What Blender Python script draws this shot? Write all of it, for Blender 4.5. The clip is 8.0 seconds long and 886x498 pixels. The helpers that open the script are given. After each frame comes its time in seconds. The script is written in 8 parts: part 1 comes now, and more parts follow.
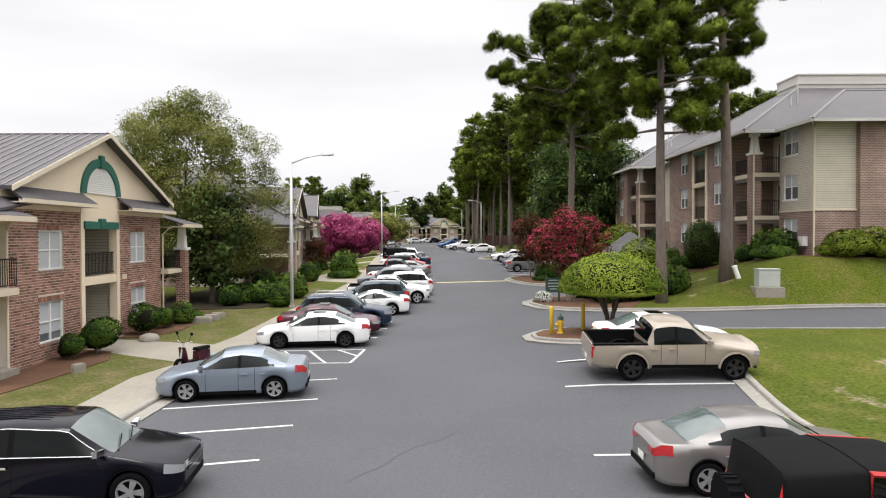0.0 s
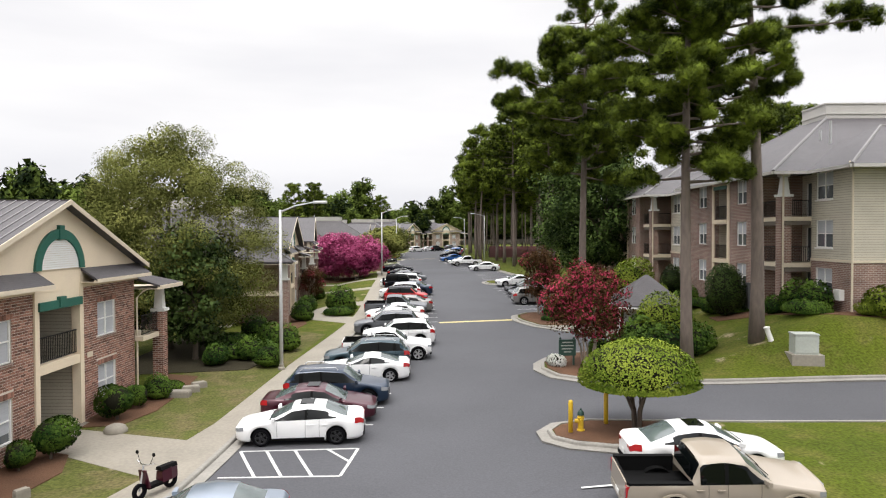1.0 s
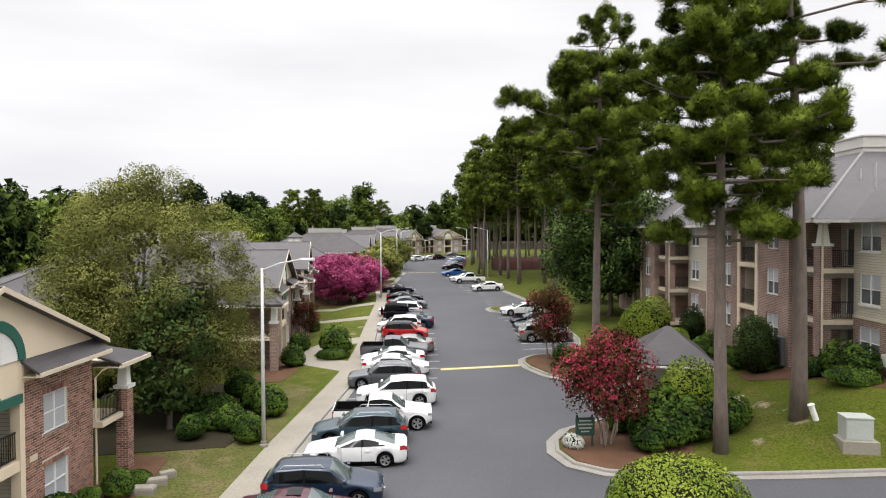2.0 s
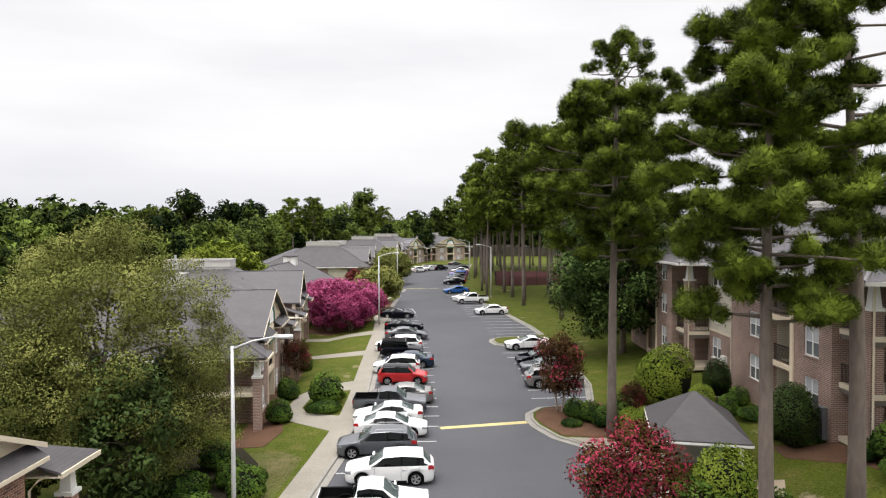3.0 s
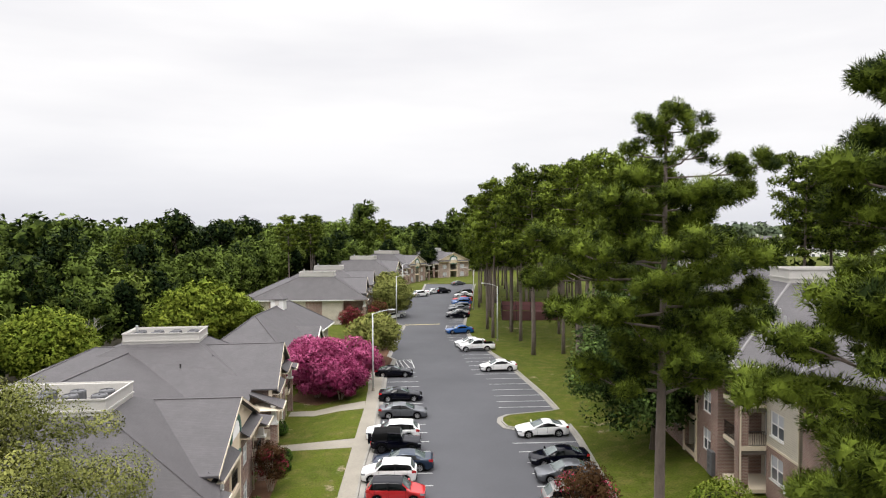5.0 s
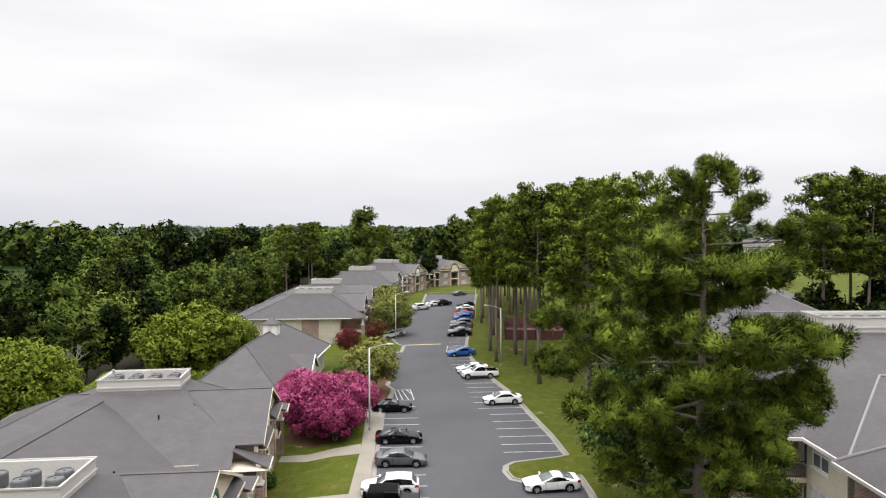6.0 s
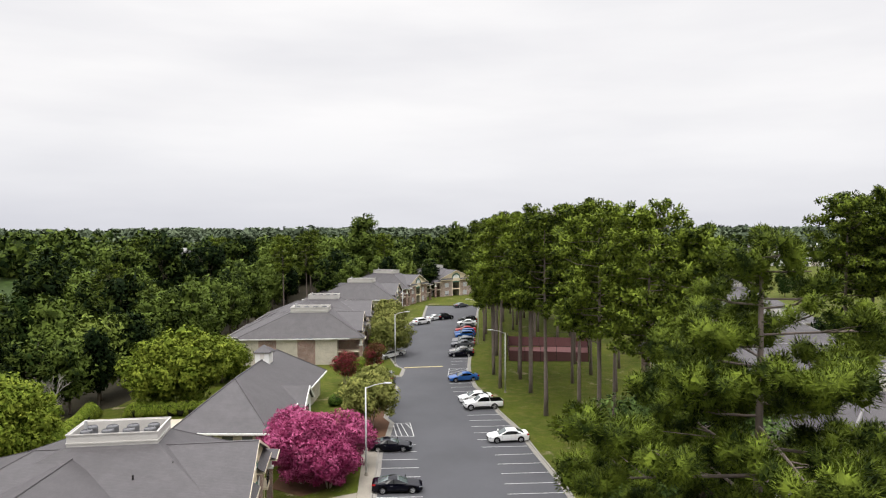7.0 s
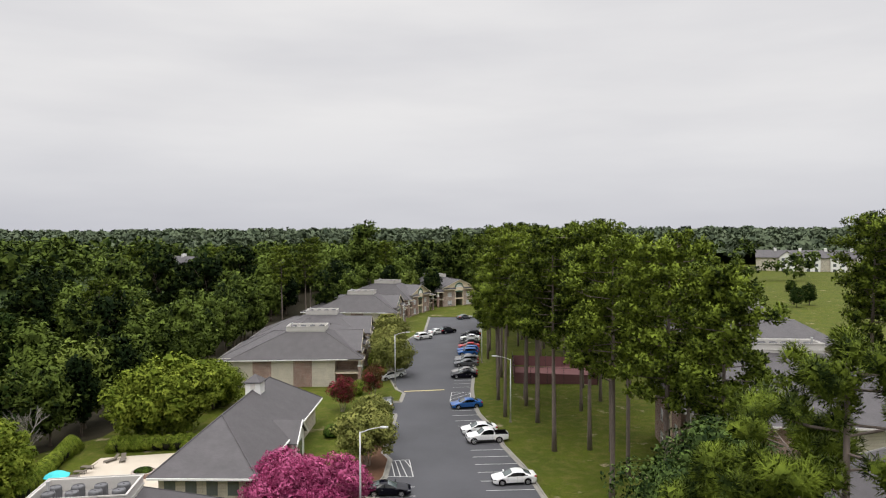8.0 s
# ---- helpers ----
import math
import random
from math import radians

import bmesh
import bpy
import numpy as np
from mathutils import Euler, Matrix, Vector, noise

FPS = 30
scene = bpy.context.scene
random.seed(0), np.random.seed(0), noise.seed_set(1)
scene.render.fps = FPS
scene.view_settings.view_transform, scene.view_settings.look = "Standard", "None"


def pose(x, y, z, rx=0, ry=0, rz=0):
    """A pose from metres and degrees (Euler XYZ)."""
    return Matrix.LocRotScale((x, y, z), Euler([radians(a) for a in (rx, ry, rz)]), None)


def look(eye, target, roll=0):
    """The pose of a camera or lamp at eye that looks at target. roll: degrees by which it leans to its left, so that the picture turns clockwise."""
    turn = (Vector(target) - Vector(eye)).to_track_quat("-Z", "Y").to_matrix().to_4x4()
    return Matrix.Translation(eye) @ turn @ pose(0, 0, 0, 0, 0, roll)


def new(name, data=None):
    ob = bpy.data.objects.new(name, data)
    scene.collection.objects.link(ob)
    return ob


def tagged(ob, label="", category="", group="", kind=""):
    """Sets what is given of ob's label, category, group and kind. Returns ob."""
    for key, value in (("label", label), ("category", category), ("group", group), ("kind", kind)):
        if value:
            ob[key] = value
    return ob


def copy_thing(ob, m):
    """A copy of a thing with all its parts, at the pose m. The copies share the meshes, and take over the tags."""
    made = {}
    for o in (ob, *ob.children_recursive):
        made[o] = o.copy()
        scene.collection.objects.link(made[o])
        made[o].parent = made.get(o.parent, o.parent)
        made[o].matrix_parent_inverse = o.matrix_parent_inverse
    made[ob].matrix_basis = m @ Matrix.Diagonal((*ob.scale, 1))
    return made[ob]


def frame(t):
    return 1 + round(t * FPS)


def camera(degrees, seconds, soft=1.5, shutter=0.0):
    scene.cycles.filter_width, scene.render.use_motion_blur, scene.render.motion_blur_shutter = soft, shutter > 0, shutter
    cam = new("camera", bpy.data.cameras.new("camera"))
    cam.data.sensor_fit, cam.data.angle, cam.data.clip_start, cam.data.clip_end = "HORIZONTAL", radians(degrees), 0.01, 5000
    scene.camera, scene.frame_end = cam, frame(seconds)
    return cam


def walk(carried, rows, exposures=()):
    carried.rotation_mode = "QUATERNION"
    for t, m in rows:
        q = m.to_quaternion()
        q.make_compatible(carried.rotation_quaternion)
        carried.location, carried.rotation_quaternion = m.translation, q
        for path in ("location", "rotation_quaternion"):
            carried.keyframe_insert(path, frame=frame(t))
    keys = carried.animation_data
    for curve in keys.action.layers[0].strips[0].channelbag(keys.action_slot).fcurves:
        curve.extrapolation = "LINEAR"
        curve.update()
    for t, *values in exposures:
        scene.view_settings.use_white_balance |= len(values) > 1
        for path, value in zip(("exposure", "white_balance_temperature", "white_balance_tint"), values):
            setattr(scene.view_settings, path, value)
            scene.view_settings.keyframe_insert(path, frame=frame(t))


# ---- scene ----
cam = camera(65, 8.0, soft=1.15)
PATH = [
    (0, (0.548, -2.187, 4.828), (0.548, 7.812, 4.645), -0.20),
    (0.5, (0.506, -0.495, 6.325), (0.492, 9.503, 6.135), -0.20),
    (1, (0.470, 1.425, 8.003), (0.446, 11.423, 7.782), -0.20),
    (1.5, (0.427, 3.493, 9.553), (0.394, 13.490, 9.310), -0.20),
    (3, (0.655, 10.378, 14.207), (0.564, 20.374, 13.940), -0.20),
    (3.5, (0.677, 12.823, 15.712), (0.576, 22.819, 15.436), -0.20),
    (4, (0.729, 15.294, 17.312), (0.612, 25.290, 17.033), -0.20),
    (4.5, (0.777, 17.773, 18.949), (0.647, 27.768, 18.661), -0.20),
    (6, (0.694, 25.229, 23.855), (0.541, 35.222, 23.528), -0.20),
    (6.5, (0.559, 27.727, 25.391), (0.402, 37.720, 25.061), -0.20),
    (7, (0.533, 30.317, 26.871), (0.368, 40.311, 26.544), -0.20),
    (7.5, (0.594, 33.015, 28.305), (0.402, 43.007, 27.975), -0.20),
    (8, (0.703, 35.808, 29.729), (0.486, 45.800, 29.397), -0.20),
]
walk(cam, [(t, look(eye, target, roll)) for t, eye, target, roll in PATH], [(0, 0.5), (4.5, 0.48), (6.5, 0.45), (7, 0.4), (7.5, 0.36), (8, 0.12)])

# ---- light: an overcast summer sky ----
SUN_EL, SUN_AZ = radians(68), radians(205)
world = bpy.data.worlds.new("overcast_sky")
scene.world = world
world.use_nodes = True
nt = world.node_tree
nt.nodes.clear()
w_out = nt.nodes.new("ShaderNodeOutputWorld")
w_sky = nt.nodes.new("ShaderNodeTexSky")
w_sky.sky_type, w_sky.sun_disc = "NISHITA", False
w_sky.sun_elevation, w_sky.sun_rotation = SUN_EL, SUN_AZ
w_bg = nt.nodes.new("ShaderNodeBackground")
w_bg.inputs["Strength"].default_value = 0.07
nt.links.new(w_sky.outputs[0], w_bg.inputs["Color"])
w_tc = nt.nodes.new("ShaderNodeTexCoord")
w_map = nt.nodes.new("ShaderNodeMapping")
w_map.inputs["Scale"].default_value = (1.0, 1.0, 5.5)
nt.links.new(w_tc.outputs["Generated"], w_map.inputs["Vector"])
w_noise = nt.nodes.new("ShaderNodeTexNoise")
w_noise.inputs["Scale"].default_value, w_noise.inputs["Detail"].default_value = 1.7, 5.0
nt.links.new(w_map.outputs[0], w_noise.inputs["Vector"])
w_ramp = nt.nodes.new("ShaderNodeValToRGB")
w_ramp.color_ramp.elements[0].position, w_ramp.color_ramp.elements[0].color = 0.3, (0.665, 0.66, 0.685, 1)
w_ramp.color_ramp.elements[1].position, w_ramp.color_ramp.elements[1].color = 0.68, (0.81, 0.798, 0.8, 1)
nt.links.new(w_noise.outputs["Fac"], w_ramp.inputs[0])
w_sep = nt.nodes.new("ShaderNodeSeparateXYZ")
nt.links.new(w_tc.outputs["Generated"], w_sep.inputs[0])
w_hor = nt.nodes.new("ShaderNodeValToRGB")
w_hor.color_ramp.elements[0].position, w_hor.color_ramp.elements[0].color = 0.0, (0.8, 0.815, 0.86, 1)
w_hor.color_ramp.elements[1].position, w_hor.color_ramp.elements[1].color = 0.16, (1, 1, 1, 1)
nt.links.new(w_sep.outputs["Z"], w_hor.inputs[0])
w_mul = nt.nodes.new("ShaderNodeMix")
w_mul.data_type, w_mul.blend_type = "RGBA", "MULTIPLY"
w_mul.inputs["Factor"].default_value = 1.0
nt.links.new(w_ramp.outputs[0], w_mul.inputs["A"])
nt.links.new(w_hor.outputs[0], w_mul.inputs["B"])
w_zen = nt.nodes.new("ShaderNodeMapRange")
w_zen.interpolation_type = "SMOOTHSTEP"
w_zen.inputs["From Min"].default_value, w_zen.inputs["From Max"].default_value = 0.3, 1.0
w_zen.inputs["To Min"].default_value, w_zen.inputs["To Max"].default_value = 0.95, 3.9
nt.links.new(w_sep.outputs["Z"], w_zen.inputs["Value"])
w_cloud = nt.nodes.new("ShaderNodeBackground")
nt.links.new(w_zen.outputs[0], w_cloud.inputs["Strength"])
nt.links.new(w_mul.outputs["Result"], w_cloud.inputs["Color"])
w_mix = nt.nodes.new("ShaderNodeMixShader")
w_mix.inputs[0].default_value = 0.97
nt.links.new(w_bg.outputs[0], w_mix.inputs[1])
nt.links.new(w_cloud.outputs[0], w_mix.inputs[2])
nt.links.new(w_mix.outputs[0], w_out.inputs["Surface"])

sun_data = bpy.data.lights.new("sun", "SUN")
sun_data.energy, sun_data.angle, sun_data.color = 1.1, radians(20), (1.0, 0.96, 0.9)
sun = new("sun", sun_data)
sun.matrix_world = look((0, 0, 60), (-math.sin(SUN_AZ) * math.cos(SUN_EL), -math.cos(SUN_AZ) * math.cos(SUN_EL), 60 - math.sin(SUN_EL)))


# ---- materials ----
def nodes_of(m):
    m.use_nodes = True
    t = m.node_tree
    return t, t.nodes["Principled BSDF"]


def mat(name, color, rough=0.7, vary=0.25, big=0.6, fine=9.0, bump=0.15, metal=0.0, spec=0.5, coat=0.0, island=0.0, per_object=0.0, stain=None, stretch=(1, 1, 1)):
    """A plain surface with large patches, fine grain and a little relief, at metre scale."""
    m = bpy.data.materials.new(name)
    t, b = nodes_of(m)
    b.inputs["Roughness"].default_value, b.inputs["Metallic"].default_value = rough, metal
    b.inputs["Specular IOR Level"].default_value = spec
    b.inputs["Coat Weight"].default_value = coat
    b.inputs["Coat Roughness"].default_value = 0.05
    tc = t.nodes.new("ShaderNodeTexCoord")
    mp = t.nodes.new("ShaderNodeMapping")
    mp.inputs["Scale"].default_value = stretch
    t.links.new(tc.outputs["Object"], mp.inputs["Vector"])
    n1, n2 = t.nodes.new("ShaderNodeTexNoise"), t.nodes.new("ShaderNodeTexNoise")
    n1.inputs["Scale"].default_value, n1.inputs["Detail"].default_value = big, 4.0
    n2.inputs["Scale"].default_value, n2.inputs["Detail"].default_value = fine, 3.0
    for n in (n1, n2):
        t.links.new(mp.outputs[0], n.inputs["Vector"])
    add = t.nodes.new("ShaderNodeMath")
    add.operation = "ADD"
    t.links.new(n1.outputs["Fac"], add.inputs[0])
    t.links.new(n2.outputs["Fac"], add.inputs[1])
    last = add.outputs[0]
    if island or per_object:
        src = t.nodes.new("ShaderNodeNewGeometry" if island else "ShaderNodeObjectInfo")
        mr = t.nodes.new("ShaderNodeMapRange")
        k = island or per_object
        mr.inputs["To Min"].default_value, mr.inputs["To Max"].default_value = -k, k
        t.links.new(src.outputs["Random Per Island" if island else "Random"], mr.inputs["Value"])
        a2 = t.nodes.new("ShaderNodeMath")
        a2.operation = "ADD"
        t.links.new(last, a2.inputs[0])
        t.links.new(mr.outputs[0], a2.inputs[1])
        last = a2.outputs[0]
    ramp = t.nodes.new("ShaderNodeValToRGB")
    lo = [max(0, c * (1 - vary)) for c in color]
    hi = [min(1, c * (1 + vary)) for c in color]
    if stain:
        lo = stain
    ramp.color_ramp.elements[0].position, ramp.color_ramp.elements[0].color = 0.25, (*lo, 1)
    ramp.color_ramp.elements[1].position, ramp.color_ramp.elements[1].color = 0.75, (*hi, 1)
    half = t.nodes.new("ShaderNodeMath")
    half.operation, half.inputs[1].default_value = "MULTIPLY", 0.5
    t.links.new(last, half.inputs[0])
    t.links.new(half.outputs[0], ramp.inputs[0])
    t.links.new(ramp.outputs[0], b.inputs["Base Color"])
    if bump:
        bp = t.nodes.new("ShaderNodeBump")
        bp.inputs["Strength"].default_value, bp.inputs["Distance"].default_value = bump, 0.03
        t.links.new(n2.outputs["Fac"], bp.inputs["Height"])
        t.links.new(bp.outputs[0], b.inputs["Normal"])
    return m


def courses(name, c1, c2, mortar, w, h, gap, rough=0.85, bump=0.5, offset=0.5, wall=True, vary=0.3):
    """Brickwork, shingles or lap boards: courses that run level round upright walls (wall) or along slopes."""
    m = bpy.data.materials.new(name)
    t, b = nodes_of(m)
    b.inputs["Roughness"].default_value = rough
    tc = t.nodes.new("ShaderNodeTexCoord")
    sep = t.nodes.new("ShaderNodeSeparateXYZ")
    t.links.new(tc.outputs["Object"], sep.inputs[0])
    geo = t.nodes.new("ShaderNodeNewGeometry")
    sn = t.nodes.new("ShaderNodeSeparateXYZ")
    t.links.new(geo.outputs["Normal"], sn.inputs[0])
    ax = t.nodes.new("ShaderNodeMath")
    ax.operation = "ABSOLUTE"
    t.links.new(sn.outputs["X"], ax.inputs[0])
    ay = t.nodes.new("ShaderNodeMath")
    ay.operation = "ABSOLUTE"
    t.links.new(sn.outputs["Y"], ay.inputs[0])
    gt = t.nodes.new("ShaderNodeMath")
    gt.operation = "GREATER_THAN"
    t.links.new(ax.outputs[0], gt.inputs[0])
    t.links.new(ay.outputs[0], gt.inputs[1])
    along = t.nodes.new("ShaderNodeMix")
    t.links.new(gt.outputs[0], along.inputs["Factor"])
    t.links.new(sep.outputs["X"], along.inputs["A"])
    t.links.new(sep.outputs["Y"], along.inputs["B"])
    comb = t.nodes.new("ShaderNodeCombineXYZ")
    t.links.new(along.outputs["Result"], comb.inputs["X"])
    t.links.new(sep.outputs["Z"], comb.inputs["Y"])
    br = t.nodes.new("ShaderNodeTexBrick")
    br.offset = offset
    br.inputs["Color1"].default_value, br.inputs["Color2"].default_value = (*c1, 1), (*c2, 1)
    br.inputs["Mortar"].default_value = (*mortar, 1)
    br.inputs["Scale"].default_value, br.inputs["Mortar Size"].default_value = 1.0, gap
    br.inputs["Brick Width"].default_value, br.inputs["Row Height"].default_value = w, h
    t.links.new(comb.outputs[0], br.inputs["Vector"])
    n1 = t.nodes.new("ShaderNodeTexNoise")
    n1.inputs["Scale"].default_value, n1.inputs["Detail"].default_value = 0.7, 5.0
    t.links.new(tc.outputs["Object"], n1.inputs["Vector"])
    mr = t.nodes.new("ShaderNodeMapRange")
    mr.inputs["From Min"].default_value, mr.inputs["From Max"].default_value = 0.3, 0.7
    mr.inputs["To Min"].default_value, mr.inputs["To Max"].default_value = 1 - vary, 1 + vary * 0.6
    t.links.new(n1.outputs["Fac"], mr.inputs["Value"])
    mul = t.nodes.new("ShaderNodeVectorMath")
    mul.operation = "SCALE"
    t.links.new(br.outputs["Color"], mul.inputs[0])
    t.links.new(mr.outputs[0], mul.inputs["Scale"])
    t.links.new(mul.outputs[0], b.inputs["Base Color"])
    bp = t.nodes.new("ShaderNodeBump")
    bp.invert = True
    bp.inputs["Strength"].default_value, bp.inputs["Distance"].default_value = bump, 0.012
    t.links.new(br.outputs["Fac"], bp.inputs["Height"])
    t.links.new(bp.outputs[0], b.inputs["Normal"])
    return m


def leafy(name, dark, light, rough=0.8, through_light=0.08, each=0.3, single=0.22, patch=0.7):
    """Leaves: each one its own tint, some light let through."""
    m = bpy.data.materials.new(name)
    t, b = nodes_of(m)
    b.inputs["Roughness"].default_value = rough
    b.inputs["Specular IOR Level"].default_value = 0.04
    geo = t.nodes.new("ShaderNodeNewGeometry")
    tc = t.nodes.new("ShaderNodeTexCoord")
    n = t.nodes.new("ShaderNodeTexNoise")
    n.inputs["Scale"].default_value, n.inputs["Detail"].default_value = patch, 3.0
    t.links.new(tc.outputs["Object"], n.inputs["Vector"])
    oi = t.nodes.new("ShaderNodeObjectInfo")
    a = t.nodes.new("ShaderNodeMath")
    a.operation = "MULTIPLY_ADD"
    a.inputs[1].default_value = single
    t.links.new(geo.outputs["Random Per Island"], a.inputs[0])
    t.links.new(n.outputs["Fac"], a.inputs[2])
    a2 = t.nodes.new("ShaderNodeMath")
    a2.operation = "MULTIPLY_ADD"
    a2.inputs[1].default_value = each
    t.links.new(oi.outputs["Random"], a2.inputs[0])
    t.links.new(a.outputs[0], a2.inputs[2])
    ramp = t.nodes.new("ShaderNodeValToRGB")
    ramp.color_ramp.elements[0].position, ramp.color_ramp.elements[0].color = 0.6 - (0.3 - each) / 2, (*dark, 1)
    ramp.color_ramp.elements[1].position, ramp.color_ramp.elements[1].color = 1.0 - (0.3 - each) / 2, (*light, 1)
    t.links.new(a2.outputs[0], ramp.inputs[0])
    t.links.new(ramp.outputs[0], b.inputs["Base Color"])
    tr = t.nodes.new("ShaderNodeBsdfTranslucent")
    t.links.new(ramp.outputs[0], tr.inputs["Color"])
    mx = t.nodes.new("ShaderNodeMixShader")
    mx.inputs[0].default_value = through_light
    t.links.new(b.outputs[0], mx.inputs[1])
    t.links.new(tr.outputs[0], mx.inputs[2])
    t.links.new(mx.outputs[0], t.nodes["Material Output"].inputs["Surface"])
    return m


ASPHALT = mat("asphalt", (0.0615, 0.062, 0.0685), 0.9, 0.34, 0.14, 14.0, 0.25)
CONCRETE = mat("concrete", (0.23, 0.208, 0.17), 0.9, 0.22, 0.5, 8.0, 0.15)
KERB = mat("kerb_concrete", (0.228, 0.215, 0.19), 0.9, 0.28, 0.8, 9.0, 0.2)
def turf(name, green, deep, straw):
    """Mown grass: green and deeper patches, dry straw-coloured wear, fine blades."""
    m = bpy.data.materials.new(name)
    t, b = nodes_of(m)
    b.inputs["Roughness"].default_value, b.inputs["Specular IOR Level"].default_value = 0.95, 0.1
    tc = t.nodes.new("ShaderNodeTexCoord")
    ns = []
    for scale, detail in ((0.22, 5.0), (0.8, 8.0), (9.0, 6.0)):
        n = t.nodes.new("ShaderNodeTexNoise")
        n.inputs["Scale"].default_value, n.inputs["Detail"].default_value = scale, detail
        t.links.new(tc.outputs["Object"], n.inputs["Vector"])
        ns.append(n)
    r1 = t.nodes.new("ShaderNodeValToRGB")
    r1.color_ramp.elements[0].position, r1.color_ramp.elements[0].color = 0.35, (*deep, 1)
    r1.color_ramp.elements[1].position, r1.color_ramp.elements[1].color = 0.65, (*green, 1)
    t.links.new(ns[0].outputs["Fac"], r1.inputs[0])
    r2 = t.nodes.new("ShaderNodeValToRGB")
    r2.color_ramp.elements[0].position, r2.color_ramp.elements[0].color = 0.46, (0, 0, 0, 1)
    r2.color_ramp.elements[1].position, r2.color_ramp.elements[1].color = 0.74, (1, 1, 1, 1)
    t.links.new(ns[1].outputs["Fac"], r2.inputs[0])
    mx = t.nodes.new("ShaderNodeMix")
    mx.data_type = "RGBA"
    t.links.new(r2.outputs[0], mx.inputs["Factor"])
    t.links.new(r1.outputs[0], mx.inputs["A"])
    mx.inputs["B"].default_value = (*straw, 1)
    nb = t.nodes.new("ShaderNodeTexNoise")
    nb.inputs["Scale"].default_value, nb.inputs["Detail"].default_value, nb.inputs["Roughness"].default_value = 0.26, 9.0, 0.68
    t.links.new(tc.outputs["Object"], nb.inputs["Vector"])
    r3 = t.nodes.new("ShaderNodeValToRGB")
    r3.color_ramp.elements[0].position, r3.color_ramp.elements[0].color = 0.61, (0, 0, 0, 1)
    r3.color_ramp.elements[1].position, r3.color_ramp.elements[1].color = 0.67, (0.85, 0.85, 0.85, 1)
    t.links.new(nb.outputs["Fac"], r3.inputs[0])
    mb = t.nodes.new("ShaderNodeMix")
    mb.data_type = "RGBA"
    t.links.new(r3.outputs[0], mb.inputs["Factor"])
    t.links.new(mx.outputs["Result"], mb.inputs["A"])
    mb.inputs["B"].default_value = (0.25, 0.2, 0.14, 1)
    mx = mb
    mr = t.nodes.new("ShaderNodeMapRange")
    mr.inputs["From Min"].default_value, mr.inputs["From Max"].default_value = 0.3, 0.7
    mr.inputs["To Min"].default_value, mr.inputs["To Max"].default_value = 0.6, 1.4
    t.links.new(ns[2].outputs["Fac"], mr.inputs["Value"])
    sc = t.nodes.new("ShaderNodeVectorMath")
    sc.operation = "SCALE"
    t.links.new(mx.outputs["Result"], sc.inputs[0])
    t.links.new(mr.outputs[0], sc.inputs["Scale"])
    t.links.new(sc.outputs[0], b.inputs["Base Color"])
    bp = t.nodes.new("ShaderNodeBump")
    bp.inputs["Strength"].default_value, bp.inputs["Distance"].default_value = 0.8, 0.04
    t.links.new(ns[2].outputs["Fac"], bp.inputs["Height"])
    t.links.new(bp.outputs[0], b.inputs["Normal"])
    return m


GRASS = turf("mown_grass", (0.066, 0.082, 0.0085), (0.05, 0.066, 0.0075), (0.095, 0.09, 0.022))
DRY_GRASS = turf("worn_grass", (0.08, 0.092, 0.0224), (0.068, 0.068, 0.0208), (0.128, 0.104, 0.052))
MULCH = mat("pine_straw_mulch", (0.104, 0.056, 0.0336), 0.95, 0.4, 0.8, 18.0, 0.9, spec=0.15)
# twig colour taken near black to paint the shade inside shrubs
SHADE_TWIG = mat("painted_shade_twigs", (0.014, 0.014, 0.008), 0.95, 0.3, 2.0, 14.0, 0.5, spec=0.1)
# leaf litter, coloured darker to hold the shade under the trees
SHADED_LITTER = mat("shade_darkened_leaf_litter", (0.03, 0.026, 0.016), 0.95, 0.4, 0.5, 9.0, 0.6, spec=0.1)
SAND = mat("bare_sandy_soil", (0.288, 0.224, 0.16), 0.95, 0.3, 1.2, 14.0, 0.4)
LINE_WHITE = mat("white_line_paint", (0.496, 0.496, 0.48), 0.7, 0.22, 1.2, 16.0, 0.1)
LINE_YELLOW = mat("yellow_line_paint", (0.48, 0.4, 0.176), 0.7, 0.25, 1.2, 12.0, 0.1)
PATCH = mat("asphalt_crack_filler", (0.055, 0.055, 0.057), 0.8, 0.3, 2.0, 20.0, 0.1)
BRICK = courses("red_brown_brick", (0.25, 0.135, 0.103), (0.18, 0.098, 0.077), (0.38, 0.322, 0.276), 0.286, 0.101, 0.016)
SIDING = courses("beige_lap_siding", (0.529, 0.483, 0.391), (0.506, 0.46, 0.374), (0.276, 0.253, 0.207), 40.0, 0.14, 0.012, 0.6, 0.6, 0.0, vary=0.12)
STUCCO = mat("cream_stucco", (0.683, 0.571, 0.422), 0.85, 0.1, 0.7, 30.0, 0.1)
TRIM = mat("cream_trim_paint", (0.6, 0.52, 0.4), 0.6, 0.1, 0.9, 12.0, 0.03)
WHITE = mat("white_paint", (0.74, 0.73, 0.7), 0.5, 0.07, 0.9, 12.0, 0.03)
PARAPET = mat("off_white_parapet", (0.47, 0.45, 0.42), 0.6, 0.12, 0.8, 10.0, 0.04)
TEAL = mat("dark_teal_paint", (0.018, 0.105, 0.075), 0.5, 0.18, 1.0, 12.0, 0.05)
SHINGLE = courses("grey_brown_shingles", (0.066, 0.059, 0.0625), (0.055, 0.0495, 0.052), (0.037, 0.0335, 0.035), 0.3, 0.06, 0.004, 0.6, 0.25, vary=0.16)
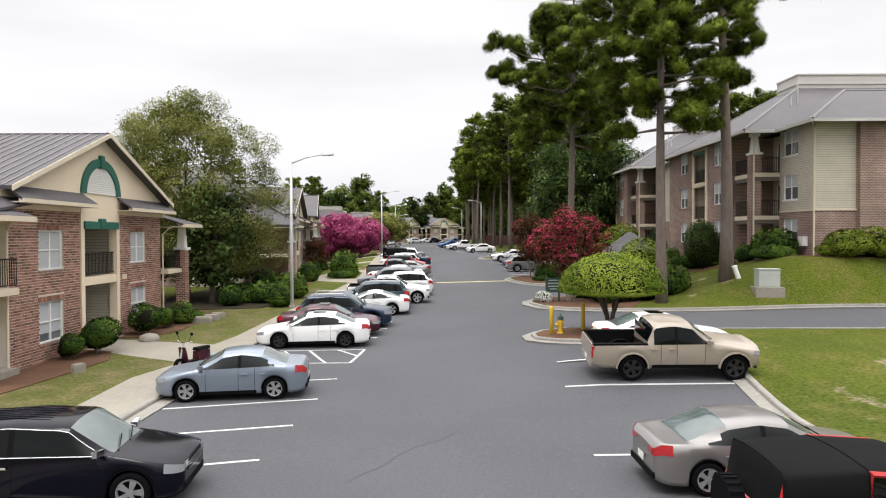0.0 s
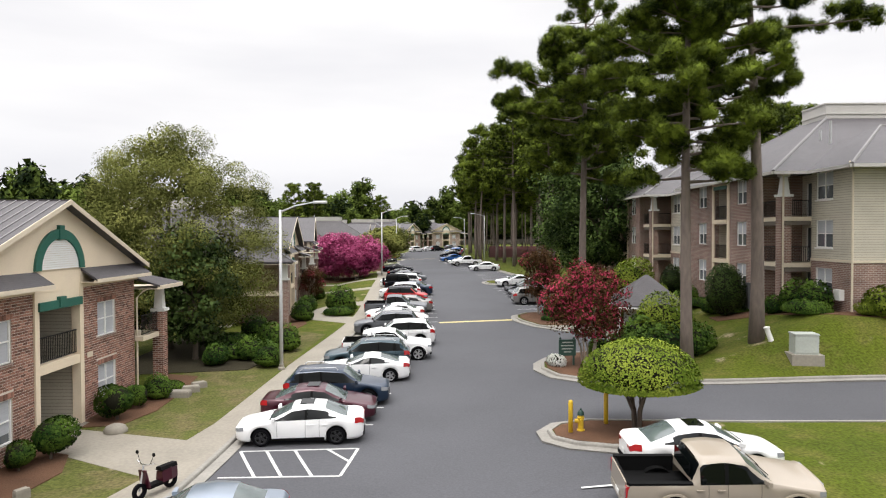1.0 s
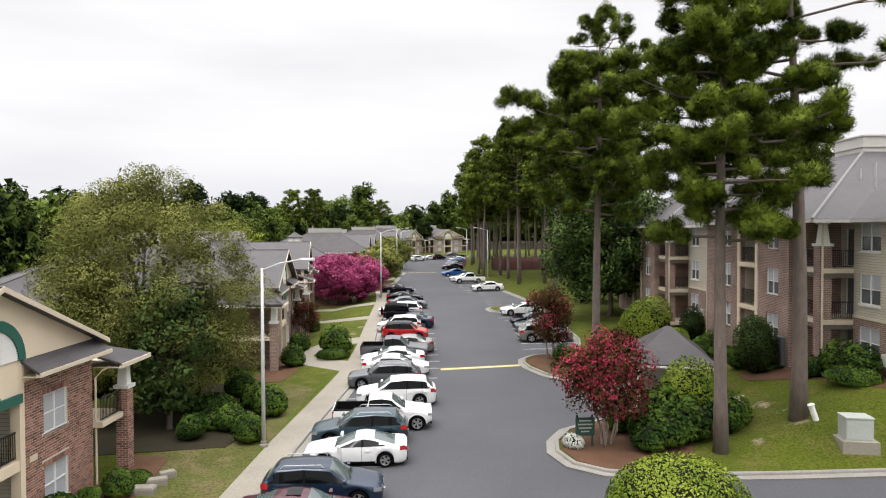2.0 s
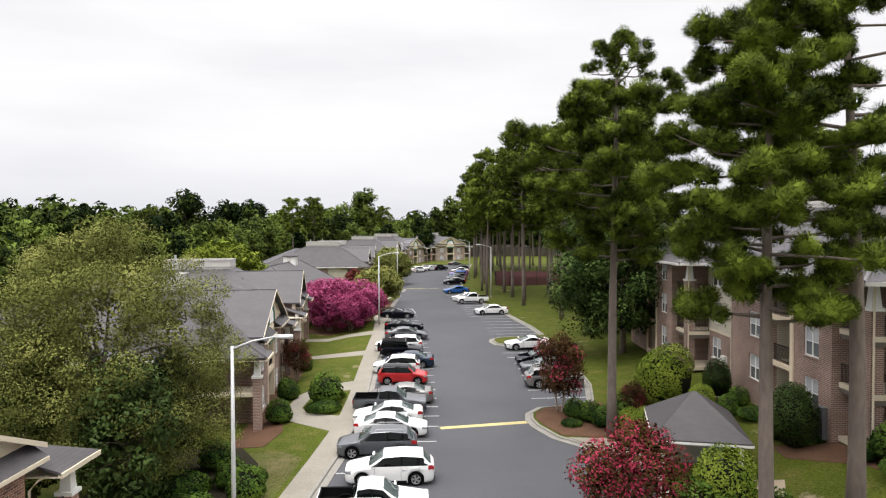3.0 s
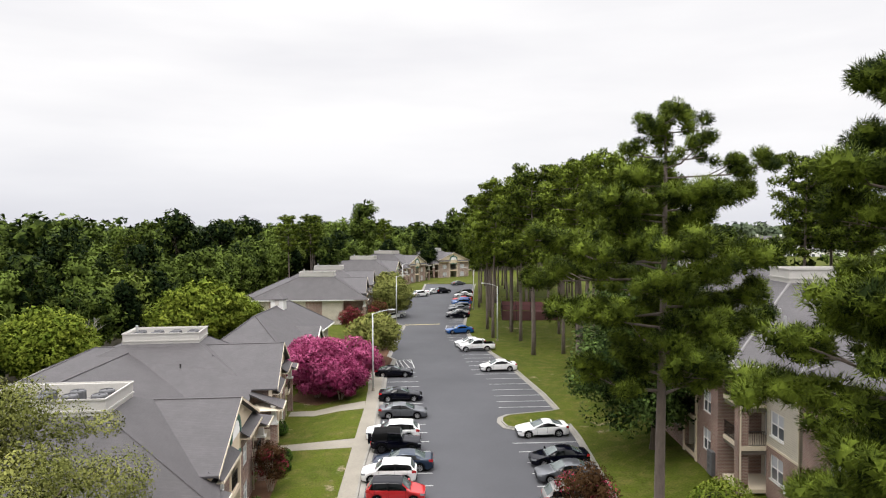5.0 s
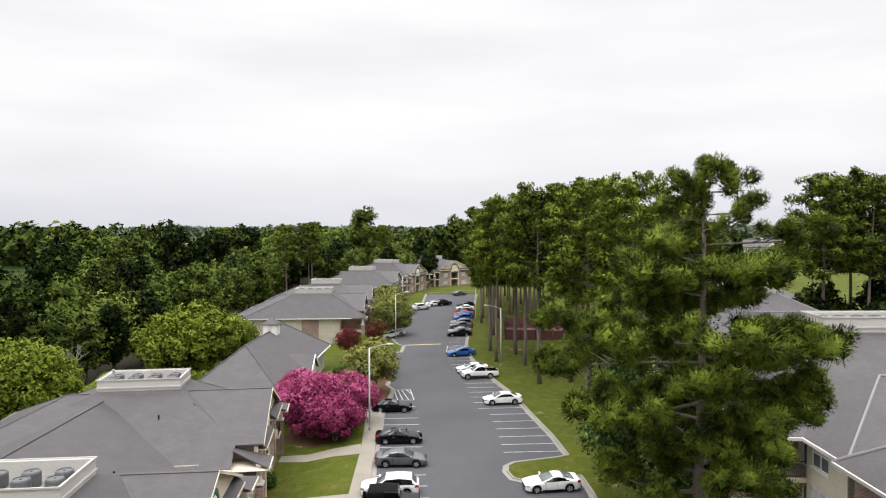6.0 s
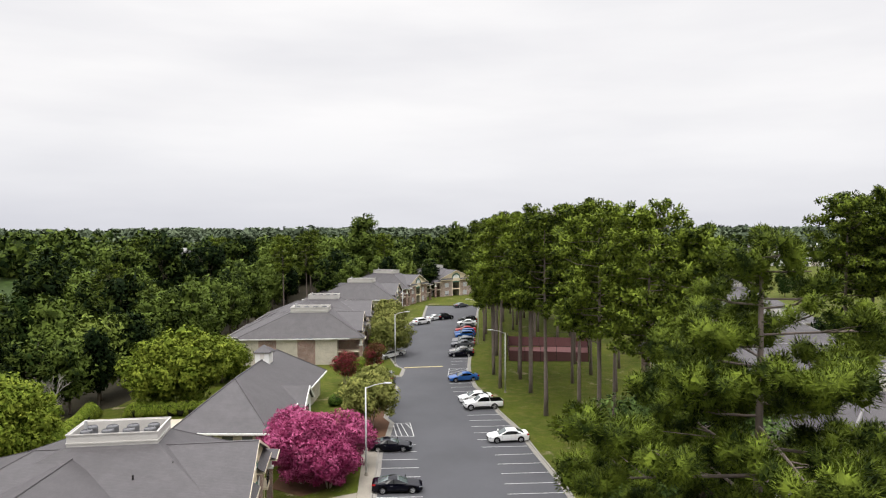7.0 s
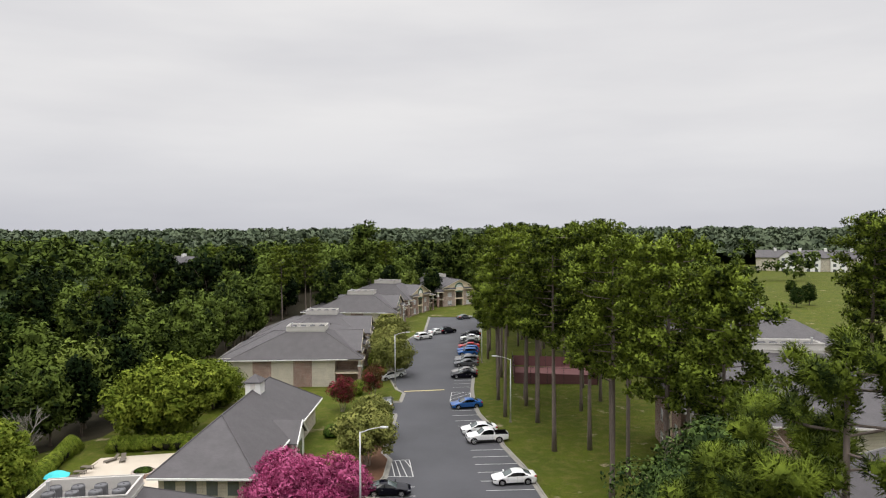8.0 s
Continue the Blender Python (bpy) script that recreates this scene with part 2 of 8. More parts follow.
ROOF_RIB = mat("roof_rib_metal", (0.173, 0.166, 0.163), 0.6, 0.12, 0.8, 9.0, 0.05)
MEMBRANE = mat("grey_roof_membrane", (0.2, 0.19, 0.18), 0.8, 0.2, 0.8, 9.0, 0.05)
SOFFIT = mat("white_soffit", (0.6, 0.57, 0.52), 0.7, 0.06, 0.8, 10.0, 0.02)
RAIL = mat("dark_iron_railing", (0.018, 0.016, 0.015), 0.45, 0.3, 3.0, 20.0, 0.05, 0.4)
# brown of the loungers; also paints shade under eaves and balconies
SHADE_AND_LOUNGER_BROWN = mat("shade_and_lounger_brown", (0.13, 0.11, 0.09), 0.9, 0.15, 1.0, 9.0, 0.05)
DOOR_PAINT = mat("grey_green_door_paint", (0.5, 0.5, 0.46), 0.5, 0.08, 1.0, 9.0, 0.02)
BLIND = mat("pale_window_blind", (0.4, 0.41, 0.43), 0.6, 0.12, 0.9, 3.0, 0.05, stretch=(1, 1, 18))
GLASS = mat("window_glass", (0.1, 0.11, 0.12), 0.06, 0.2, 0.7, 3.0, 0.0, spec=0.9)
METAL = mat("galvanised_metal", (0.5, 0.5, 0.5), 0.45, 0.12, 1.0, 9.0, 0.03, 0.6)
AC_GREY = mat("condenser_grey", (0.1, 0.1, 0.105), 0.6, 0.3, 2.0, 14.0, 0.2)
LAMP_POLE = mat("pale_lamp_pole", (0.52, 0.52, 0.52), 0.5, 0.1, 1.0, 9.0, 0.02, 0.2)
YELLOW = mat("yellow_paint", (0.62, 0.4, 0.02), 0.5, 0.15, 2.0, 12.0, 0.05)
DARK_GREEN = mat("dark_green_paint", (0.012, 0.05, 0.035), 0.5, 0.2, 2.0, 9.0, 0.03)
BOX_GREY = mat("utility_cabinet_grey", (0.36, 0.38, 0.34), 0.6, 0.14, 1.0, 9.0, 0.04)
BARK = mat("brown_bark", (0.11, 0.085, 0.065), 0.95, 0.35, 1.5, 9.0, 0.9, stretch=(1, 1, 0.25))
PINE_BARK = mat("pine_bark", (0.15, 0.118, 0.1), 0.95, 0.35, 1.2, 7.0, 0.9, stretch=(1, 1, 0.3))
PALE_BARK = mat("pale_crape_bark", (0.3, 0.25, 0.2), 0.8, 0.25, 2.0, 9.0, 0.3, stretch=(1, 1, 0.3))
TYRE = mat("tyre_rubber", (0.005, 0.005, 0.006), 0.9, 0.2, 3.0, 30.0, 0.1, spec=0.05)
RIM = mat("wheel_alloy", (0.5, 0.5, 0.5), 0.3, 0.1, 3.0, 9.0, 0.0, 0.8)
RIM_DARK = mat("dark_wheel_alloy", (0.03, 0.03, 0.032), 0.4, 0.1, 3.0, 9.0, 0.0, 0.5)
# greenish base kept pale: part of the sky's reflection is in the colour
WINDSCREEN = mat("pale_sheen_glass", (0.08, 0.1, 0.098), 0.05, 0.25, 1.2, 3.0, 0.0, spec=0.8)
MORTAR = mat("pale_mortar", (0.56, 0.49, 0.42), 0.95, 0.2, 1.5, 30.0, 0.3)
BRICK_PIECE = mat("loose_tone_brick", (0.235, 0.122, 0.09), 0.9, 0.5, 0.7, 25.0, 0.3, per_object=0.5, spec=0.25)
BRICK_COURSE = mat("brick_course", (0.235, 0.122, 0.09), 0.9, 0.5, 0.7, 25.0, 0.3, island=0.5, spec=0.25)
CAR_GLASS = mat("tinted_car_glass", (0.003, 0.004, 0.004), 0.04, 0.2, 1.0, 3.0, 0.0, spec=0.22)
BLACK_TRIM = mat("black_plastic", (0.006, 0.006, 0.006), 0.7, 0.2, 3.0, 20.0, 0.05, spec=0.06)
TAIL = mat("red_tail_lens", (0.35, 0.012, 0.015), 0.15, 0.15, 4.0, 20.0, 0.0, coat=0.6)
HEAD = mat("clear_head_lens", (0.2, 0.21, 0.22), 0.12, 0.12, 4.0, 20.0, 0.0, coat=0.6)
CHROME = mat("chrome", (0.7, 0.7, 0.7), 0.15, 0.05, 3.0, 9.0, 0.0, 1.0)
AQUA = mat("aqua_canvas", (0.05, 0.5, 0.52), 0.8, 0.1, 1.0, 12.0, 0.1)
DECK = mat("pool_deck", (0.48, 0.42, 0.34), 0.85, 0.1, 0.7, 9.0, 0.05)
COURT = mat("maroon_court", (0.13, 0.055, 0.055), 0.85, 0.15, 0.5, 9.0, 0.05)

L_OAK = leafy("oak_leaves", (0.09, 0.1, 0.024), (0.29, 0.295, 0.085), 0.8, 0.08, each=0.1, single=0.12, patch=0.5)
L_DARK = leafy("dark_broad_leaves", (0.008, 0.018, 0.004), (0.12, 0.18, 0.045), 0.6, 0.06)
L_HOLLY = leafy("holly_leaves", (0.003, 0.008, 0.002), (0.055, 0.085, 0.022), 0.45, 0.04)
L_PINE = leafy("pine_needles", (0.012, 0.021, 0.004), (0.185, 0.24, 0.03), 0.6, 0.1, each=0.14, patch=1.1)
L_FOREST = leafy("forest_leaves", (0.005, 0.011, 0.0025), (0.118, 0.162, 0.03), 0.8, 0.06, each=0.42, single=0.12, patch=0.35)
L_WOODLAND = leafy("mid_green_woodland_leaves", (0.016, 0.03, 0.006), (0.145, 0.185, 0.036), 0.8, 0.06, each=0.4, single=0.12, patch=0.35)
# paler, bluish leaf colour: distance haze is painted into it
L_FAR_HAZE = leafy("far_haze_tinted_woods", (0.035, 0.05, 0.034), (0.105, 0.13, 0.078), 0.9, 0.05, single=0.2, patch=0.02)
L_LIGHT = leafy("light_green_leaves", (0.055, 0.082, 0.008), (0.215, 0.255, 0.034), each=0.1)
L_HEDGE = leafy("hedge_leaves", (0.0142, 0.0355, 0.0081), (0.115, 0.182, 0.027), each=0.15)
L_TOPIARY = leafy("yellow_green_hedge_leaves", (0.07, 0.115, 0.0105), (0.27, 0.32, 0.046), each=0.08)
L_PINK = leafy("pink_crape_blossom", (0.19, 0.022, 0.072), (0.6, 0.155, 0.31), 0.6, 0.3)
L_RED = leafy("crimson_crape_blossom", (0.16, 0.014, 0.03), (0.48, 0.06, 0.11), 0.6, 0.3)
L_RUST = leafy("bronze_crape_leaves", (0.0375, 0.0188, 0.009), (0.105, 0.0562, 0.0225))
L_WHITE = leafy("white_blossom", (0.3, 0.32, 0.25), (0.7, 0.7, 0.66))
L_BARE = mat("bare_grey_twigs", (0.22, 0.2, 0.18), 0.9, 0.2, 2.0, 9.0, 0.1)


# ---- mesh tools ----
class Build:
    """Gathers points and faces of one part."""

    def __init__(self):
        self.v, self.f = [], []

    def face(self, *pts):
        n = len(self.v)
        self.v += [tuple(p) for p in pts]
        self.f.append(tuple(range(n, n + len(pts))))
        return self

    def box(self, x0, x1, y0, y1, z0, z1):
        n = len(self.v)
        self.v += [(x0, y0, z0), (x1, y0, z0), (x1, y1, z0), (x0, y1, z0), (x0, y0, z1), (x1, y0, z1), (x1, y1, z1), (x0, y1, z1)]
        self.f += [tuple(n + i for i in q) for q in ((0, 3, 2, 1), (4, 5, 6, 7), (0, 1, 5, 4), (1, 2, 6, 5), (2, 3, 7, 6), (3, 0, 4, 7))]
        return self

    def slab(self, a, b, c, d, thick):
        """A plate with the top corners a b c d."""
        n = len(self.v)
        self.v += [tuple(p) for p in (a, b, c, d)] + [(p[0], p[1], p[2] - thick) for p in (a, b, c, d)]
        self.f += [tuple(n + i for i in q) for q in ((0, 1, 2, 3), (7, 6, 5, 4), (0, 4, 5, 1), (1, 5, 6, 2), (2, 6, 7, 3), (3, 7, 4, 0))]
        return self

    def plate(self, pts, thick):
        """A polygon plate with its top corners given, any count."""
        n, k = len(self.v), len(pts)
        self.v += [tuple(p) for p in pts] + [(p[0], p[1], p[2] - thick) for p in pts]
        self.f.append(tuple(n + i for i in range(k)))
        self.f.append(tuple(n + k + i for i in reversed(range(k))))
        for i in range(k):
            j = (i + 1) % k
            self.f.append((n + i, n + k + i, n + k + j, n + j))
        return self

    def tube(self, path, radii, sides=8, caps=True):
        """A round bar along a path, its radius given per point."""
        path = [Vector(p) for p in path]
        if not isinstance(radii, (list, tuple)):
            radii = [radii] * len(path)
        n = len(self.v)
        for i, p in enumerate(path):
            d = (path[min(i + 1, len(path) - 1)] - path[max(i - 1, 0)]).normalized()
            a = d.cross(Vector((0, 0, 1)) if abs(d.z) < 0.95 else Vector((1, 0, 0))).normalized()
            b = d.cross(a)
            for k in range(sides):
                w = 2 * math.pi * k / sides
                self.v.append(tuple(p + radii[i] * (math.cos(w) * a + math.sin(w) * b)))
        for i in range(len(path) - 1):
            for k in range(sides):
                q = (k + 1) % sides
                self.f.append((n + i * sides + k, n + i * sides + q, n + (i + 1) * sides + q, n + (i + 1) * sides + k))
        if caps:
            self.f.append(tuple(n + k for k in reversed(range(sides))))
            m = n + (len(path) - 1) * sides
            self.f.append(tuple(m + k for k in range(sides)))
        return self

    def lathe(self, profile, sides=16, at=(0, 0, 0)):
        """A turned form: rows of radius and height."""
        n = len(self.v)
        for r, z in profile:
            for k in range(sides):
                w = 2 * math.pi * k / sides
                self.v.append((at[0] + r * math.cos(w), at[1] + r * math.sin(w), at[2] + z))
        for i in range(len(profile) - 1):
            for k in range(sides):
                q = (k + 1) % sides
                self.f.append((n + i * sides + k, n + i * sides + q, n + (i + 1) * sides + q, n + (i + 1) * sides + k))
        self.f.append(tuple(n + k for k in reversed(range(sides))))
        m = n + (len(profile) - 1) * sides
        self.f.append(tuple(m + k for k in range(sides)))
        return self

    def loft(self, rings, close_ends=True):
        """Skins rings of equal length, each an open run round the form that closes on itself."""
        n, k = len(self.v), len(rings[0])
        for r in rings:
            self.v += [tuple(p) for p in r]
        for i in range(len(rings) - 1):
            for a in range(k):
                b = (a + 1) % k
                self.f.append((n + i * k + a, n + i * k + b, n + (i + 1) * k + b, n + (i + 1) * k + a))
        if close_ends:
            self.f.append(tuple(n + a for a in reversed(range(k))))
            self.f.append(tuple(n + (len(rings) - 1) * k + a for a in range(k)))
        return self

    def mesh(self, name, material, smooth=False):
        me = bpy.data.meshes.new(name)
        me.from_pydata(self.v, [], self.f)
        if smooth:
            me.polygons.foreach_set("use_smooth", [True] * len(me.polygons))
        me.materials.append(material)
        me.update()
        return me


def part(name, bm, material, parent=None, label="", smooth=False, at=None):
    """Links what was built as ONE mesh object, under a thing or a part."""
    ob = new(name, bm.mesh(name, material, smooth) if isinstance(bm, Build) else bm)
    if parent is not None:
        ob.parent = parent
    if at is not None:
        ob.location = at
    return tagged(ob, label)


def thing(name, label, category, group="", kind="", at=(0, 0, 0), turn=0.0):
    ob = new(name)
    ob.empty_display_size = 0.2
    ob.matrix_world = pose(at[0], at[1], at[2], 0, 0, turn)
    return tagged(ob, label, category, group, kind)


def array_mesh(name, co, faces, material, normals=None):
    """A mesh from number arrays: faces all of one size."""
    me = bpy.data.meshes.new(name)
    nf, k = faces.shape
    me.vertices.add(len(co))
    me.vertices.foreach_set("co", co.astype(np.float32).ravel())
    me.loops.add(nf * k)
    me.loops.foreach_set("vertex_index", faces.astype(np.int32).ravel())
    me.polygons.add(nf)
    me.polygons.foreach_set("loop_start", np.arange(0, nf * k, k, dtype=np.int32))
    me.materials.append(material)
    me.update(calc_edges=True)
    if normals is not None:
        me.normals_split_custom_set_from_vertices(normals.astype(np.float32))
    return me


# ---- ground ----
def ease(v):
    v = min(1.0, max(0.0, v))
    return v * v * (3 - 2 * v)


RISE_Y = (-60, 8, 13, 16, 18.5, 21, 25, 57, 87, 149, 300, 3000)
RISE_Z = (-0.4, -0.3, -0.2, -0.14, -0.07, 0, 0.03, 0.88, 1.95, 2.58, 3.0, 3.0)


def level(x, y):
    """The height of the road's surface, carried on under the lawns."""
    z = float(np.interp(y, RISE_Y, RISE_Z))
    z += 0.085 * min(6.5, max(0.0, x + 1)) * ease((y - 16) / 7) * (1 - ease((y - 36) / 14))
    amp = float(np.interp(y, (34, 38, 47, 60, 80, 110), (2.7, 2.7, 2.1, 1.6, 1.0, 0.3)))
    z += amp * ease((x - 12.5) / 9.3) * ease((y - 33.8) / 4.6) * (1 - ease((x - 60) / 60))
    z -= float(np.interp(y, (45, 65, 85, 118, 165, 205, 260), (0, 0.5, 0.9, 0.55, 1.1, 0.9, 0))) * ease((-x - 9) / 5)
    z -= 2.5 * ease((-x - 40) / 40) * ease((y - 60) / 40)
    return z


def lawn(x, y):
    return level(x, y) + 0.12


LEFT_KERB = [(-8.15, -45), (-8.05, 16), (-7.5, 28.7), (-6.75, 41.5), (-5.85, 53), (-5.75, 58), (-5.9, 66), (-6.3, 73.4), (-6.45, 83), (-7.0, 91), (-7.4, 99.5), (-8.0, 108.3), (-7.5, 111), (-7.5, 116.5), (-8.5, 118.5), (-8.5, 135.6), (-15, 136), (-15, 142), (-8.4, 142.4), (-8.3, 147.5), (-9.7, 150.2), (-12.2, 163), (-12.6, 185), (-11.9, 201), (-8, 213), (-8, 240)]
RIGHT_KERB = [(8, 240), (6.5, 215), (5.4, 201), (4.2, 174), (3.1, 150), (3.2, 141.5), (3.85, 135.3), (5.2, 129.9), (6.4, 121.6), (8.3, 113.9), (9.5, 105.5), (10.9, 96.8), (11.5, 90.8), (10.5, 90.2), (6.3, 88.8), (5.55, 87.9), (5.4, 86.5), (5.8, 85), (7.2, 84.2), (11.8, 85.6), (12.1, 82), (12.3, 68), (11.5, 63), (9, 61.8), (7.4, 61.3), (6.5, 60), (6.35, 58.6), (6.6, 57.2), (7.6, 54.8), (9.3, 53), (10.6, 51.8), (11.8, 50.4), (12.0, 46), (11, 44.2), (8.5, 42.8), (6.6, 41), (5.7, 39), (5.5, 37.4), (6, 35.8), (7.2, 34.9), (9, 34.5), (50, 34.6), (50, 27.9), (12, 27.9), (6, 28.2), (4.8, 27.9), (4.3, 27.2), (4.35, 26.4), (5, 25.6), (6.2, 25.1), (9.5, 24.9), (10.4, 24.4), (10.2, 21), (9.8, 16), (9.6, 5), (9.5, -45)]
ASPHALT_EDGE = LEFT_KERB + RIGHT_KERB
WALK_EDGE = [(-10.4, 112), (-10.0, 108), (-9.0, 99.5), (-8.4, 92), (-7.95, 80), (-7.55, 70), (-7.35, 66.5), (-7.25, 63.5), (-7.2, 59.5), (-7.3, 56), (-7.6, 51), (-8.4, 40.6), (-8.95, 29.7), (-9.3, 27.6), (-9.3, 23.6), (-9.9, 21), (-10.1, -45)]
SIDEWALK = [p for p in LEFT_KERB if p[1] <= 108.5] + WALK_EDGE


REGIONS = [
    ("worn_lawn", [(-13.6, -45), (-10.12, -45), (-9.92, 21), (-9.32, 23.5), (-9.32, 27.7), (-8.98, 29.8), (-8.52, 40.6), (-8.02, 51), (-9.5, 52), (-13.6, 52)], 0.12),
    ("sidewalk", SIDEWALK, 0.13),
    ("path", [(-9.2, 23.7), (-9.2, 27.5), (-14.4, 29.0), (-14.4, 26.6)], 0.13),
    ("path", [(-7.1, 55.8), (-7.05, 59.3), (-9.6, 60), (-10.3, 61.5), (-10.2, 63.8), (-9.0, 65.8), (-7.2, 66.2), (-7.4, 69.2), (-9.9, 67.8), (-11.4, 65.5), (-11.6, 61), (-10.6, 58.4)], 0.13),
    ("path", [(-7.9, 79.3), (-7.9, 81.6), (-15.2, 82.0), (-15.2, 80.4)], 0.13),
    ("path", [(-8.3, 91.0), (-8.6, 94.0), (-16.3, 92.6), (-16.2, 91.0)], 0.13),
    ("path", [(-9.0, 131), (-9.0, 132.6), (-16.5, 133), (-16.5, 131.4)], 0.13),
    ("mulch", [(-14.5, 17), (-13.0, 18.5), (-12.5, 21), (-12.2, 24.2), (-12.9, 25.9), (-14.4, 26.5)], 0.15),
    ("mulch", [(-14.4, 29.1), (-12.7, 29.4), (-12.1, 31.5), (-12.2, 35), (-12.6, 38), (-14.4, 38.5)], 0.15),
    # ground below the oak: the tree's deep shade painted as dark litter
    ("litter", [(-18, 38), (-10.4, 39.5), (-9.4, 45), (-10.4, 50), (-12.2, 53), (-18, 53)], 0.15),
    ("mulch", [(-10.9, 53), (-10.4, 56), (-12.0, 62), (-12.6, 70), (-13.4, 79), (-15, 79), (-13, 53)], 0.15),
    ("mulch", [(-14, 95), (-10.2, 97), (-10.0, 104), (-11.5, 108), (-17, 107), (-17.5, 97)], 0.15),
    ("mulch", [(-10.2, 108.6), (-8.1, 108.4), (-7.6, 111), (-7.6, 116.4), (-8.6, 118.4), (-8.6, 127), (-11, 127), (-11, 109)], 0.15),
    ("mulch", [(4.5, 27.2), (4.9, 27.7), (6, 28.0), (10, 27.8), (10.4, 25.1), (6.2, 25.3), (5.1, 25.8), (4.5, 26.5)], 0.15),
    ("mulch", [(5.8, 37.4), (6.2, 36), (7.3, 35.1), (9, 34.7), (10.8, 35.2), (12, 38), (13, 43.8), (12, 43.8), (8.6, 42.6), (6.8, 40.8), (5.9, 39)], 0.15),
    ("mulch", [(6.7, 58.6), (7.0, 57.3), (7.9, 55), (10, 54.6), (12.5, 55.5), (12, 62.5), (11.5, 62.8), (9, 61.6), (7.6, 61.1), (6.8, 59.9)], 0.15),
    ("mulch", [(21.0, 38.6), (24, 37.6), (40, 37.2), (40, 39.8), (23, 39.8), (23, 44), (21.2, 44), (21.2, 47.2), (18.4, 48.6), (18.2, 46.6), (20.2, 43), (20.4, 40)], 0.15),
    ("concrete_apron", [(8.2, 54.6), (9.5, 53.2), (10.8, 52.0), (12.2, 50.6), (13.8, 51.6), (13.2, 53.4), (10.5, 54.4)], 0.14),
    ("sand", [(14.2, 41.2), (16.0, 41.8), (17.0, 44.2), (15.6, 45.6), (14.0, 43.8)], 0.14),
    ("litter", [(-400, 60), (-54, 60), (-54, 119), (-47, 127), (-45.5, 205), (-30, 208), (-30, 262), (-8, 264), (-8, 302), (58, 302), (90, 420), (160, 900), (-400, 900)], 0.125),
    ("deck", [(-42.5, 106), (-31.5, 106), (-31.5, 119), (-33.8, 120), (-42.5, 118)], 0.16),
    ("court", [(10.3, 154.5), (24, 152), (26.5, 166), (11, 168.5)], 0.16),
]


def inside(poly, x, y):
    hit, j = False, len(poly) - 1
    for i in range(len(poly)):
        xi, yi = poly[i]
        xj, yj = poly[j]
        if (yi > y) != (yj > y) and x < (xj - xi) * (y - yi) / (yj - yi) + xi:
            hit = not hit
        j = i
    return hit


def make_ground():
    """One sheet to the horizon, cut into asphalt, lawn, walks and beds."""
    from mathutils.geometry import delaunay_2d_cdt

    pts = [Vector((x, y)) for x in np.arange(-60, 61, 2.5) for y in np.arange(-45, 241, 2.5)]
    for k in (90, 150, 260, 420, 700, 1200, 2000, 3600):
        for a in range(40):
            w = 2 * math.pi * a / 40
            pts.append(Vector((k * math.cos(w) * 1.0, 100 + k * 1.6 * math.sin(w))))
    polys = [("asphalt", ASPHALT_EDGE, 0.0)] + REGIONS
    faces = []
    for _, poly, _ in polys:
        n, fine = len(pts), []
        for i, (x, y) in enumerate(poly):
            x2, y2 = poly[(i + 1) % len(poly)]
            steps = max(1, int(math.hypot(x2 - x, y2 - y) / 2.5))
            fine += [Vector((x + (x2 - x) * s / steps, y + (y2 - y) * s / steps)) for s in range(steps)]
        pts += fine
        faces.append(list(range(n, n + len(fine))))
    co, _, tris, _, _, _ = delaunay_2d_cdt(pts, [], faces, 0, 1e-4)
    boxes = [(min(p[0] for p in poly), max(p[0] for p in poly), min(p[1] for p in poly), max(p[1] for p in poly)) for _, poly, _ in polys]
    groups = {}
    for tri in tris:
        cx, cy = sum(co[i].x for i in tri) / len(tri), sum(co[i].y for i in tri) / len(tri)
        best = -1
        for k in reversed(range(len(polys))):
            x0, x1, y0, y1 = boxes[k]
            if x0 < cx < x1 and y0 < cy < y1 and inside(polys[k][1], cx, cy):
                best = k
                break
        groups.setdefault(best, []).append(tri)
    looks = {
        "asphalt": (ASPHALT, "road", "worn grey asphalt road and parking lot"),
        "lawn": (GRASS, "ground", "mown green lawn and grassy ground with worn patches"),
        "sidewalk": (CONCRETE, "pavement", "pale concrete sidewalk along the parking row"),
        "path": (CONCRETE, "pavement", "pale concrete path to a building entrance"),
        "mulch": (MULCH, "ground", "reddish brown pine straw bed under shrubs"),
        "concrete_apron": (CONCRETE, "pavement", "grey concrete apron beside the kiosk"),
        "worn_lawn": (DRY_GRASS, "ground", "worn yellowish lawn beside the sidewalk"),
        "litter": (SHADED_LITTER, "ground", "leaf litter under trees, darkened to paint their shade"),
        "sand": (SAND, "ground", "bare sandy patch in the lawn"),
        "deck": (DECK, "pavement", "pale concrete pool deck"),
        "court": (COURT, "ground", "dark red sports court behind the pines"),
    }
    made = {}
    for k, tri_list in sorted(groups.items()):
        name, off = ("lawn", 0.12) if k < 0 else (polys[k][0], polys[k][2])
        material, obname, label = looks[name]
        used, b = {}, Build()
        for tri in tri_list:
            for i in tri:
                if i not in used:
                    used[i] = len(b.v)
                    b.v.append((co[i].x, co[i].y, level(co[i].x, co[i].y) + off))
            b.f.append(tuple(used[i] for i in tri))
        # a skirt under the sheet's rim closes the small step to its neighbour
        rim = {}
        for f in b.f:
            for i, j in zip(f, f[1:] + f[:1]):
                rim[(i, j)] = True
        for i, j in [e for e in rim if (e[1], e[0]) not in rim]:
            n = len(b.v)
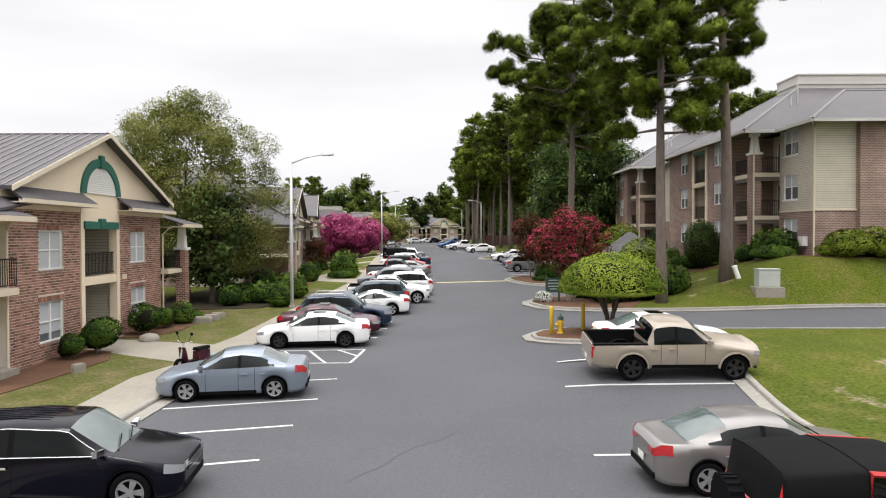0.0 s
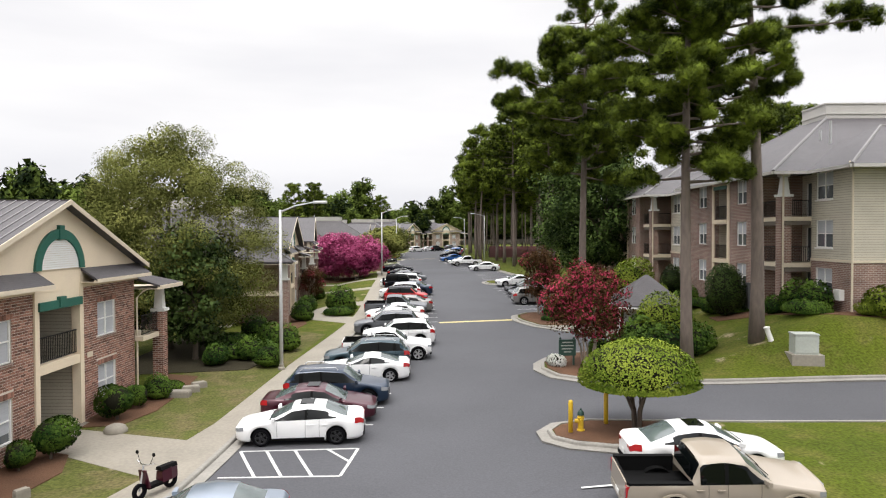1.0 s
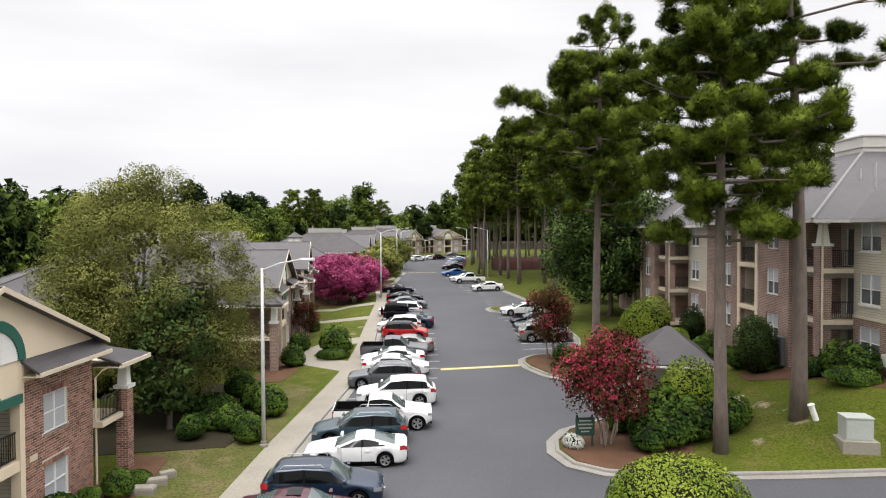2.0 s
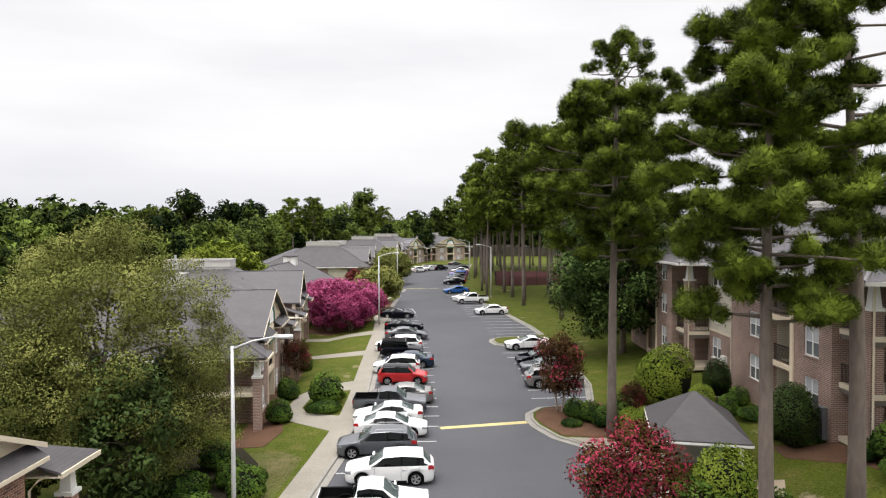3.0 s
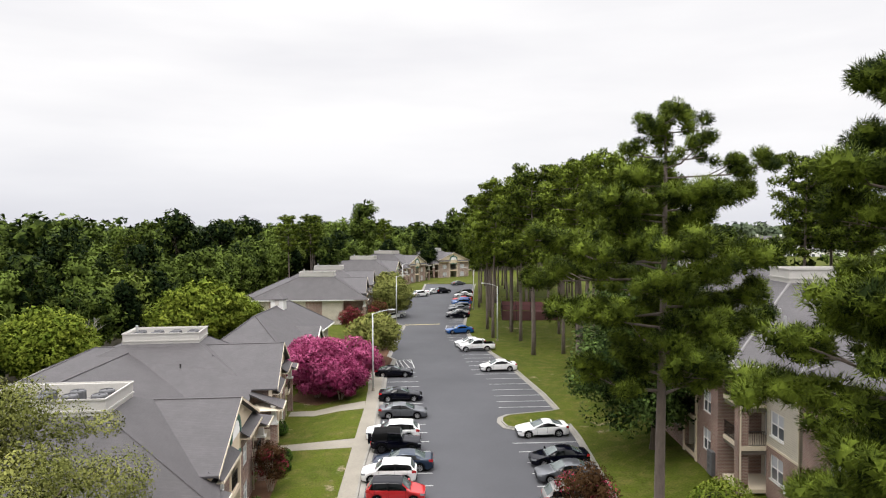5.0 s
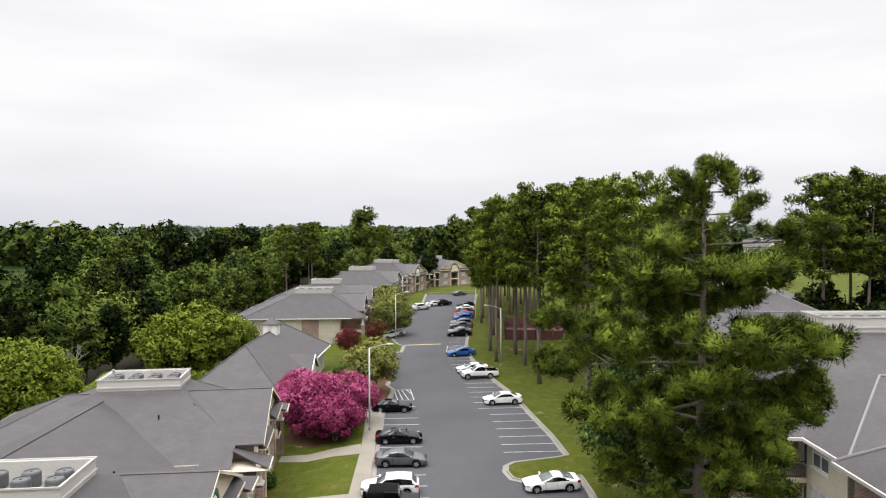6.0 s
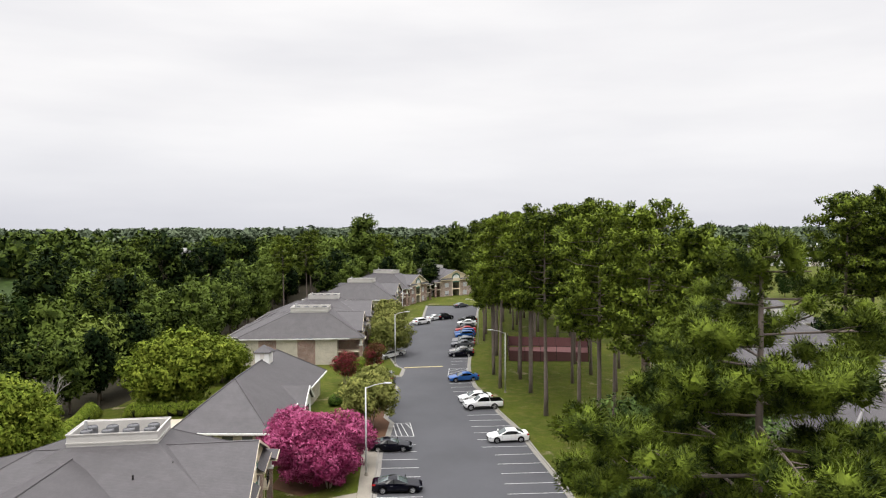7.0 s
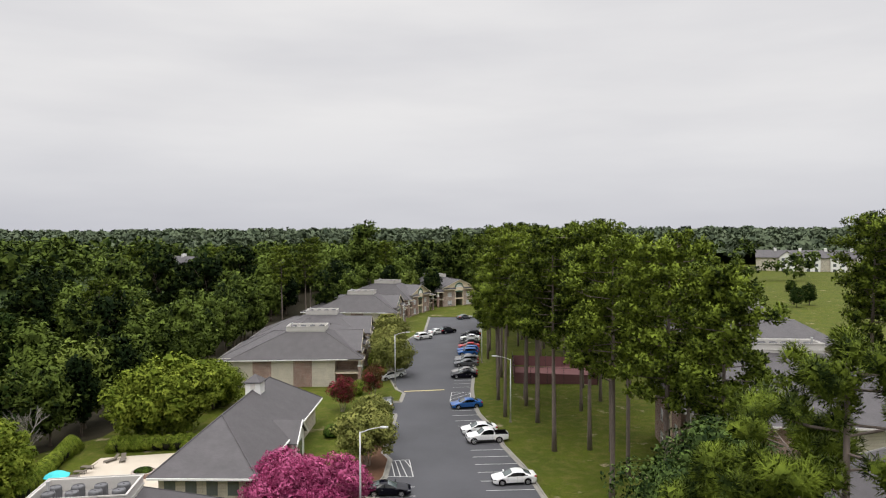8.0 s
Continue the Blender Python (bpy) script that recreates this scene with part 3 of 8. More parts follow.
            b.v += [b.v[i], b.v[j], (b.v[j][0], b.v[j][1], b.v[j][2] - 0.25), (b.v[i][0], b.v[i][1], b.v[i][2] - 0.25)]
            b.f.append((n + 1, n, n + 3, n + 2))
        ob = part(obname, b, material, smooth=True)
        tagged(ob, label, "lawn" if k < 0 else name.replace("_", " "), kind="structure")
        made.setdefault(name, ob)
    return made


GROUND = make_ground()
ROAD = GROUND["asphalt"]


def resample(poly, step):
    out = []
    for (x, y), (x2, y2) in zip(poly, poly[1:]):
        n = max(1, round(math.hypot(x2 - x, y2 - y) / step))
        out += [(x + (x2 - x) * s / n, y + (y2 - y) * s / n) for s in range(n)]
    return out + [poly[-1]]


def sides_of(line):
    """The unit way to the right of a line, at each point."""
    out = []
    for i in range(len(line)):
        a, b = line[max(i - 1, 0)], line[min(i + 1, len(line) - 1)]
        d = Vector((b[0] - a[0], b[1] - a[1])).normalized()
        out.append((d.y, -d.x))
    return out


def kerb(line, label):
    """A concrete kerb with its gutter pan; the road lies to the right of the line."""
    line = resample(line, 1.2)
    rights = sides_of(line)
    b, g = Build(), Build()
    rows, pans = [], []
    for (x, y), (rx, ry) in zip(line, rights):
        z = level(x, y)
        rows.append([(x + 0.07 * rx, y + 0.07 * ry, z - 0.1), (x + 0.035 * rx, y + 0.035 * ry, z + 0.13), (x + 0.005 * rx, y + 0.005 * ry, z + 0.165), (x - 0.14 * rx, y - 0.14 * ry, z + 0.165), (x - 0.15 * rx, y - 0.15 * ry, z - 0.1)])
        pans.append([(x, y, z + 0.055), (x + 0.45 * rx, y + 0.45 * ry, z + 0.04), (x + 0.42 * rx, y + 0.42 * ry, z - 0.08), (x, y, z - 0.08)])
    b.loft(rows)
    g.loft(pans)
    ob = part("kerb", b, KERB)
    tagged(ob, label, "kerb", kind="structure")
    part("gutter", g, KERB, ob)
    return ob


kerb([p for p in LEFT_KERB if p[1] < 109], "grey concrete kerb along the parked cars")
kerb([p for p in LEFT_KERB if p[1] > 108], "grey concrete kerb round planted islands")
i_side = RIGHT_KERB.index((50, 34.6))
kerb(RIGHT_KERB[: i_side + 1], "grey concrete kerb beside lawn and islands")
kerb(RIGHT_KERB[i_side + 1 :], "grey concrete kerb of the corner island and stalls")


def stripe(p, q, wide, material=LINE_WHITE, name="parking_line"):
    """A painted line, laid on the asphalt and following it."""
    line = resample([p, q], 1.0)
    b = Build()
    rows = []
    for (x, y), (rx, ry) in zip(line, sides_of(line)):
        rows.append([(x - rx * wide / 2, y - ry * wide / 2, level(x - rx * wide / 2, y - ry * wide / 2) + 0.012), (x + rx * wide / 2, y + ry * wide / 2, level(x + rx * wide / 2, y + ry * wide / 2) + 0.012)])
    for a, c in zip(rows, rows[1:]):
        b.face(a[0], a[1], c[1], c[0])
    return part(name, b, material, ROAD)


def on_line(poly, y):
    ys, xs = [p[1] for p in poly], [p[0] for p in poly]
    return float(np.interp(y, ys, xs))


STALL_END_L = [(-3.75, -20), (-3.6, 13.2), (-3.05, 21.2), (-2.75, 27), (-2.27, 32.3), (-1.26, 41.9), (-0.64, 49), (-0.08, 55.5), (-0.11, 59.5), (-0.5, 66.5), (-1.04, 77.8), (-1.75, 85), (-2.6, 95), (-4.2, 111), (-4.8, 118)]
KERB_L = [p for p in LEFT_KERB if p[1] <= 116.5]
for y in (0.2, 2.8, 5.4, 8.0, 10.6, 13.24, 15.9, 18.54, 21.17, 29.7, 32.25, 34.7, 37.1, 39.5, 41.9, 44.2, 46.5, 48.9, 51.5, 54.1, 57.2, 59.5, 61.8, 64.1, 66.6, 69.0, 71.4, 73.8, 76.2, 78.6, 81.0, 83.4, 85.8, 88.3, 90.8, 93.3, 95.8, 98.3, 100.8, 103.3, 105.8, 108.2):
    x0 = on_line(KERB_L, y) + 0.45
    skew = 0.8 * (1 - ease((y - 19) / 12))
    stripe((x0, y - 0.12 - skew), (on_line(STALL_END_L, y), y + 0.12), 0.11)
# hatched no-parking bays
for a, c, d, e in (((-7.0, 24.0), (-3.0, 24.15), (-2.75, 26.9), (-7.0, 26.6)), ((-7.2, 111.3), (-4.3, 111.2), (-5.1, 116.6), (-7.2, 116.2))):
    for p, q in ((a, c), (c, d), (d, e)):
        stripe(p, q, 0.11)
    for s, near in ((0.0, 0.3), (0.22, 0.52), (0.46, 0.77)):
        stripe((a[0] + (c[0] - a[0]) * near, a[1] + (c[1] - a[1]) * near), (e[0] + (d[0] - e[0]) * s, e[1] + (d[1] - e[1]) * s), 0.11)
    stripe(((c[0] + d[0]) / 2, (c[1] + d[1]) / 2), (e[0] + (d[0] - e[0]) * 0.74, e[1] + (d[1] - e[1]) * 0.74), 0.11)
for y, x0, x1 in ((3.4, 3.7, 9.2), (6.1, 3.8, 9.2), (8.8, 3.85, 9.2), (10.9, 3.9, 9.3), (13.6, 3.98, 9.3), (16.6, 4.06, 9.4), (19.26, 4.31, 9.6), (21.9, 4.5, 9.7)):
    stripe((x0, y), (x1, y + 0.1), 0.11)
STALL_END_R = [(7.0, 64), (7.0, 71.6), (6.8, 76), (6.0, 80.8), (5.5, 90.6), (5.3, 97), (4.8, 105.3), (3.3, 108), (2.66, 114.5), (2.0, 122), (-0.2, 135), (-0.27, 141), (-0.2, 150), (0.3, 175), (1.4, 200)]
KERB_R = sorted([p for p in RIGHT_KERB if p[1] > 88 and p[0] < 11.6 and p not in ((10.5, 90.2), (6.3, 88.8))] + [(12.1, 82), (12.3, 64)], key=lambda p: p[1])
for y in (64.3, 66.7, 69.1, 71.6, 74.05, 76.3, 78.8, 80.9, 92.0, 94.3, 96.8, 99.5, 102.2, 105.0, 107.6, 110.2, 112.8, 115.3, 117.8, 120.2, 122.6, 125.1, 127.6, 130.1, 132.6, 135.2, 137.7, 140.3, 152, 154.6, 157.2, 159.8, 162.4, 165, 167.6, 170.2, 172.8, 175.4, 178, 180.6, 183.2, 185.8, 188.4, 191, 193.6, 196.2):
    stripe((on_line(STALL_END_R, y), y - 0.2), (on_line(KERB_R, y) - 0.5, y + 0.2), 0.1)
stripe((0.0, 56.9), (6.5, 58.3), 0.55, LINE_YELLOW, "speed_hump_stripe")
stripe((-8.2, 149.0), (-1.6, 150.2), 0.5, LINE_YELLOW, "speed_hump_stripe")
for a, c in (((-0.6, 142.6), (2.6, 142.8)), ((2.6, 142.8), (2.6, 148.6)), ((-0.4, 148.4), (2.6, 148.6)), ((-0.6, 142.6), (-0.4, 148.4)), ((0.2, 142.7), (2.5, 145.2)), ((-0.5, 144), (2.5, 147.6)), ((-0.4, 146.2), (1.6, 148.4))):
    stripe(a, c, 0.1)
# sealed cracks wander over the asphalt
rng = random.Random(4)
for x, y, way, n in ((-1.4, 12.0, 80, 9), (-0.8, 18.0, 100, 6), (3.6, 14.5, 110, 6), (2.6, 21.0, 60, 5), (-1.2, 30.0, 95, 8), (3.2, 44.0, 70, 7), (1.6, 52.0, 20, 5)):
    for _ in range(n):
        way += rng.uniform(-28, 28)
        d = rng.uniform(0.5, 1.0)
        x2, y2 = x + d * math.cos(radians(way)), y + d * math.sin(radians(way))
        stripe((x, y), (x2, y2), rng.uniform(0.008, 0.018), PATCH, "sealed_crack")
        x, y = x2, y2


# ---- buildings: local x points out of the front, y along it ----
def wall_with_holes(b, v0, v1, y0, y1, z0, z1, holes=()):
    """A wall slab from v0 to v1 across y0..y1, with real openings (ya, yb, za, zb)."""
    ys = sorted({y0, y1, *[h[0] for h in holes], *[h[1] for h in holes]})
    zs = sorted({z0, z1, *[h[2] for h in holes], *[h[3] for h in holes]})
    for ya, yb in zip(ys, ys[1:]):
        run = None
        for za, zb in zip(zs, zs[1:]):
            cy, cz = (ya + yb) / 2, (za + zb) / 2
            solid = not any(h[0] < cy < h[1] and h[2] < cz < h[3] for h in holes)
            if solid:
                run = (run[0], zb) if run else (za, zb)
            if run and (not solid or zb == zs[-1]):
                b.box(v0, v1, ya, yb, run[0], run[1])
                run = None
    return b


def window(parent, y0, y1, z0, z1, v=0.0, sill=True, twin=True, drawn=0.5):
    """A sash window set back in its opening: pane with a blind, white frame and bars, brick sill."""
    g = Build().box(v - 0.14, v - 0.11, y0, y1, z0, z1)
    win = part("window", g, GLASS, parent, at=None)
    ft = 0.055
    f = Build()
    f.box(v - 0.11, v - 0.05, y0, y1, z1 - ft, z1).box(v - 0.11, v - 0.05, y0, y1, z0, z0 + ft)
    f.box(v - 0.11, v - 0.05, y0, y0 + ft, z0 + ft, z1 - ft).box(v - 0.11, v - 0.05, y1 - ft, y1, z0 + ft, z1 - ft)
    mid, half = (z0 + z1) / 2, (y0 + y1) / 2
    if twin:
        f.box(v - 0.11, v - 0.055, half - 0.035, half + 0.035, z0 + ft, z1 - ft)
        f.box(v - 0.11, v - 0.06, y0 + ft, half - 0.035, mid - 0.022, mid + 0.022).box(v - 0.11, v - 0.06, half + 0.035, y1 - ft, mid - 0.022, mid + 0.022)
    else:
        f.box(v - 0.11, v - 0.06, y0 + ft, y1 - ft, mid - 0.022, mid + 0.022)
    part("window_frame", f, WHITE, win)
    low_edge = z1 - ft - (z1 - z0 - 2 * ft) * drawn
    blind = Build().box(v - 0.109, v - 0.105, y0 + ft, y1 - ft, low_edge, z1 - ft)
    part("blind", blind, BLIND, win)
    if sill:
        part("window_sill", Build().box(v - 0.05, v + 0.05, y0 - 0.06, y1 + 0.06, z0 - 0.09, z0), BRICK if sill != "white" else WHITE, win)
    return win


def railing(parent, y0, y1, z, v, h=1.02, name="railing", split=False):
    """An iron railing: top and bottom rail, close balusters."""
    b = Build().box(v - 0.03, v + 0.03, y0, y1, z + h - 0.05, z + h).box(v - 0.02, v + 0.02, y0, y1, z + 0.08, z + 0.12)
    n = max(2, int((y1 - y0) / 0.12))
    ys = [y0 + 0.015 + (y1 - y0 - 0.03) * k / n for k in range(n + 1)]
    if not split:
        for y in ys:
            b.box(v - 0.011, v + 0.011, y - 0.011, y + 0.011, z + 0.12, z + h - 0.05)
        return part(name, b, RAIL, parent)
    rail = part(name, b, RAIL, parent)
    bar = Build().box(-0.011, 0.011, -0.011, 0.011, 0.0, h - 0.17).mesh("baluster", RAIL)
    for y in ys:
        part("baluster", bar, None, rail, at=(v, y, z + 0.12))
    return rail


def roof_well(parent, v0, v1, y0, y1, z, h=1.0):
    """A white parapet box on the ridge that hides the condensers."""
    well = part("roof_well", Build().box(v0, v1, y0, y0 + 0.16, z, z + h).box(v0, v1, y1 - 0.16, y1, z, z + h).box(v0, v0 + 0.16, y0 + 0.16, y1 - 0.16, z, z + h).box(v1 - 0.16, v1, y0 + 0.16, y1 - 0.16, z, z + h), PARAPET, parent, "off-white parapet box round rooftop condensers")
    lip = Build()
    for a in (h - 0.02, h * 0.35):
        t = 0.06
        lip.box(v0 - t, v1 + t, y0 - t, y0, z + a, z + a + 0.1).box(v0 - t, v1 + t, y1, y1 + t, z + a, z + a + 0.1)
        lip.box(v0 - t, v0, y0, y1, z + a, z + a + 0.1).box(v1, v1 + t, y0, y1, z + a, z + a + 0.1)
    part("parapet_trim", lip, PARAPET, well)
    part("well_floor", Build().box(v0 + 0.16, v1 - 0.16, y0 + 0.16, y1 - 0.16, z + 0.1, z + 0.2), MEMBRANE, well)
    n = int((v1 - v0 - 1.4) / 1.15)
    pitch = (v1 - v0 - 1.9) / max(1, n - 1)
    for k in range(n):
        for r in range(2):
            cx, cy = v0 + 0.95 + k * pitch, (y0 + y1) / 2 + (r - 0.5) * 1.15
            u = Build().lathe([(0.42, 0.0), (0.47, 0.05), (0.47, 0.72), (0.43, 0.8), (0.36, 0.82), (0.36, 0.77), (0.06, 0.77), (0.06, 0.82)], 12, (cx, cy, z + 0.2))
            part("condenser", u, AC_GREY, well)
    part("vent_pipe", Build().tube([(v0 + 0.7, (y0 + y1) / 2, z + 0.2), (v0 + 0.7, (y0 + y1) / 2, z + h + 0.55)], 0.12, 10), METAL, well)


def arch_band(b, v0, v1, cy, z0, ro_y, ro_z, ri_y, ri_z, n=20):
    """Half an elliptic ring, upright."""
    rows = []
    for k in range(n + 1):
        w = math.pi * k / n
        c, s = math.cos(w), math.sin(w)
        rows.append([(v0, cy + ro_y * c, z0 + ro_z * s), (v1, cy + ro_y * c, z0 + ro_z * s), (v1, cy + ri_y * c, z0 + ri_z * s), (v0, cy + ri_y * c, z0 + ri_z * s)])
    b.loft(rows)


def wing(label, at, turn, ribs=False, wells=((-12.8, -5.9),), side=-1, well=(1.3, 5.8), lift=0.5, group="two-storey apartment buildings"):
    """A two-storey block: brick bays, a stair passage, a gable with a louvred arch, porches at both ends."""
    th = thing("apartment_building", label, "building", group, at=at, turn=turn)
    GW, HW, H, EAVE = 6.5, 9.0, 9.1, 5.35
    slope = (H - EAVE) / (HW + 0.5)
    roof_z = lambda y: H - slope * abs(y)
    depth = 24.0
    for s in (-1, 1):
        holes = [(s * 3.78 - 0.82, s * 3.78 + 0.82, 3.35, 4.85), (s * 3.78 - 0.82, s * 3.78 + 0.82, 0.6, 2.15)]
        ya, yb = sorted((s * 1.7, s * GW))
        part("brick_bay", wall_with_holes(Build(), -0.3, 0.0, ya, yb, -1.2, 5.95, holes), BRICK, th)
        for k, h in enumerate(holes):
            window(th, *h, drawn=1.0 if (k + s) % 3 else 0.8)
            part("lintel", Build().box(-0.02, 0.025, h[0] - 0.08, h[1] + 0.08, h[3], h[3] + 0.2), BRICK, th)
        # the side of the bay towards the porch, and the set-back porch wall
        ya, yb = sorted((s * (GW - 0.3), s * (GW - 0.003)))
        part("brick_return", Build().box(-3.9, -0.303, ya, yb, -1.2, 6.2), BRICK, th)
        ya, yb = sorted((s * GW, s * HW))
        door = sorted((s * 6.9, s * 7.85))
        porch = wall_with_holes(Build(), -4.1, -3.9, ya, yb, -1.2, 5.6, [(door[0], door[1], 0.1, 2.15), (door[0], door[1], 2.85, 4.9)])
        part("porch_wall", porch, SIDING, th)
        for z0 in (0.1, 2.85):
            d = part("door", Build().box(-4.02, -3.96, door[0], door[1], z0, z0 + 2.05), DOOR_PAINT, th)
            part("door_pane", Build().box(-3.958, -3.95, door[0] + 0.18, door[1] - 0.18, z0 + 0.9, z0 + 1.85), GLASS, d)
        ya, yb = sorted((s * (HW - 0.25), s * HW))
        part("side_wall", Build().box(-depth, -4.103, ya, yb, -1.2, 5.6), SIDING, th)
        for v in (-9.5, -16.5):
            part("brick_panel", Build().box(v - 1.6, v + 1.6, *sorted((s * HW, s * (HW + 0.03))), -1.2, 5.0), BRICK, th)
        ya, yb = sorted((s * (GW + 0.003), s * (HW - 0.1)))
        part("porch_floor", Build().box(-3.897, 0.4, ya, yb, -0.4, 0.1), CONCRETE, th)
        part("balcony", Build().box(-3.897, 0.42, ya, yb, 2.62, 2.85), TRIM, th)
        railing(th, ya, yb, 2.85, 0.34, split=ribs)
        # brick pier with a white cap and a tapered post
        cy = s * (HW - 0.35)
        pier = part("pier", Build().box(0.08, 0.62, cy - 0.27, cy + 0.27, -1.2, 3.85), BRICK, th)
        part("cap", Build().box(0.0, 0.7, cy - 0.35, cy + 0.35, 3.85, 4.0), WHITE, pier)
        part("post", Build().loft([[(0.35 + a * r, cy + c * r, z) for a, c in ((-1, -1), (1, -1), (1, 1), (-1, 1))] for r, z in ((0.22, 4.0), (0.15, 5.25), (0.22, 5.3), (0.22, 5.4))]), WHITE, pier)
        # little roofs over the bay and the porch
        ya, yb = sorted((s * 1.55, s * (GW + 0.25)))
        pent = part("pent_roof", Build().slab((0.72, ya, 5.95), (0.72, yb, 5.95), (-0.1, yb, 6.5), (-0.1, ya, 6.5), 0.1), SHINGLE, th)
        part("fascia", Build().box(0.6, 0.77, ya, yb, 5.78, 5.93).box(-0.02, 0.6, ya, yb, 5.78, 5.82), TRIM, pent)
        ya, yb = sorted((s * (GW + 0.25), s * (HW + 0.5)))
        pr = part("porch_roof", Build().plate([(1.15, ya, 5.3), (1.15, yb, 5.3), (-1.7, s * (HW - 1.2) if s > 0 else yb, 6.15), (-1.7, ya if s > 0 else s * (HW - 1.2), 6.15)], 0.1), SHINGLE, th)
        part("fascia", Build().box(1.05, 1.22, ya, yb, 5.1, 5.28).box(-2.3, 1.05, ya, yb, 5.1, 5.14), TRIM, pr)
        part("downspout", Build().tube([(0.6, s * (GW + 0.35), 5.15), (0.3, s * (GW + 0.3), 5.0), (0.08, s * (GW + 0.12), 4.7), (0.08, s * (GW + 0.12), 0.0)], 0.045, 6), TRIM, th)
    # stair passage between the bays
    part("passage_frame", Build().box(-0.28, 0.08, -1.7, -1.42, -1.2, 6.3).box(-0.28, 0.08, 1.42, 1.7, -1.2, 6.3).box(-0.28, 0.05, -1.42, 1.42, 2.55, 2.9).box(-0.28, 0.05, -1.42, 1.42, 5.25, 6.3), STUCCO, th)
    for q in ((-6.0, -0.31, -1.72, -1.6), (-6.0, -0.31, 1.6, 1.72), (-6.2, -6.0, -1.72, 1.72)):
        part("passage_wall", Build().box(*q, -0.5, 5.6), SIDING, th)
    part("passage_floor", Build().box(-6.0, 0.3, -1.6, 1.6, -0.4, 0.06).box(-6.0, -0.29, -1.6, 1.6, 2.55, 2.8).box(-6.0, -0.31, -1.6, 1.6, 5.4, 5.5), CONCRETE, th)
    railing(th, -1.42, 1.42, 2.9, -0.1, split=ribs)
    # stair flights in the passage
    for z0 in (0.06, 2.8):
        st = Build()
        for k in range(14):
            st.box(-1.4 - 0.27 * (k + 1), -1.4 - 0.27 * k + 0.03, -1.55, -0.15, z0 + 0.188 * k, z0 + 0.188 * (k + 1))
        part("stair", st, CONCRETE, th)
    part("header_beam", Build().box(0.05, 0.16, -1.5, 1.5, 4.93, 5.25).box(0.05, 0.2, -0.22, 0.22, 4.98, 5.38), TEAL, th, "dark teal header beam")
    # gable with the louvred arch
    g = Build()
    gy, gz = GW + 0.3, roof_z(GW + 0.3) - 0.12
    pts = [(-gy, 5.6), (gy, 5.6), (gy, gz), (0, H - 0.12), (-gy, gz)]
    n = len(g.v)
    g.v += [(0.06, y, z) for y, z in pts] + [(-0.25, y, z) for y, z in pts]
    g.f += [tuple(n + i for i in range(5)), tuple(n + 5 + i for i in reversed(range(5)))] + [(n + i, n + 5 + i, n + 5 + (i + 1) % 5, n + (i + 1) % 5) for i in range(5)]
    part("gable", g, STUCCO, th, "cream stucco gable")
    a = Build()
    arch_band(a, 0.06, 0.16, 0, 6.42, 1.72, 1.55, 1.34, 1.2)
    a.box(0.06, 0.2, -0.16, 0.16, 7.56, 8.12)
    arch = part("arch_trim", a, TEAL, th, "dark teal arch trim with a keystone")
    lv = Build()
    for k in range(14):
        z = 6.44 + k * 0.085
        w = 1.34 * math.sqrt(max(0.0, 1 - ((z + 0.07 - 6.42) / 1.2) ** 2))
        if w > 0.08:
            lv.slab((0.07, -w, z + 0.085), (0.07, w, z + 0.085), (0.12, w, z + 0.02), (0.12, -w, z + 0.02), 0.012)
    part("louvre", lv, WHITE, arch, "white louvred vent")
    # main roof: ridge runs back from the gable, hipped behind
    front, back, hip = 0.52, -depth - 0.5, -16.0
    e, ze = HW + 0.5, roof_z(HW + 0.5)
    gy2 = GW + 0.5
    for s in (-1, 1):
        pts = [(front, 0, H), (front, s * gy2, roof_z(gy2)), (-1.6, s * gy2, roof_z(gy2)), (-1.6, s * e, ze), (back, s * e, ze), (hip, 0, H)]
        if s > 0:
            pts = [pts[0]] + pts[1:][::-1]
            pts = pts[::-1]
        part("roof", Build().plate(pts if s < 0 else pts[::-1], 0.12), SHINGLE, th, "grey shingled roof slope")
        if ribs:
            rb = Build()
            k = front - 0.3
            while k > hip - 2:
                y_end = gy2 if k > -1.6 else e
                d = 0.035
                rb.slab((k, s * 0.1, roof_z(0.1) + d), (k - 0.05, s * 0.1, roof_z(0.1) + d), (k - 0.05, s * y_end, roof_z(y_end) + d), (k, s * y_end, roof_z(y_end) + d), 0.05)
                k -= 0.42
            part("roof_rib", rb, ROOF_RIB, th)
        rake = Build().slab((front + 0.035, 0, H + 0.005), (front + 0.035, s * gy2, roof_z(gy2) + 0.005), (front + 0.002, s * gy2, roof_z(gy2) + 0.005), (front + 0.002, 0, H + 0.005), 0.19)
        part("rake_board", rake, TRIM, th)
        ev = Build().box(back, -1.6, *sorted((s * (e - 0.06), s * (e + 0.08))), ze - 0.22, ze - 0.04)
        part("eave_gutter", ev, WHITE, th)
    part("roof", Build().plate([(hip, 0, H), (back, e, ze), (back, -e, ze)], 0.12), SHINGLE, th, "grey shingled hip")
    part("rear_wall", Build().box(-depth, -depth + 0.25, -HW + 0.25, HW - 0.25, -1.2, 5.6), SIDING, th)
    part("ridge_cap", Build().slab((front, -0.14, H + 0.0), (front, 0.14, H + 0.0), (hip, 0.14, H + 0.0), (hip, -0.14, H + 0.0), 0.07).tube([(hip, 0, H), (back, e, ze)], 0.06, 6).tube([(hip, 0, H), (back, -e, ze)], 0.06, 6), SHINGLE, th)
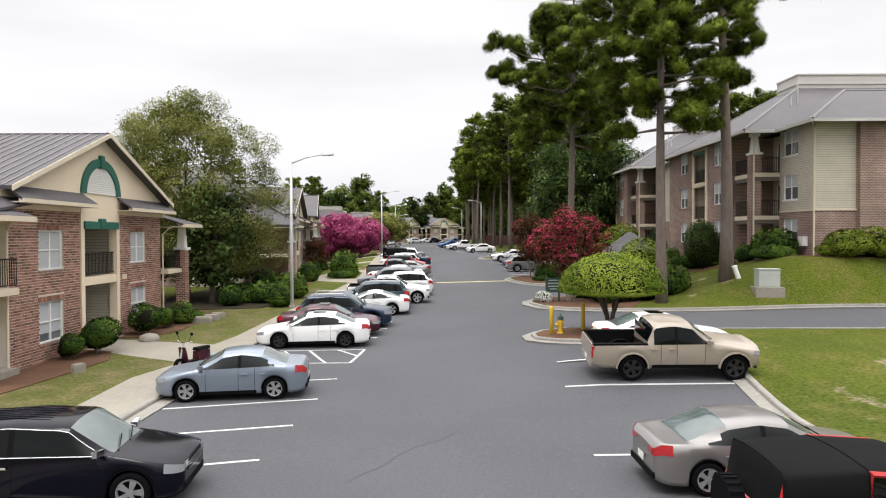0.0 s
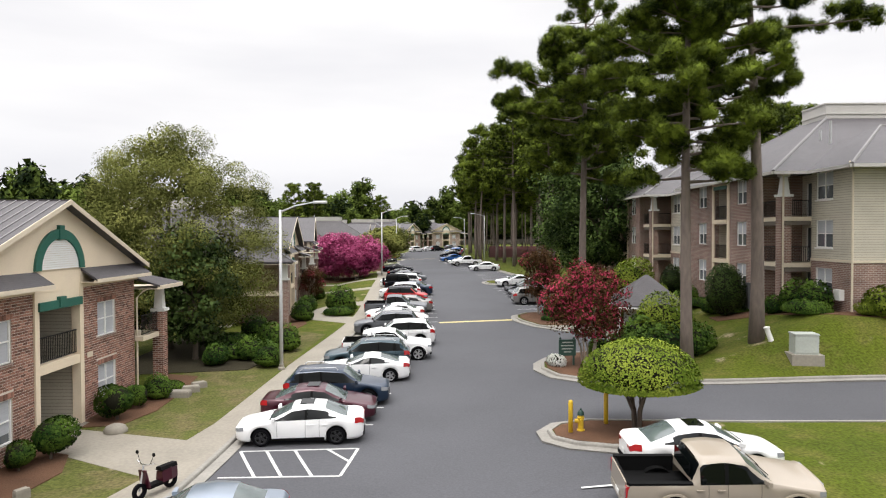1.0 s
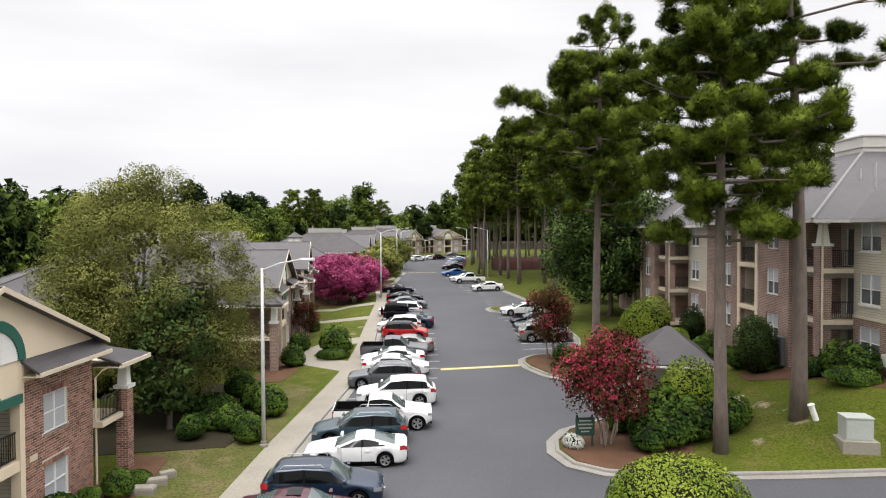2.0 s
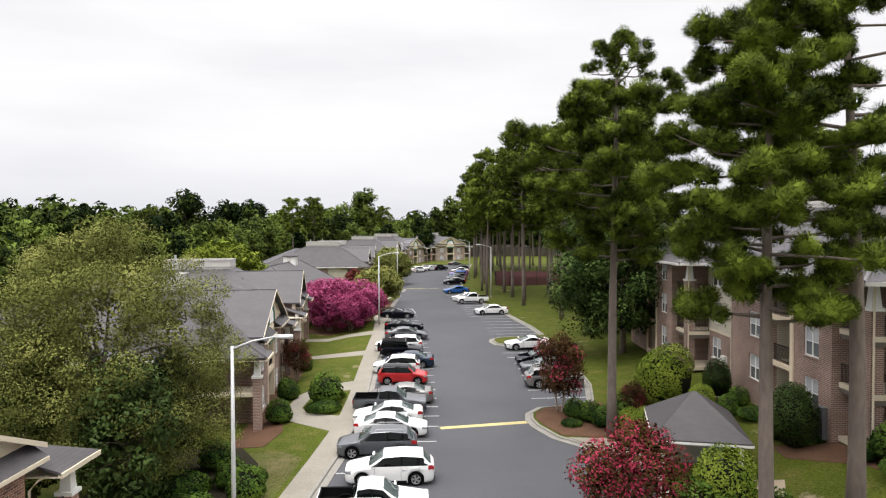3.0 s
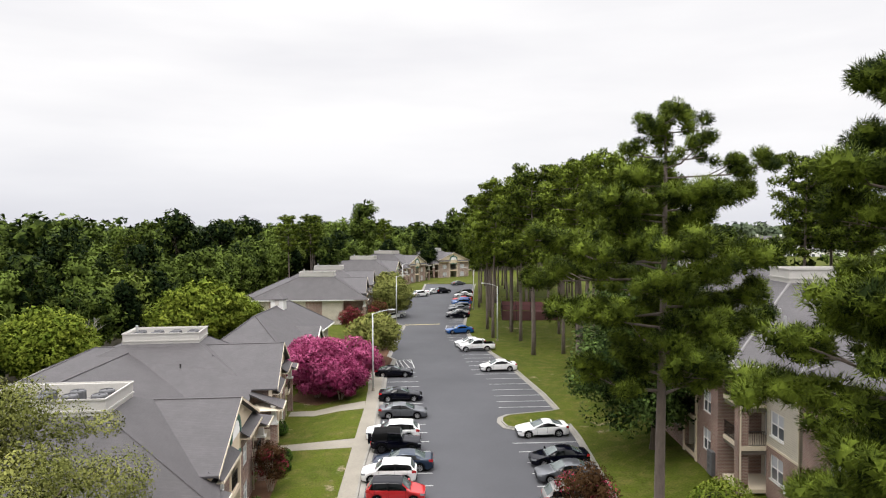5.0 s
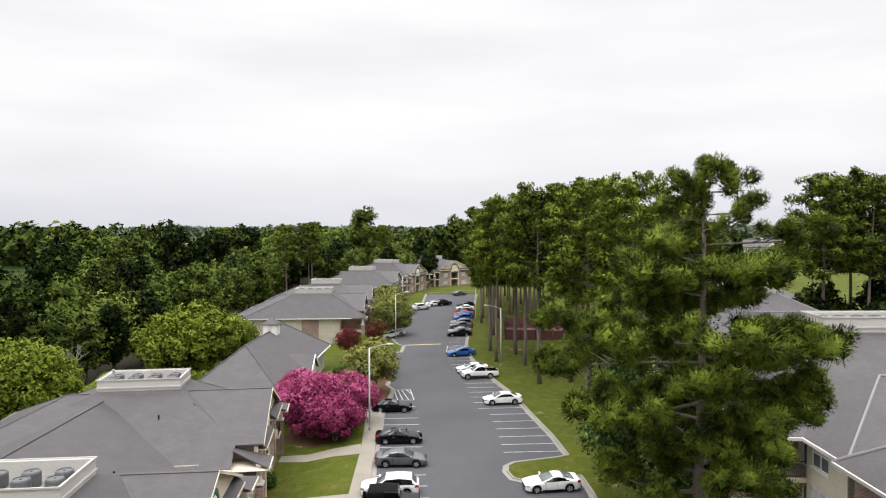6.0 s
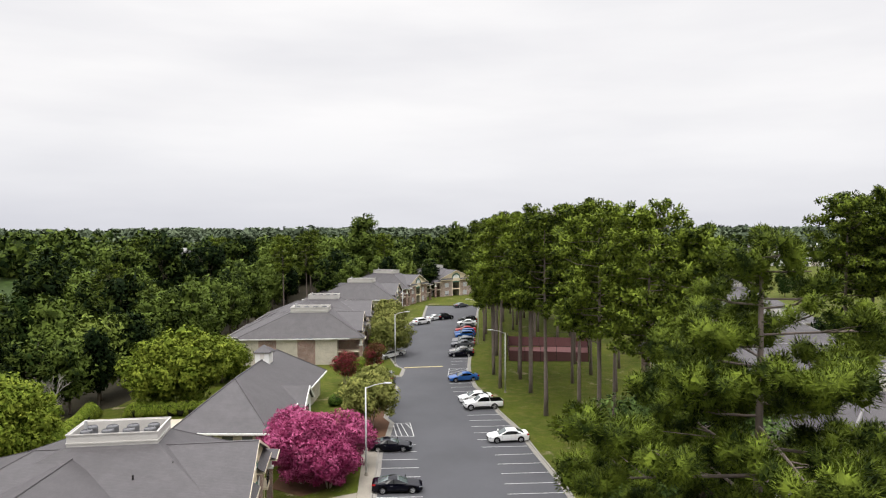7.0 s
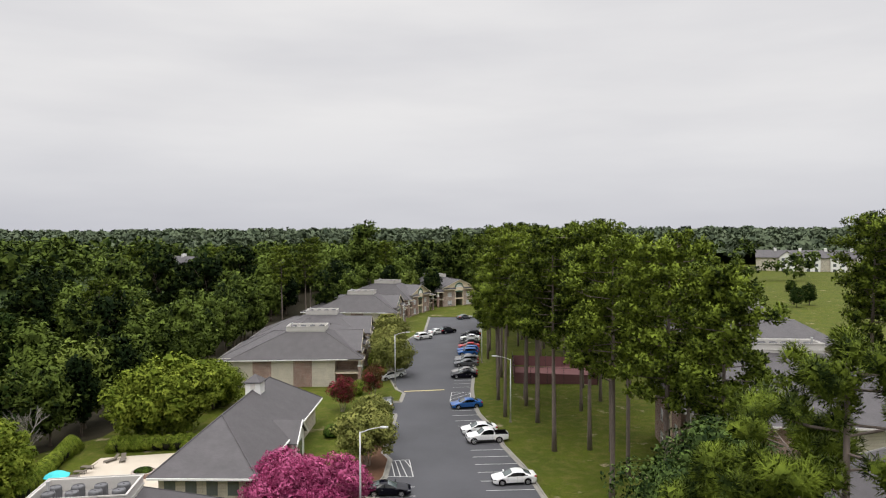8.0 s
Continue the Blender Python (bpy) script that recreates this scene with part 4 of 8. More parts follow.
    # a higher hipped block behind the gable carries the well; side tells on which side of the ridge it stands
    for v0, v1 in wells:
        top = H + lift
        a = [(v1 + 7.0, side * 9.5, ze), (v1 + 4.0, -side * 5.0, roof_z(5.0) + 0.02), (v0 - 9.5, -side * 5.0, ze), (v0 - 9.5, side * 9.5, ze)]
        c = [(v1, side * well[1], top), (v1, side * well[0], top), (v0, side * well[0], top), (v0, side * well[1], top)]
        for k in range(4):
            pts = [a[k], a[(k + 1) % 4], c[(k + 1) % 4], c[k]]
            part("roof", Build().plate(pts if side < 0 else pts[::-1], 0.1), SHINGLE, th, "grey shingled hip slope")
        part("hip_cap", Build().tube([a[0], c[0]], 0.05, 6), SHINGLE, th)
        part("hip_cap", Build().tube([a[3], c[3]], 0.05, 6), SHINGLE, th)
        roof_well(th, v0, v1, *sorted((side * well[1], side * well[0])), top - 0.15, 1.05)
    for k, (v, y) in enumerate(((-5.5, -2.4), (-8.0, -3.6), (-6.5, 3.0))):
        part("roof_vent", Build().tube([(v, y, roof_z(y) - 0.1), (v, y, roof_z(y) + 0.35)], 0.07, 8), RAIL, th)
    return th


near_wing = wing("two-storey brick apartment building with a cream gable and teal arch", (-14.45, 28.2, 0.26), 0, ribs=True)


def brick_facing(th, faces, single, seed=3):
    """Bricks laid in running bond, proud of their mortar: the picked stretch as single bricks, the rest joined."""
    rnd = random.Random(seed)
    bw, bh, gap, deep = 0.27, 0.083, 0.018, 0.012
    shared = {}

    def block(w):
        b = Build()
        b.v = [(0, 0, 0), (0, w, 0), (0, w, bh), (0, 0, bh), (deep, 0.002, 0.002), (deep, w - 0.002, 0.002), (deep, w - 0.002, bh - 0.002), (deep, 0.002, bh - 0.002)]
        b.f = [(4, 5, 6, 7), (0, 1, 5, 4), (1, 2, 6, 5), (2, 3, 7, 6), (3, 0, 4, 7)]
        return b

    rest = Build()
    for parent, v, y0, y1, z0, z1, holes, turn in faces:
        row, z = 0, z0
        while z + bh <= z1:
            y = y0 + 0.004 - (bw + gap) / 2 * (row % 2)
            while y < y1 - 0.03:
                ya, yb = max(y, y0 + 0.003), min(y + bw, y1 - 0.003)
                cuts = [(ya, yb)]
                for h in holes:
                    if h[2] < z + bh and h[3] > z:
                        cuts = [c for a, e in cuts for c in ((a, min(e, h[0])), (max(a, h[1]), e)) if c[1] - c[0] > 0.03]
                for a, e in cuts:
                    w = round((e - a) * 50) / 50
                    if w > e - a + 0.006:
                        w -= 0.02
                    if w < 0.03:
                        continue
                    out = v + rnd.uniform(-0.003, 0.002)
                    if turn == 0 and single[0] < a < single[1] and single[2] < z < single[3]:
                        if w not in shared:
                            shared[w] = block(w).mesh("brick", BRICK_PIECE)
                        part("brick", shared[w], None, parent, at=(out, a, z))
                    else:
                        n, blk = len(rest.v), block(w)
                        for q in blk.v:
                            rest.v.append((out + q[0], a + q[1], z + q[2]) if turn == 0 else (a + q[1], out - q[0], z + q[2]))
                        rest.f += [tuple(n + i for i in (f if turn == 0 else f)) for f in blk.f]
                y += bw + gap
            z += bh + gap
            row += 1
    tagged(part("brick_course", rest, BRICK_COURSE, th), "red-brown bricks in running bond", kind="stuff")


def face_near_wing(th):
    faces, bays = [], [c for c in th.children if c.name.split(".")[0] == "brick_bay"]
    piers = [c for c in th.children if c.name.split(".")[0] == "pier"]
    for s, bay, pier in zip((-1, 1), bays, piers):
        ya, yb = sorted((s * 1.7, s * 6.5))
        ws = [(s * 3.78 - 0.82, s * 3.78 + 0.82, 3.35, 4.85), (s * 3.78 - 0.82, s * 3.78 + 0.82, 0.6, 2.15)]
        holes = [(h[0] - 0.08, h[1] + 0.08, h[2] - 0.09, h[2]) for h in ws] + ws + [(h[0] - 0.08, h[1] + 0.08, h[3], h[3] + 0.2) for h in ws]
        faces.append((bay, 0.0, ya, yb, -0.3, 5.78, holes, 0))
        cy = s * 8.65
        faces.append((pier, 0.62, cy - 0.27, cy + 0.27, -0.3, 3.83, [], 0))
        faces.append((pier, cy - 0.27, 0.08, 0.62, -0.3, 3.83, [], 1))
        for ob in (bay, pier):
            ob.data.materials.clear()
            ob.data.materials.append(MORTAR)
        # soldier bricks over the windows
        for h in ws:
            b, y = Build(), h[0] - 0.06
            while y < h[1] + 0.03:
                b.box(0.026, 0.036, y, y + 0.062, h[3] + 0.005, h[3] + 0.195)
                y += 0.073
            part("soldier_course", b, BRICK_COURSE, bay)
    brick_facing(th, faces, (-6.4, -1.72, 0.0, 2.3))


face_near_wing(near_wing)
part("wall_plaque", Build().box(0.0, 0.03, 2.05, 2.5, 2.62, 2.85), TRIM, near_wing, "small cream plaque")
row_wing = wing("two-storey brick apartment building with a grey shingled roof", (-13.6, 65.3, 0.5), 6.5)
row_wing_b = wing("two-storey brick apartment building with its well behind the ridge", (-15.5, 84.6, 0.9), 9, wells=((-13.6, -7.0),), side=1, well=(-0.6, 3.4), lift=0.25)
for th, x, y, z, turn in ((row_wing, -17.6, 165.3, 1.3, 4), (row_wing_b, -18.4, 185.0, 1.4, 4), (row_wing, -15.5, 224, 2.0, -4), (row_wing, -11, 249, 2.6, -22), (row_wing, 1, 268, 2.8, -55)):
    copy_thing(th, pose(x, y, z, 0, 0, turn))


def link_block(at, turn, ln):
    """The block that joins two wings at the back: a ridge between their wells, a slope to each side."""
    th = thing("link_block", "grey-roofed link block between two apartment wings", "building", "link blocks", at=at, turn=turn)
    top, ze, half = 8.9, 5.4, 9.0
    for s in (-1, 1):
        pts = [(0, 0, top), (0, ln, top), (s * half, ln, ze), (s * half, 0, ze)]
        part("roof", Build().plate(pts if s < 0 else pts[::-1], 0.12), SHINGLE, th, "grey shingled roof slope")
        part("eave_gutter", Build().box(*sorted((s * (half - 0.04), s * (half + 0.1))), 0, ln, ze - 0.22, ze - 0.06), WHITE, th)
    part("ridge_cap", Build().tube([(0, 0, top + 0.02), (0, ln, top + 0.02)], 0.06, 6), SHINGLE, th)
    part("wall", Build().box(-half + 0.6, half - 0.6, 0, ln, -1.5, ze - 0.1), BRICK, th)


link_block((-27.0, 62.0, 0.7), 3, 21.0)
link_block((-30.5, 163.5, 1.3), 2, 20.5)


def tall_block():
    """A three-storey block: siding corner set back, stacked balconies behind a corner pier, a brick front with a stair passage, hip roofs."""
    th = thing("apartment_building", "three-storey brick and beige siding apartment building with balconies", "building", "three-storey apartment buildings", at=(22.95, 39.75, 3.25), turn=180)
    F, EAVE, FX = 2.85, 8.45, 2.1
    rows = [(1.0 + F * k, 2.65 + F * k) for k in range(3)]
    # siding corner bay, brick below; local y runs negative away from the corner
    holes = [(-3.85, -2.0, z0, z1) for z0, z1 in rows]
    part("brick_base", wall_with_holes(Build(), -0.3, 0.02, -4.35, 0.0, -2.5, 3.05, holes[:1]), BRICK, th)
    part("siding_wall", wall_with_holes(Build(), -0.3, 0.0, -4.35, 0.0, 3.05, EAVE, holes[1:]), SIDING, th)
    for h in holes:
        window(th, *h, sill="white")
    part("belt_trim", Build().box(-0.1, 0.06, -4.35, 0.06, 3.05, 3.2).box(-2.6, 0.0, 0.0, 0.06, 3.05, 3.2), TRIM, th)
    part("downspout", Build().tube([(0.5, 0.5, 8.6), (0.3, 0.3, 8.3), (0.08, 0.08, 8.0), (0.08, 0.08, -0.2)], 0.06, 6), TRIM, th)
    # the end wall: a stretch of siding, then a brick bay that stands proud
    part("brick_base", Build().box(-2.5, -0.303, -0.3, 0.0, -2.5, 3.05), BRICK, th)
    part("siding_wall", Build().box(-2.5, -0.303, -0.3, -0.02, 3.05, EAVE), SIDING, th)
    part("brick_bay", Build().box(-9.5, -2.5, -0.3, 0.4, -2.5, EAVE), BRICK, th)
    part("siding_wall", Build().box(-24, -9.5, -0.3, 0.0, -2.5, EAVE), SIDING, th)
    # stacked balconies that stand forward of the siding, with a brick pier at their corner
    y0, y1 = -7.4, -4.35
    part("porch_wall", wall_with_holes(Build(), -1.2, -1.0, y0, y1, -2.5, EAVE, [(-6.9, -5.3, 0.1 + F * k, 2.2 + F * k) for k in range(3)]), SIDING, th)
    part("siding_return", Build().box(-1.0, -0.303, y1, y1 + 0.2, -2.5, EAVE), SIDING, th)
    for k in range(3):
        d = part("balcony_door", Build().box(-1.14, -1.1, -6.9, -5.3, 0.1 + F * k, 2.2 + F * k), GLASS, th)
        part("door_frame", Build().box(-1.1, -1.04, -6.14, -6.06, 0.1 + F * k, 2.2 + F * k).box(-1.1, -1.04, -6.9, -6.84, 0.1 + F * k, 2.2 + F * k).box(-1.1, -1.04, -5.36, -5.3, 0.1 + F * k, 2.2 + F * k), WHITE, d)
        bal = part("balcony", Build().box(-0.997, 1.72, y0 + 0.003, y1 - 0.003, F * k - 0.24, F * k + 0.02), TRIM, th)
        if k:
            # dark block below the slab, the balcony's shade put into its brown
            part("balcony_beam", Build().box(0.02, 1.66, y0 + 0.05, y1 - 0.05, F * k - 0.5, F * k - 0.242), SHADE_AND_LOUNGER_BROWN, bal)
            railing(th, y0 + 0.05, -5.25, F * k + 0.02, 1.62, split=True)
            side = railing(th, 0.06, 1.15, F * k + 0.02, 0.0, split=True)
            side.rotation_euler.z, side.location = radians(-90), (0.0, y1 - 0.08, 0)
    cy = -4.85
    pier = part("pier", Build().box(1.14, 1.8, cy - 0.33, cy + 0.33, -2.5, 6.95), BRICK, th)
    part("cap", Build().box(1.06, 1.88, cy - 0.41, cy + 0.41, 6.95, 7.1), WHITE, pier)
    part("post", Build().loft([[(1.47 + a * r, cy + c * r, z) for a, c in ((-1, -1), (1, -1), (1, 1), (-1, 1))] for r, z in ((0.26, 7.1), (0.17, 8.15), (0.27, 8.2), (0.27, 8.4))]), WHITE, pier)
    part("downspout", Build().tube([(2.3, cy + 0.6, 8.5), (1.7, cy + 0.42, 8.2), (1.7, cy + 0.42, -0.2)], 0.055, 6), TRIM, th)
    # the brick front with a stair passage, flush with the balconies
    north = -20.4
    holes = []
    for z0, z1 in rows:
        holes += [(-10.25, -8.7, z0, z1), (-17.5, -15.85, z0, z1)]
    passage = [(-14.2, -11.8, 0.0 + F * k, F * k + 2.45) for k in range(3)]
    part("brick_front", wall_with_holes(Build(), FX - 0.3, FX, north, y0, -2.5, EAVE, holes + passage), BRICK, th)
    part("brick_return", Build().box(-1.0, FX - 0.303, y0 - 0.25, y0, -2.5, EAVE), BRICK, th)
    for h in holes:
        window(th, *h, v=FX)
        part("lintel", Build().box(FX - 0.02, FX + 0.02, h[0] - 0.1, h[1] + 0.1, h[3], h[3] + 0.2), BRICK, th)
    part("passage_trim", Build().box(FX, FX + 0.08, -14.55, -14.2, -2.0, EAVE - 0.1).box(FX, FX + 0.08, -11.8, -11.45, -2.0, EAVE - 0.1).box(FX, FX + 0.06, -14.2, -11.8, F * 2 + 2.45, EAVE - 0.1), STUCCO, th)
    part("header_beam", Build().box(FX + 0.01, FX + 0.12, -14.2, -11.8, F * 2 + 2.2, F * 2 + 2.45), TEAL, th, "dark teal header beam")
    for q in ((-5, -4.8, -14.4, -11.6), (-4.8, FX - 0.3, -14.4, -14.2), (-4.8, FX - 0.3, -11.8, -11.6)):
        part("passage_wall", Build().box(*q, -1, EAVE), SIDING, th)
    for k in range(3):
        part("passage_floor", Build().box(-4.8, FX + 0.1, -14.197, -11.803, F * k - 0.3, F * k), STUCCO, th)
        if k:
            railing(th, -14.15, -11.85, F * k, FX - 0.1, split=True)
    part("rear_wall", Build().box(-24.2, -24.0, north, 0, -2.5, EAVE).box(-24, FX - 0.303, north - 0.1, north, -2.5, EAVE), SIDING, th)
    # the main hip roof rises to the well, a lower hip covers the end that is set back
    ze, zt = EAVE, 13.1
    a = [(FX + 0.65, -3.55, ze), (FX + 0.65, north - 0.8, ze), (-24.7, north - 0.8, ze), (-24.7, -3.55, ze)]
    c = [(-5.5, -12.9, zt), (-5.5, -16.3, zt), (-15.2, -16.3, zt), (-15.2, -12.9, zt)]
    for k in range(4):
        part("roof", Build().plate([a[k], c[k], c[(k + 1) % 4], a[(k + 1) % 4]][::-1], 0.14), SHINGLE, th, "grey shingled roof slope")
        part("hip_cap", Build().tube([a[k], c[k]], 0.1, 6), ROOF_RIB, th)
    e = [(0.65, 0.95, ze), (0.65, -13.0, ze), (-24.7, -13.0, ze), (-24.7, 0.95, ze)]
    p, q = (-5.2, -6.0, 11.5), (-19.0, -6.0, 11.5)
    for pts in ([e[0], p, e[1]], [e[0], e[3], q, p], [e[1], p, q, e[2]], [e[2], q, e[3]]):
        part("roof", Build().plate(pts[::-1], 0.12), SHINGLE, th, "grey shingled lower hip")
    part("hip_cap", Build().tube([e[0], p], 0.1, 6).tube([p, q], 0.1, 6), ROOF_RIB, th)
    part("eave_gutter", Build().box(FX + 0.63, FX + 0.78, north - 0.8, -3.55, ze - 0.2, ze - 0.02).box(0.65, FX + 0.63, -3.55, -3.4, ze - 0.2, ze - 0.02).box(0.63, 0.78, -3.4, 0.95, ze - 0.2, ze - 0.02).box(-24.7, 0.63, 0.95, 1.1, ze - 0.2, ze - 0.02), PARAPET, th)
    # soffit coloured dark brown to paint the shade below the eaves
    part("soffit", Build().box(0.0, FX + 0.63, north, -3.6, ze - 0.06, ze - 0.03).box(-24.7, 0.63, 0.0, 0.95, ze - 0.06, ze - 0.03).box(0.0, 0.63, -3.6, 0.0, ze - 0.06, ze - 0.03), SHADE_AND_LOUNGER_BROWN, th)
    roof_well(th, -15.2, -5.5, -16.3, -12.9, 13.0, 1.15)
    for v, y in ((-2.8, -8.6), (-1.2, -4.5)):
        part("roof_vent", Build().tube([(v, y, 10.2), (v, y, 11.6)], 0.08, 8), METAL, th)
    part("meter_box", Build().box(FX + 0.02, FX + 0.3, -8.6, -7.7, -0.3, 1.4).box(FX + 0.3, FX + 0.36, -8.4, -8.1, 0.2, 0.5).box(FX + 0.3, FX + 0.36, -8.4, -8.1, 0.8, 1.1), AC_GREY, th, "grey electric meter boxes")
    part("wall_unit", Build().box(0.02, 0.3, -1.4, -0.75, 0.9, 1.5), WHITE, th)
    return th


tall = tall_block()
for x, y, z, turn in ((21.6, 62.0, 3.1, 180), (26.5, 104, 1.9, 176), (37, 149, 2.4, 172)):
    copy_thing(tall, pose(x, y, z, 0, 0, turn))


def clubhouse():
    """The clubhouse: a broad hip roof, a small entrance gable and a cupola."""
    th = thing("clubhouse", "single-storey clubhouse with a broad grey roof and cupola", "building", at=(-24.5, 118.5, 2.3), turn=0)
    # local y along the ridge, x towards the road
    part("wall", Build().box(-4.4, 4.9, -15.6, 14.7, -1.6, 3.1), SIDING, th)
    e, ze, top = 0.8, 3.0, 6.9
    x0, x1, y0, y1 = 4.9 + e, -4.4 - e, -15.6 - e, 14.7 + e
    rx, ra, rb_ = -0.6, -8.0, 11.0
    for pts in ([(x0, y0, ze), (x0, y1, ze), (rx, rb_, top), (rx, ra, top)], [(x0, y1, ze), (x1, y1, ze), (rx, rb_, top)], [(x1, y1, ze), (x1, y0, ze), (rx, ra, top), (rx, rb_, top)], [(x1, y0, ze), (x0, y0, ze), (rx, ra, top)]):
        part("roof", Build().plate(pts, 0.14), SHINGLE, th, "grey shingled roof slope")
    part("hip_cap", Build().tube([(x1, y0, ze), (rx, ra, top + 0.03), (rx, rb_, top + 0.03), (x1, y1, ze)], 0.09, 6).tube([(x0, y0, ze), (rx, ra, top + 0.03)], 0.09, 6).tube([(x0, y1, ze), (rx, rb_, top + 0.03)], 0.09, 6), SHINGLE, th)
    part("eave_gutter", Build().box(x0 - 0.03, x0 + 0.12, y0, y1, ze - 0.22, ze - 0.03).box(x1, x0, y0 - 0.12, y0 + 0.03, ze - 0.22, ze - 0.03), WHITE, th)
    for k in range(4):
        part("window", Build().box(-3.8 + k * 2.1, -2.7 + k * 2.1, -15.66, -15.6, 1.0, 2.4), GLASS, th)
    # entrance gable towards the road
    g = Build()
    n = len(g.v)
    gp = [(-2.3, -1.0), (2.3, -1.0), (2.3, 2.7), (0, 4.35), (-2.3, 2.7)]
    g.v += [(6.4, y - 1.6, z) for y, z in gp] + [(6.1, y - 1.6, z) for y, z in gp]
    g.f += [tuple(n + i for i in range(5)), tuple(n + 5 + i for i in reversed(range(5)))] + [(n + i, n + 5 + i, n + 5 + (i + 1) % 5, n + (i + 1) % 5) for i in range(5)]
    gab = part("entrance_gable", g, WHITE, th, "white entrance gable")
    for s in (-1, 1):
        part("gable_roof", Build().slab(*[(6.8, -1.6, 4.6), (6.8, -1.6 + s * 2.8, 2.55), (1.4, -1.6 + s * 2.8, 2.55), (1.4, -1.6, 4.6)][:: 1 if s > 0 else -1], 0.12), SHINGLE, gab)
    part("entrance_opening", Build().box(6.4, 6.44, -2.7, -0.5, -0.4, 2.1), GLASS, gab)
    for s in (-1, 1):
        part("rake_board", Build().slab(*[(6.84, -1.6, 4.64), (6.84, -1.6 + s * 2.85, 2.56), (6.72, -1.6 + s * 2.85, 2.56), (6.72, -1.6, 4.64)][:: 1 if s > 0 else -1], 0.28), WHITE, gab)
    # cupola
    cy0 = 4.0
    c = part("cupola", Build().box(rx - 0.95, rx + 0.95, cy0 - 0.6, cy0 + 1.3, top - 0.7, top + 1.0), WHITE, th, "white louvred cupola")
    part("cupola_roof", Build().plate([(rx - 1.15, cy0 - 0.8, top + 1.0), (rx + 1.15, cy0 - 0.8, top + 1.0), (rx, cy0 + 0.35, top + 1.9)], 0.1).plate([(rx + 1.15, cy0 - 0.8, top + 1.0), (rx + 1.15, cy0 + 1.5, top + 1.0), (rx, cy0 + 0.35, top + 1.9)], 0.1).plate([(rx + 1.15, cy0 + 1.5, top + 1.0), (rx - 1.15, cy0 + 1.5, top + 1.0), (rx, cy0 + 0.35, top + 1.9)], 0.1).plate([(rx - 1.15, cy0 + 1.5, top + 1.0), (rx - 1.15, cy0 - 0.8, top + 1.0), (rx, cy0 + 0.35, top + 1.9)], 0.1), SHINGLE, c)
    part("cupola_louvre", Build().box(rx - 0.3, rx + 0.3, cy0 - 0.64, cy0 - 0.6, top + 0.1, top + 0.8), SOFFIT, c)
    return th


clubhouse()


def kiosk():
    """The mail kiosk: a grey hip roof on posts."""
    x, y = 14.4, 49.4
    th = thing("mail_kiosk", "small open kiosk with a grey hip roof", "kiosk", at=(x, y, lawn(x, y)), turn=-12)
    w, d, ze, top = 2.45, 3.4, 2.25, 4.1
    for pts in ([(-w, -d, ze), (w, -d, ze), (0.1, 0, top), (-0.1, 0, top)], [(w, -d, ze), (w, d, ze), (0.1, 0, top)], [(w, d, ze), (-w, d, ze), (-0.1, 0, top), (0.1, 0, top)], [(-w, d, ze), (-w, -d, ze), (-0.1, 0, top)]):
        part("roof", Build().plate(pts, 0.12), SHINGLE, th, "grey shingled roof slope")
    part("fascia", Build().box(-w, w, -d - 0.04, -d + 0.04, ze - 0.2, ze - 0.08).box(-w, w, d - 0.04, d + 0.04, ze - 0.2, ze - 0.08).box(-w - 0.04, -w + 0.04, -d, d, ze - 0.2, ze - 0.08).box(w - 0.04, w + 0.04, -d, d, ze - 0.2, ze - 0.08), WHITE, th)
    for a in (-w + 0.5, w - 0.5):
        for c in (-d + 0.5, d - 0.5):
            part("post", Build().box(a - 0.1, a + 0.1, c - 0.1, c + 0.1, -0.6, ze - 0.1), WHITE, th)
    part("mailbox_bank", Build().box(-1.5, 1.5, -0.25, 0.25, 0.1, 1.6), METAL, th)


kiosk()


# ---- vehicles: nose towards local +x, on the ground at the origin ----
def paint(name, color, metal=0.25, rough=0.28):
    return mat("car_paint_" + name, color, rough, 0.05, 0.8, 40.0, 0.0, metal, 0.4, 0.35)


PAINT = {
    "black": mat("car_paint_black", (0.002, 0.002, 0.006), 0.1, 0.05, 0.8, 40.0, 0.0, 0.0, 0.22, 0.0),
    "navy": paint("navy", (0.01, 0.022, 0.045)),
    "bluegrey": paint("bluegrey", (0.2, 0.235, 0.28), 0.4),
    "white": paint("white", (0.72, 0.72, 0.71), 0.0),
    "maroon": paint("maroon", (0.05, 0.006, 0.014)),
    "silver": paint("silver", (0.22, 0.21, 0.2), 0.5),
    "tan": paint("tan", (0.28, 0.24, 0.19), 0.0),
    "red": paint("red", (0.42, 0.018, 0.02), 0.1),
    "grey": paint("grey", (0.1, 0.105, 0.115), 0.4),
    "blue": paint("blue", (0.015, 0.09, 0.3), 0.2),
    "teal": paint("teal", (0.025, 0.05, 0.065), 0.3),
}
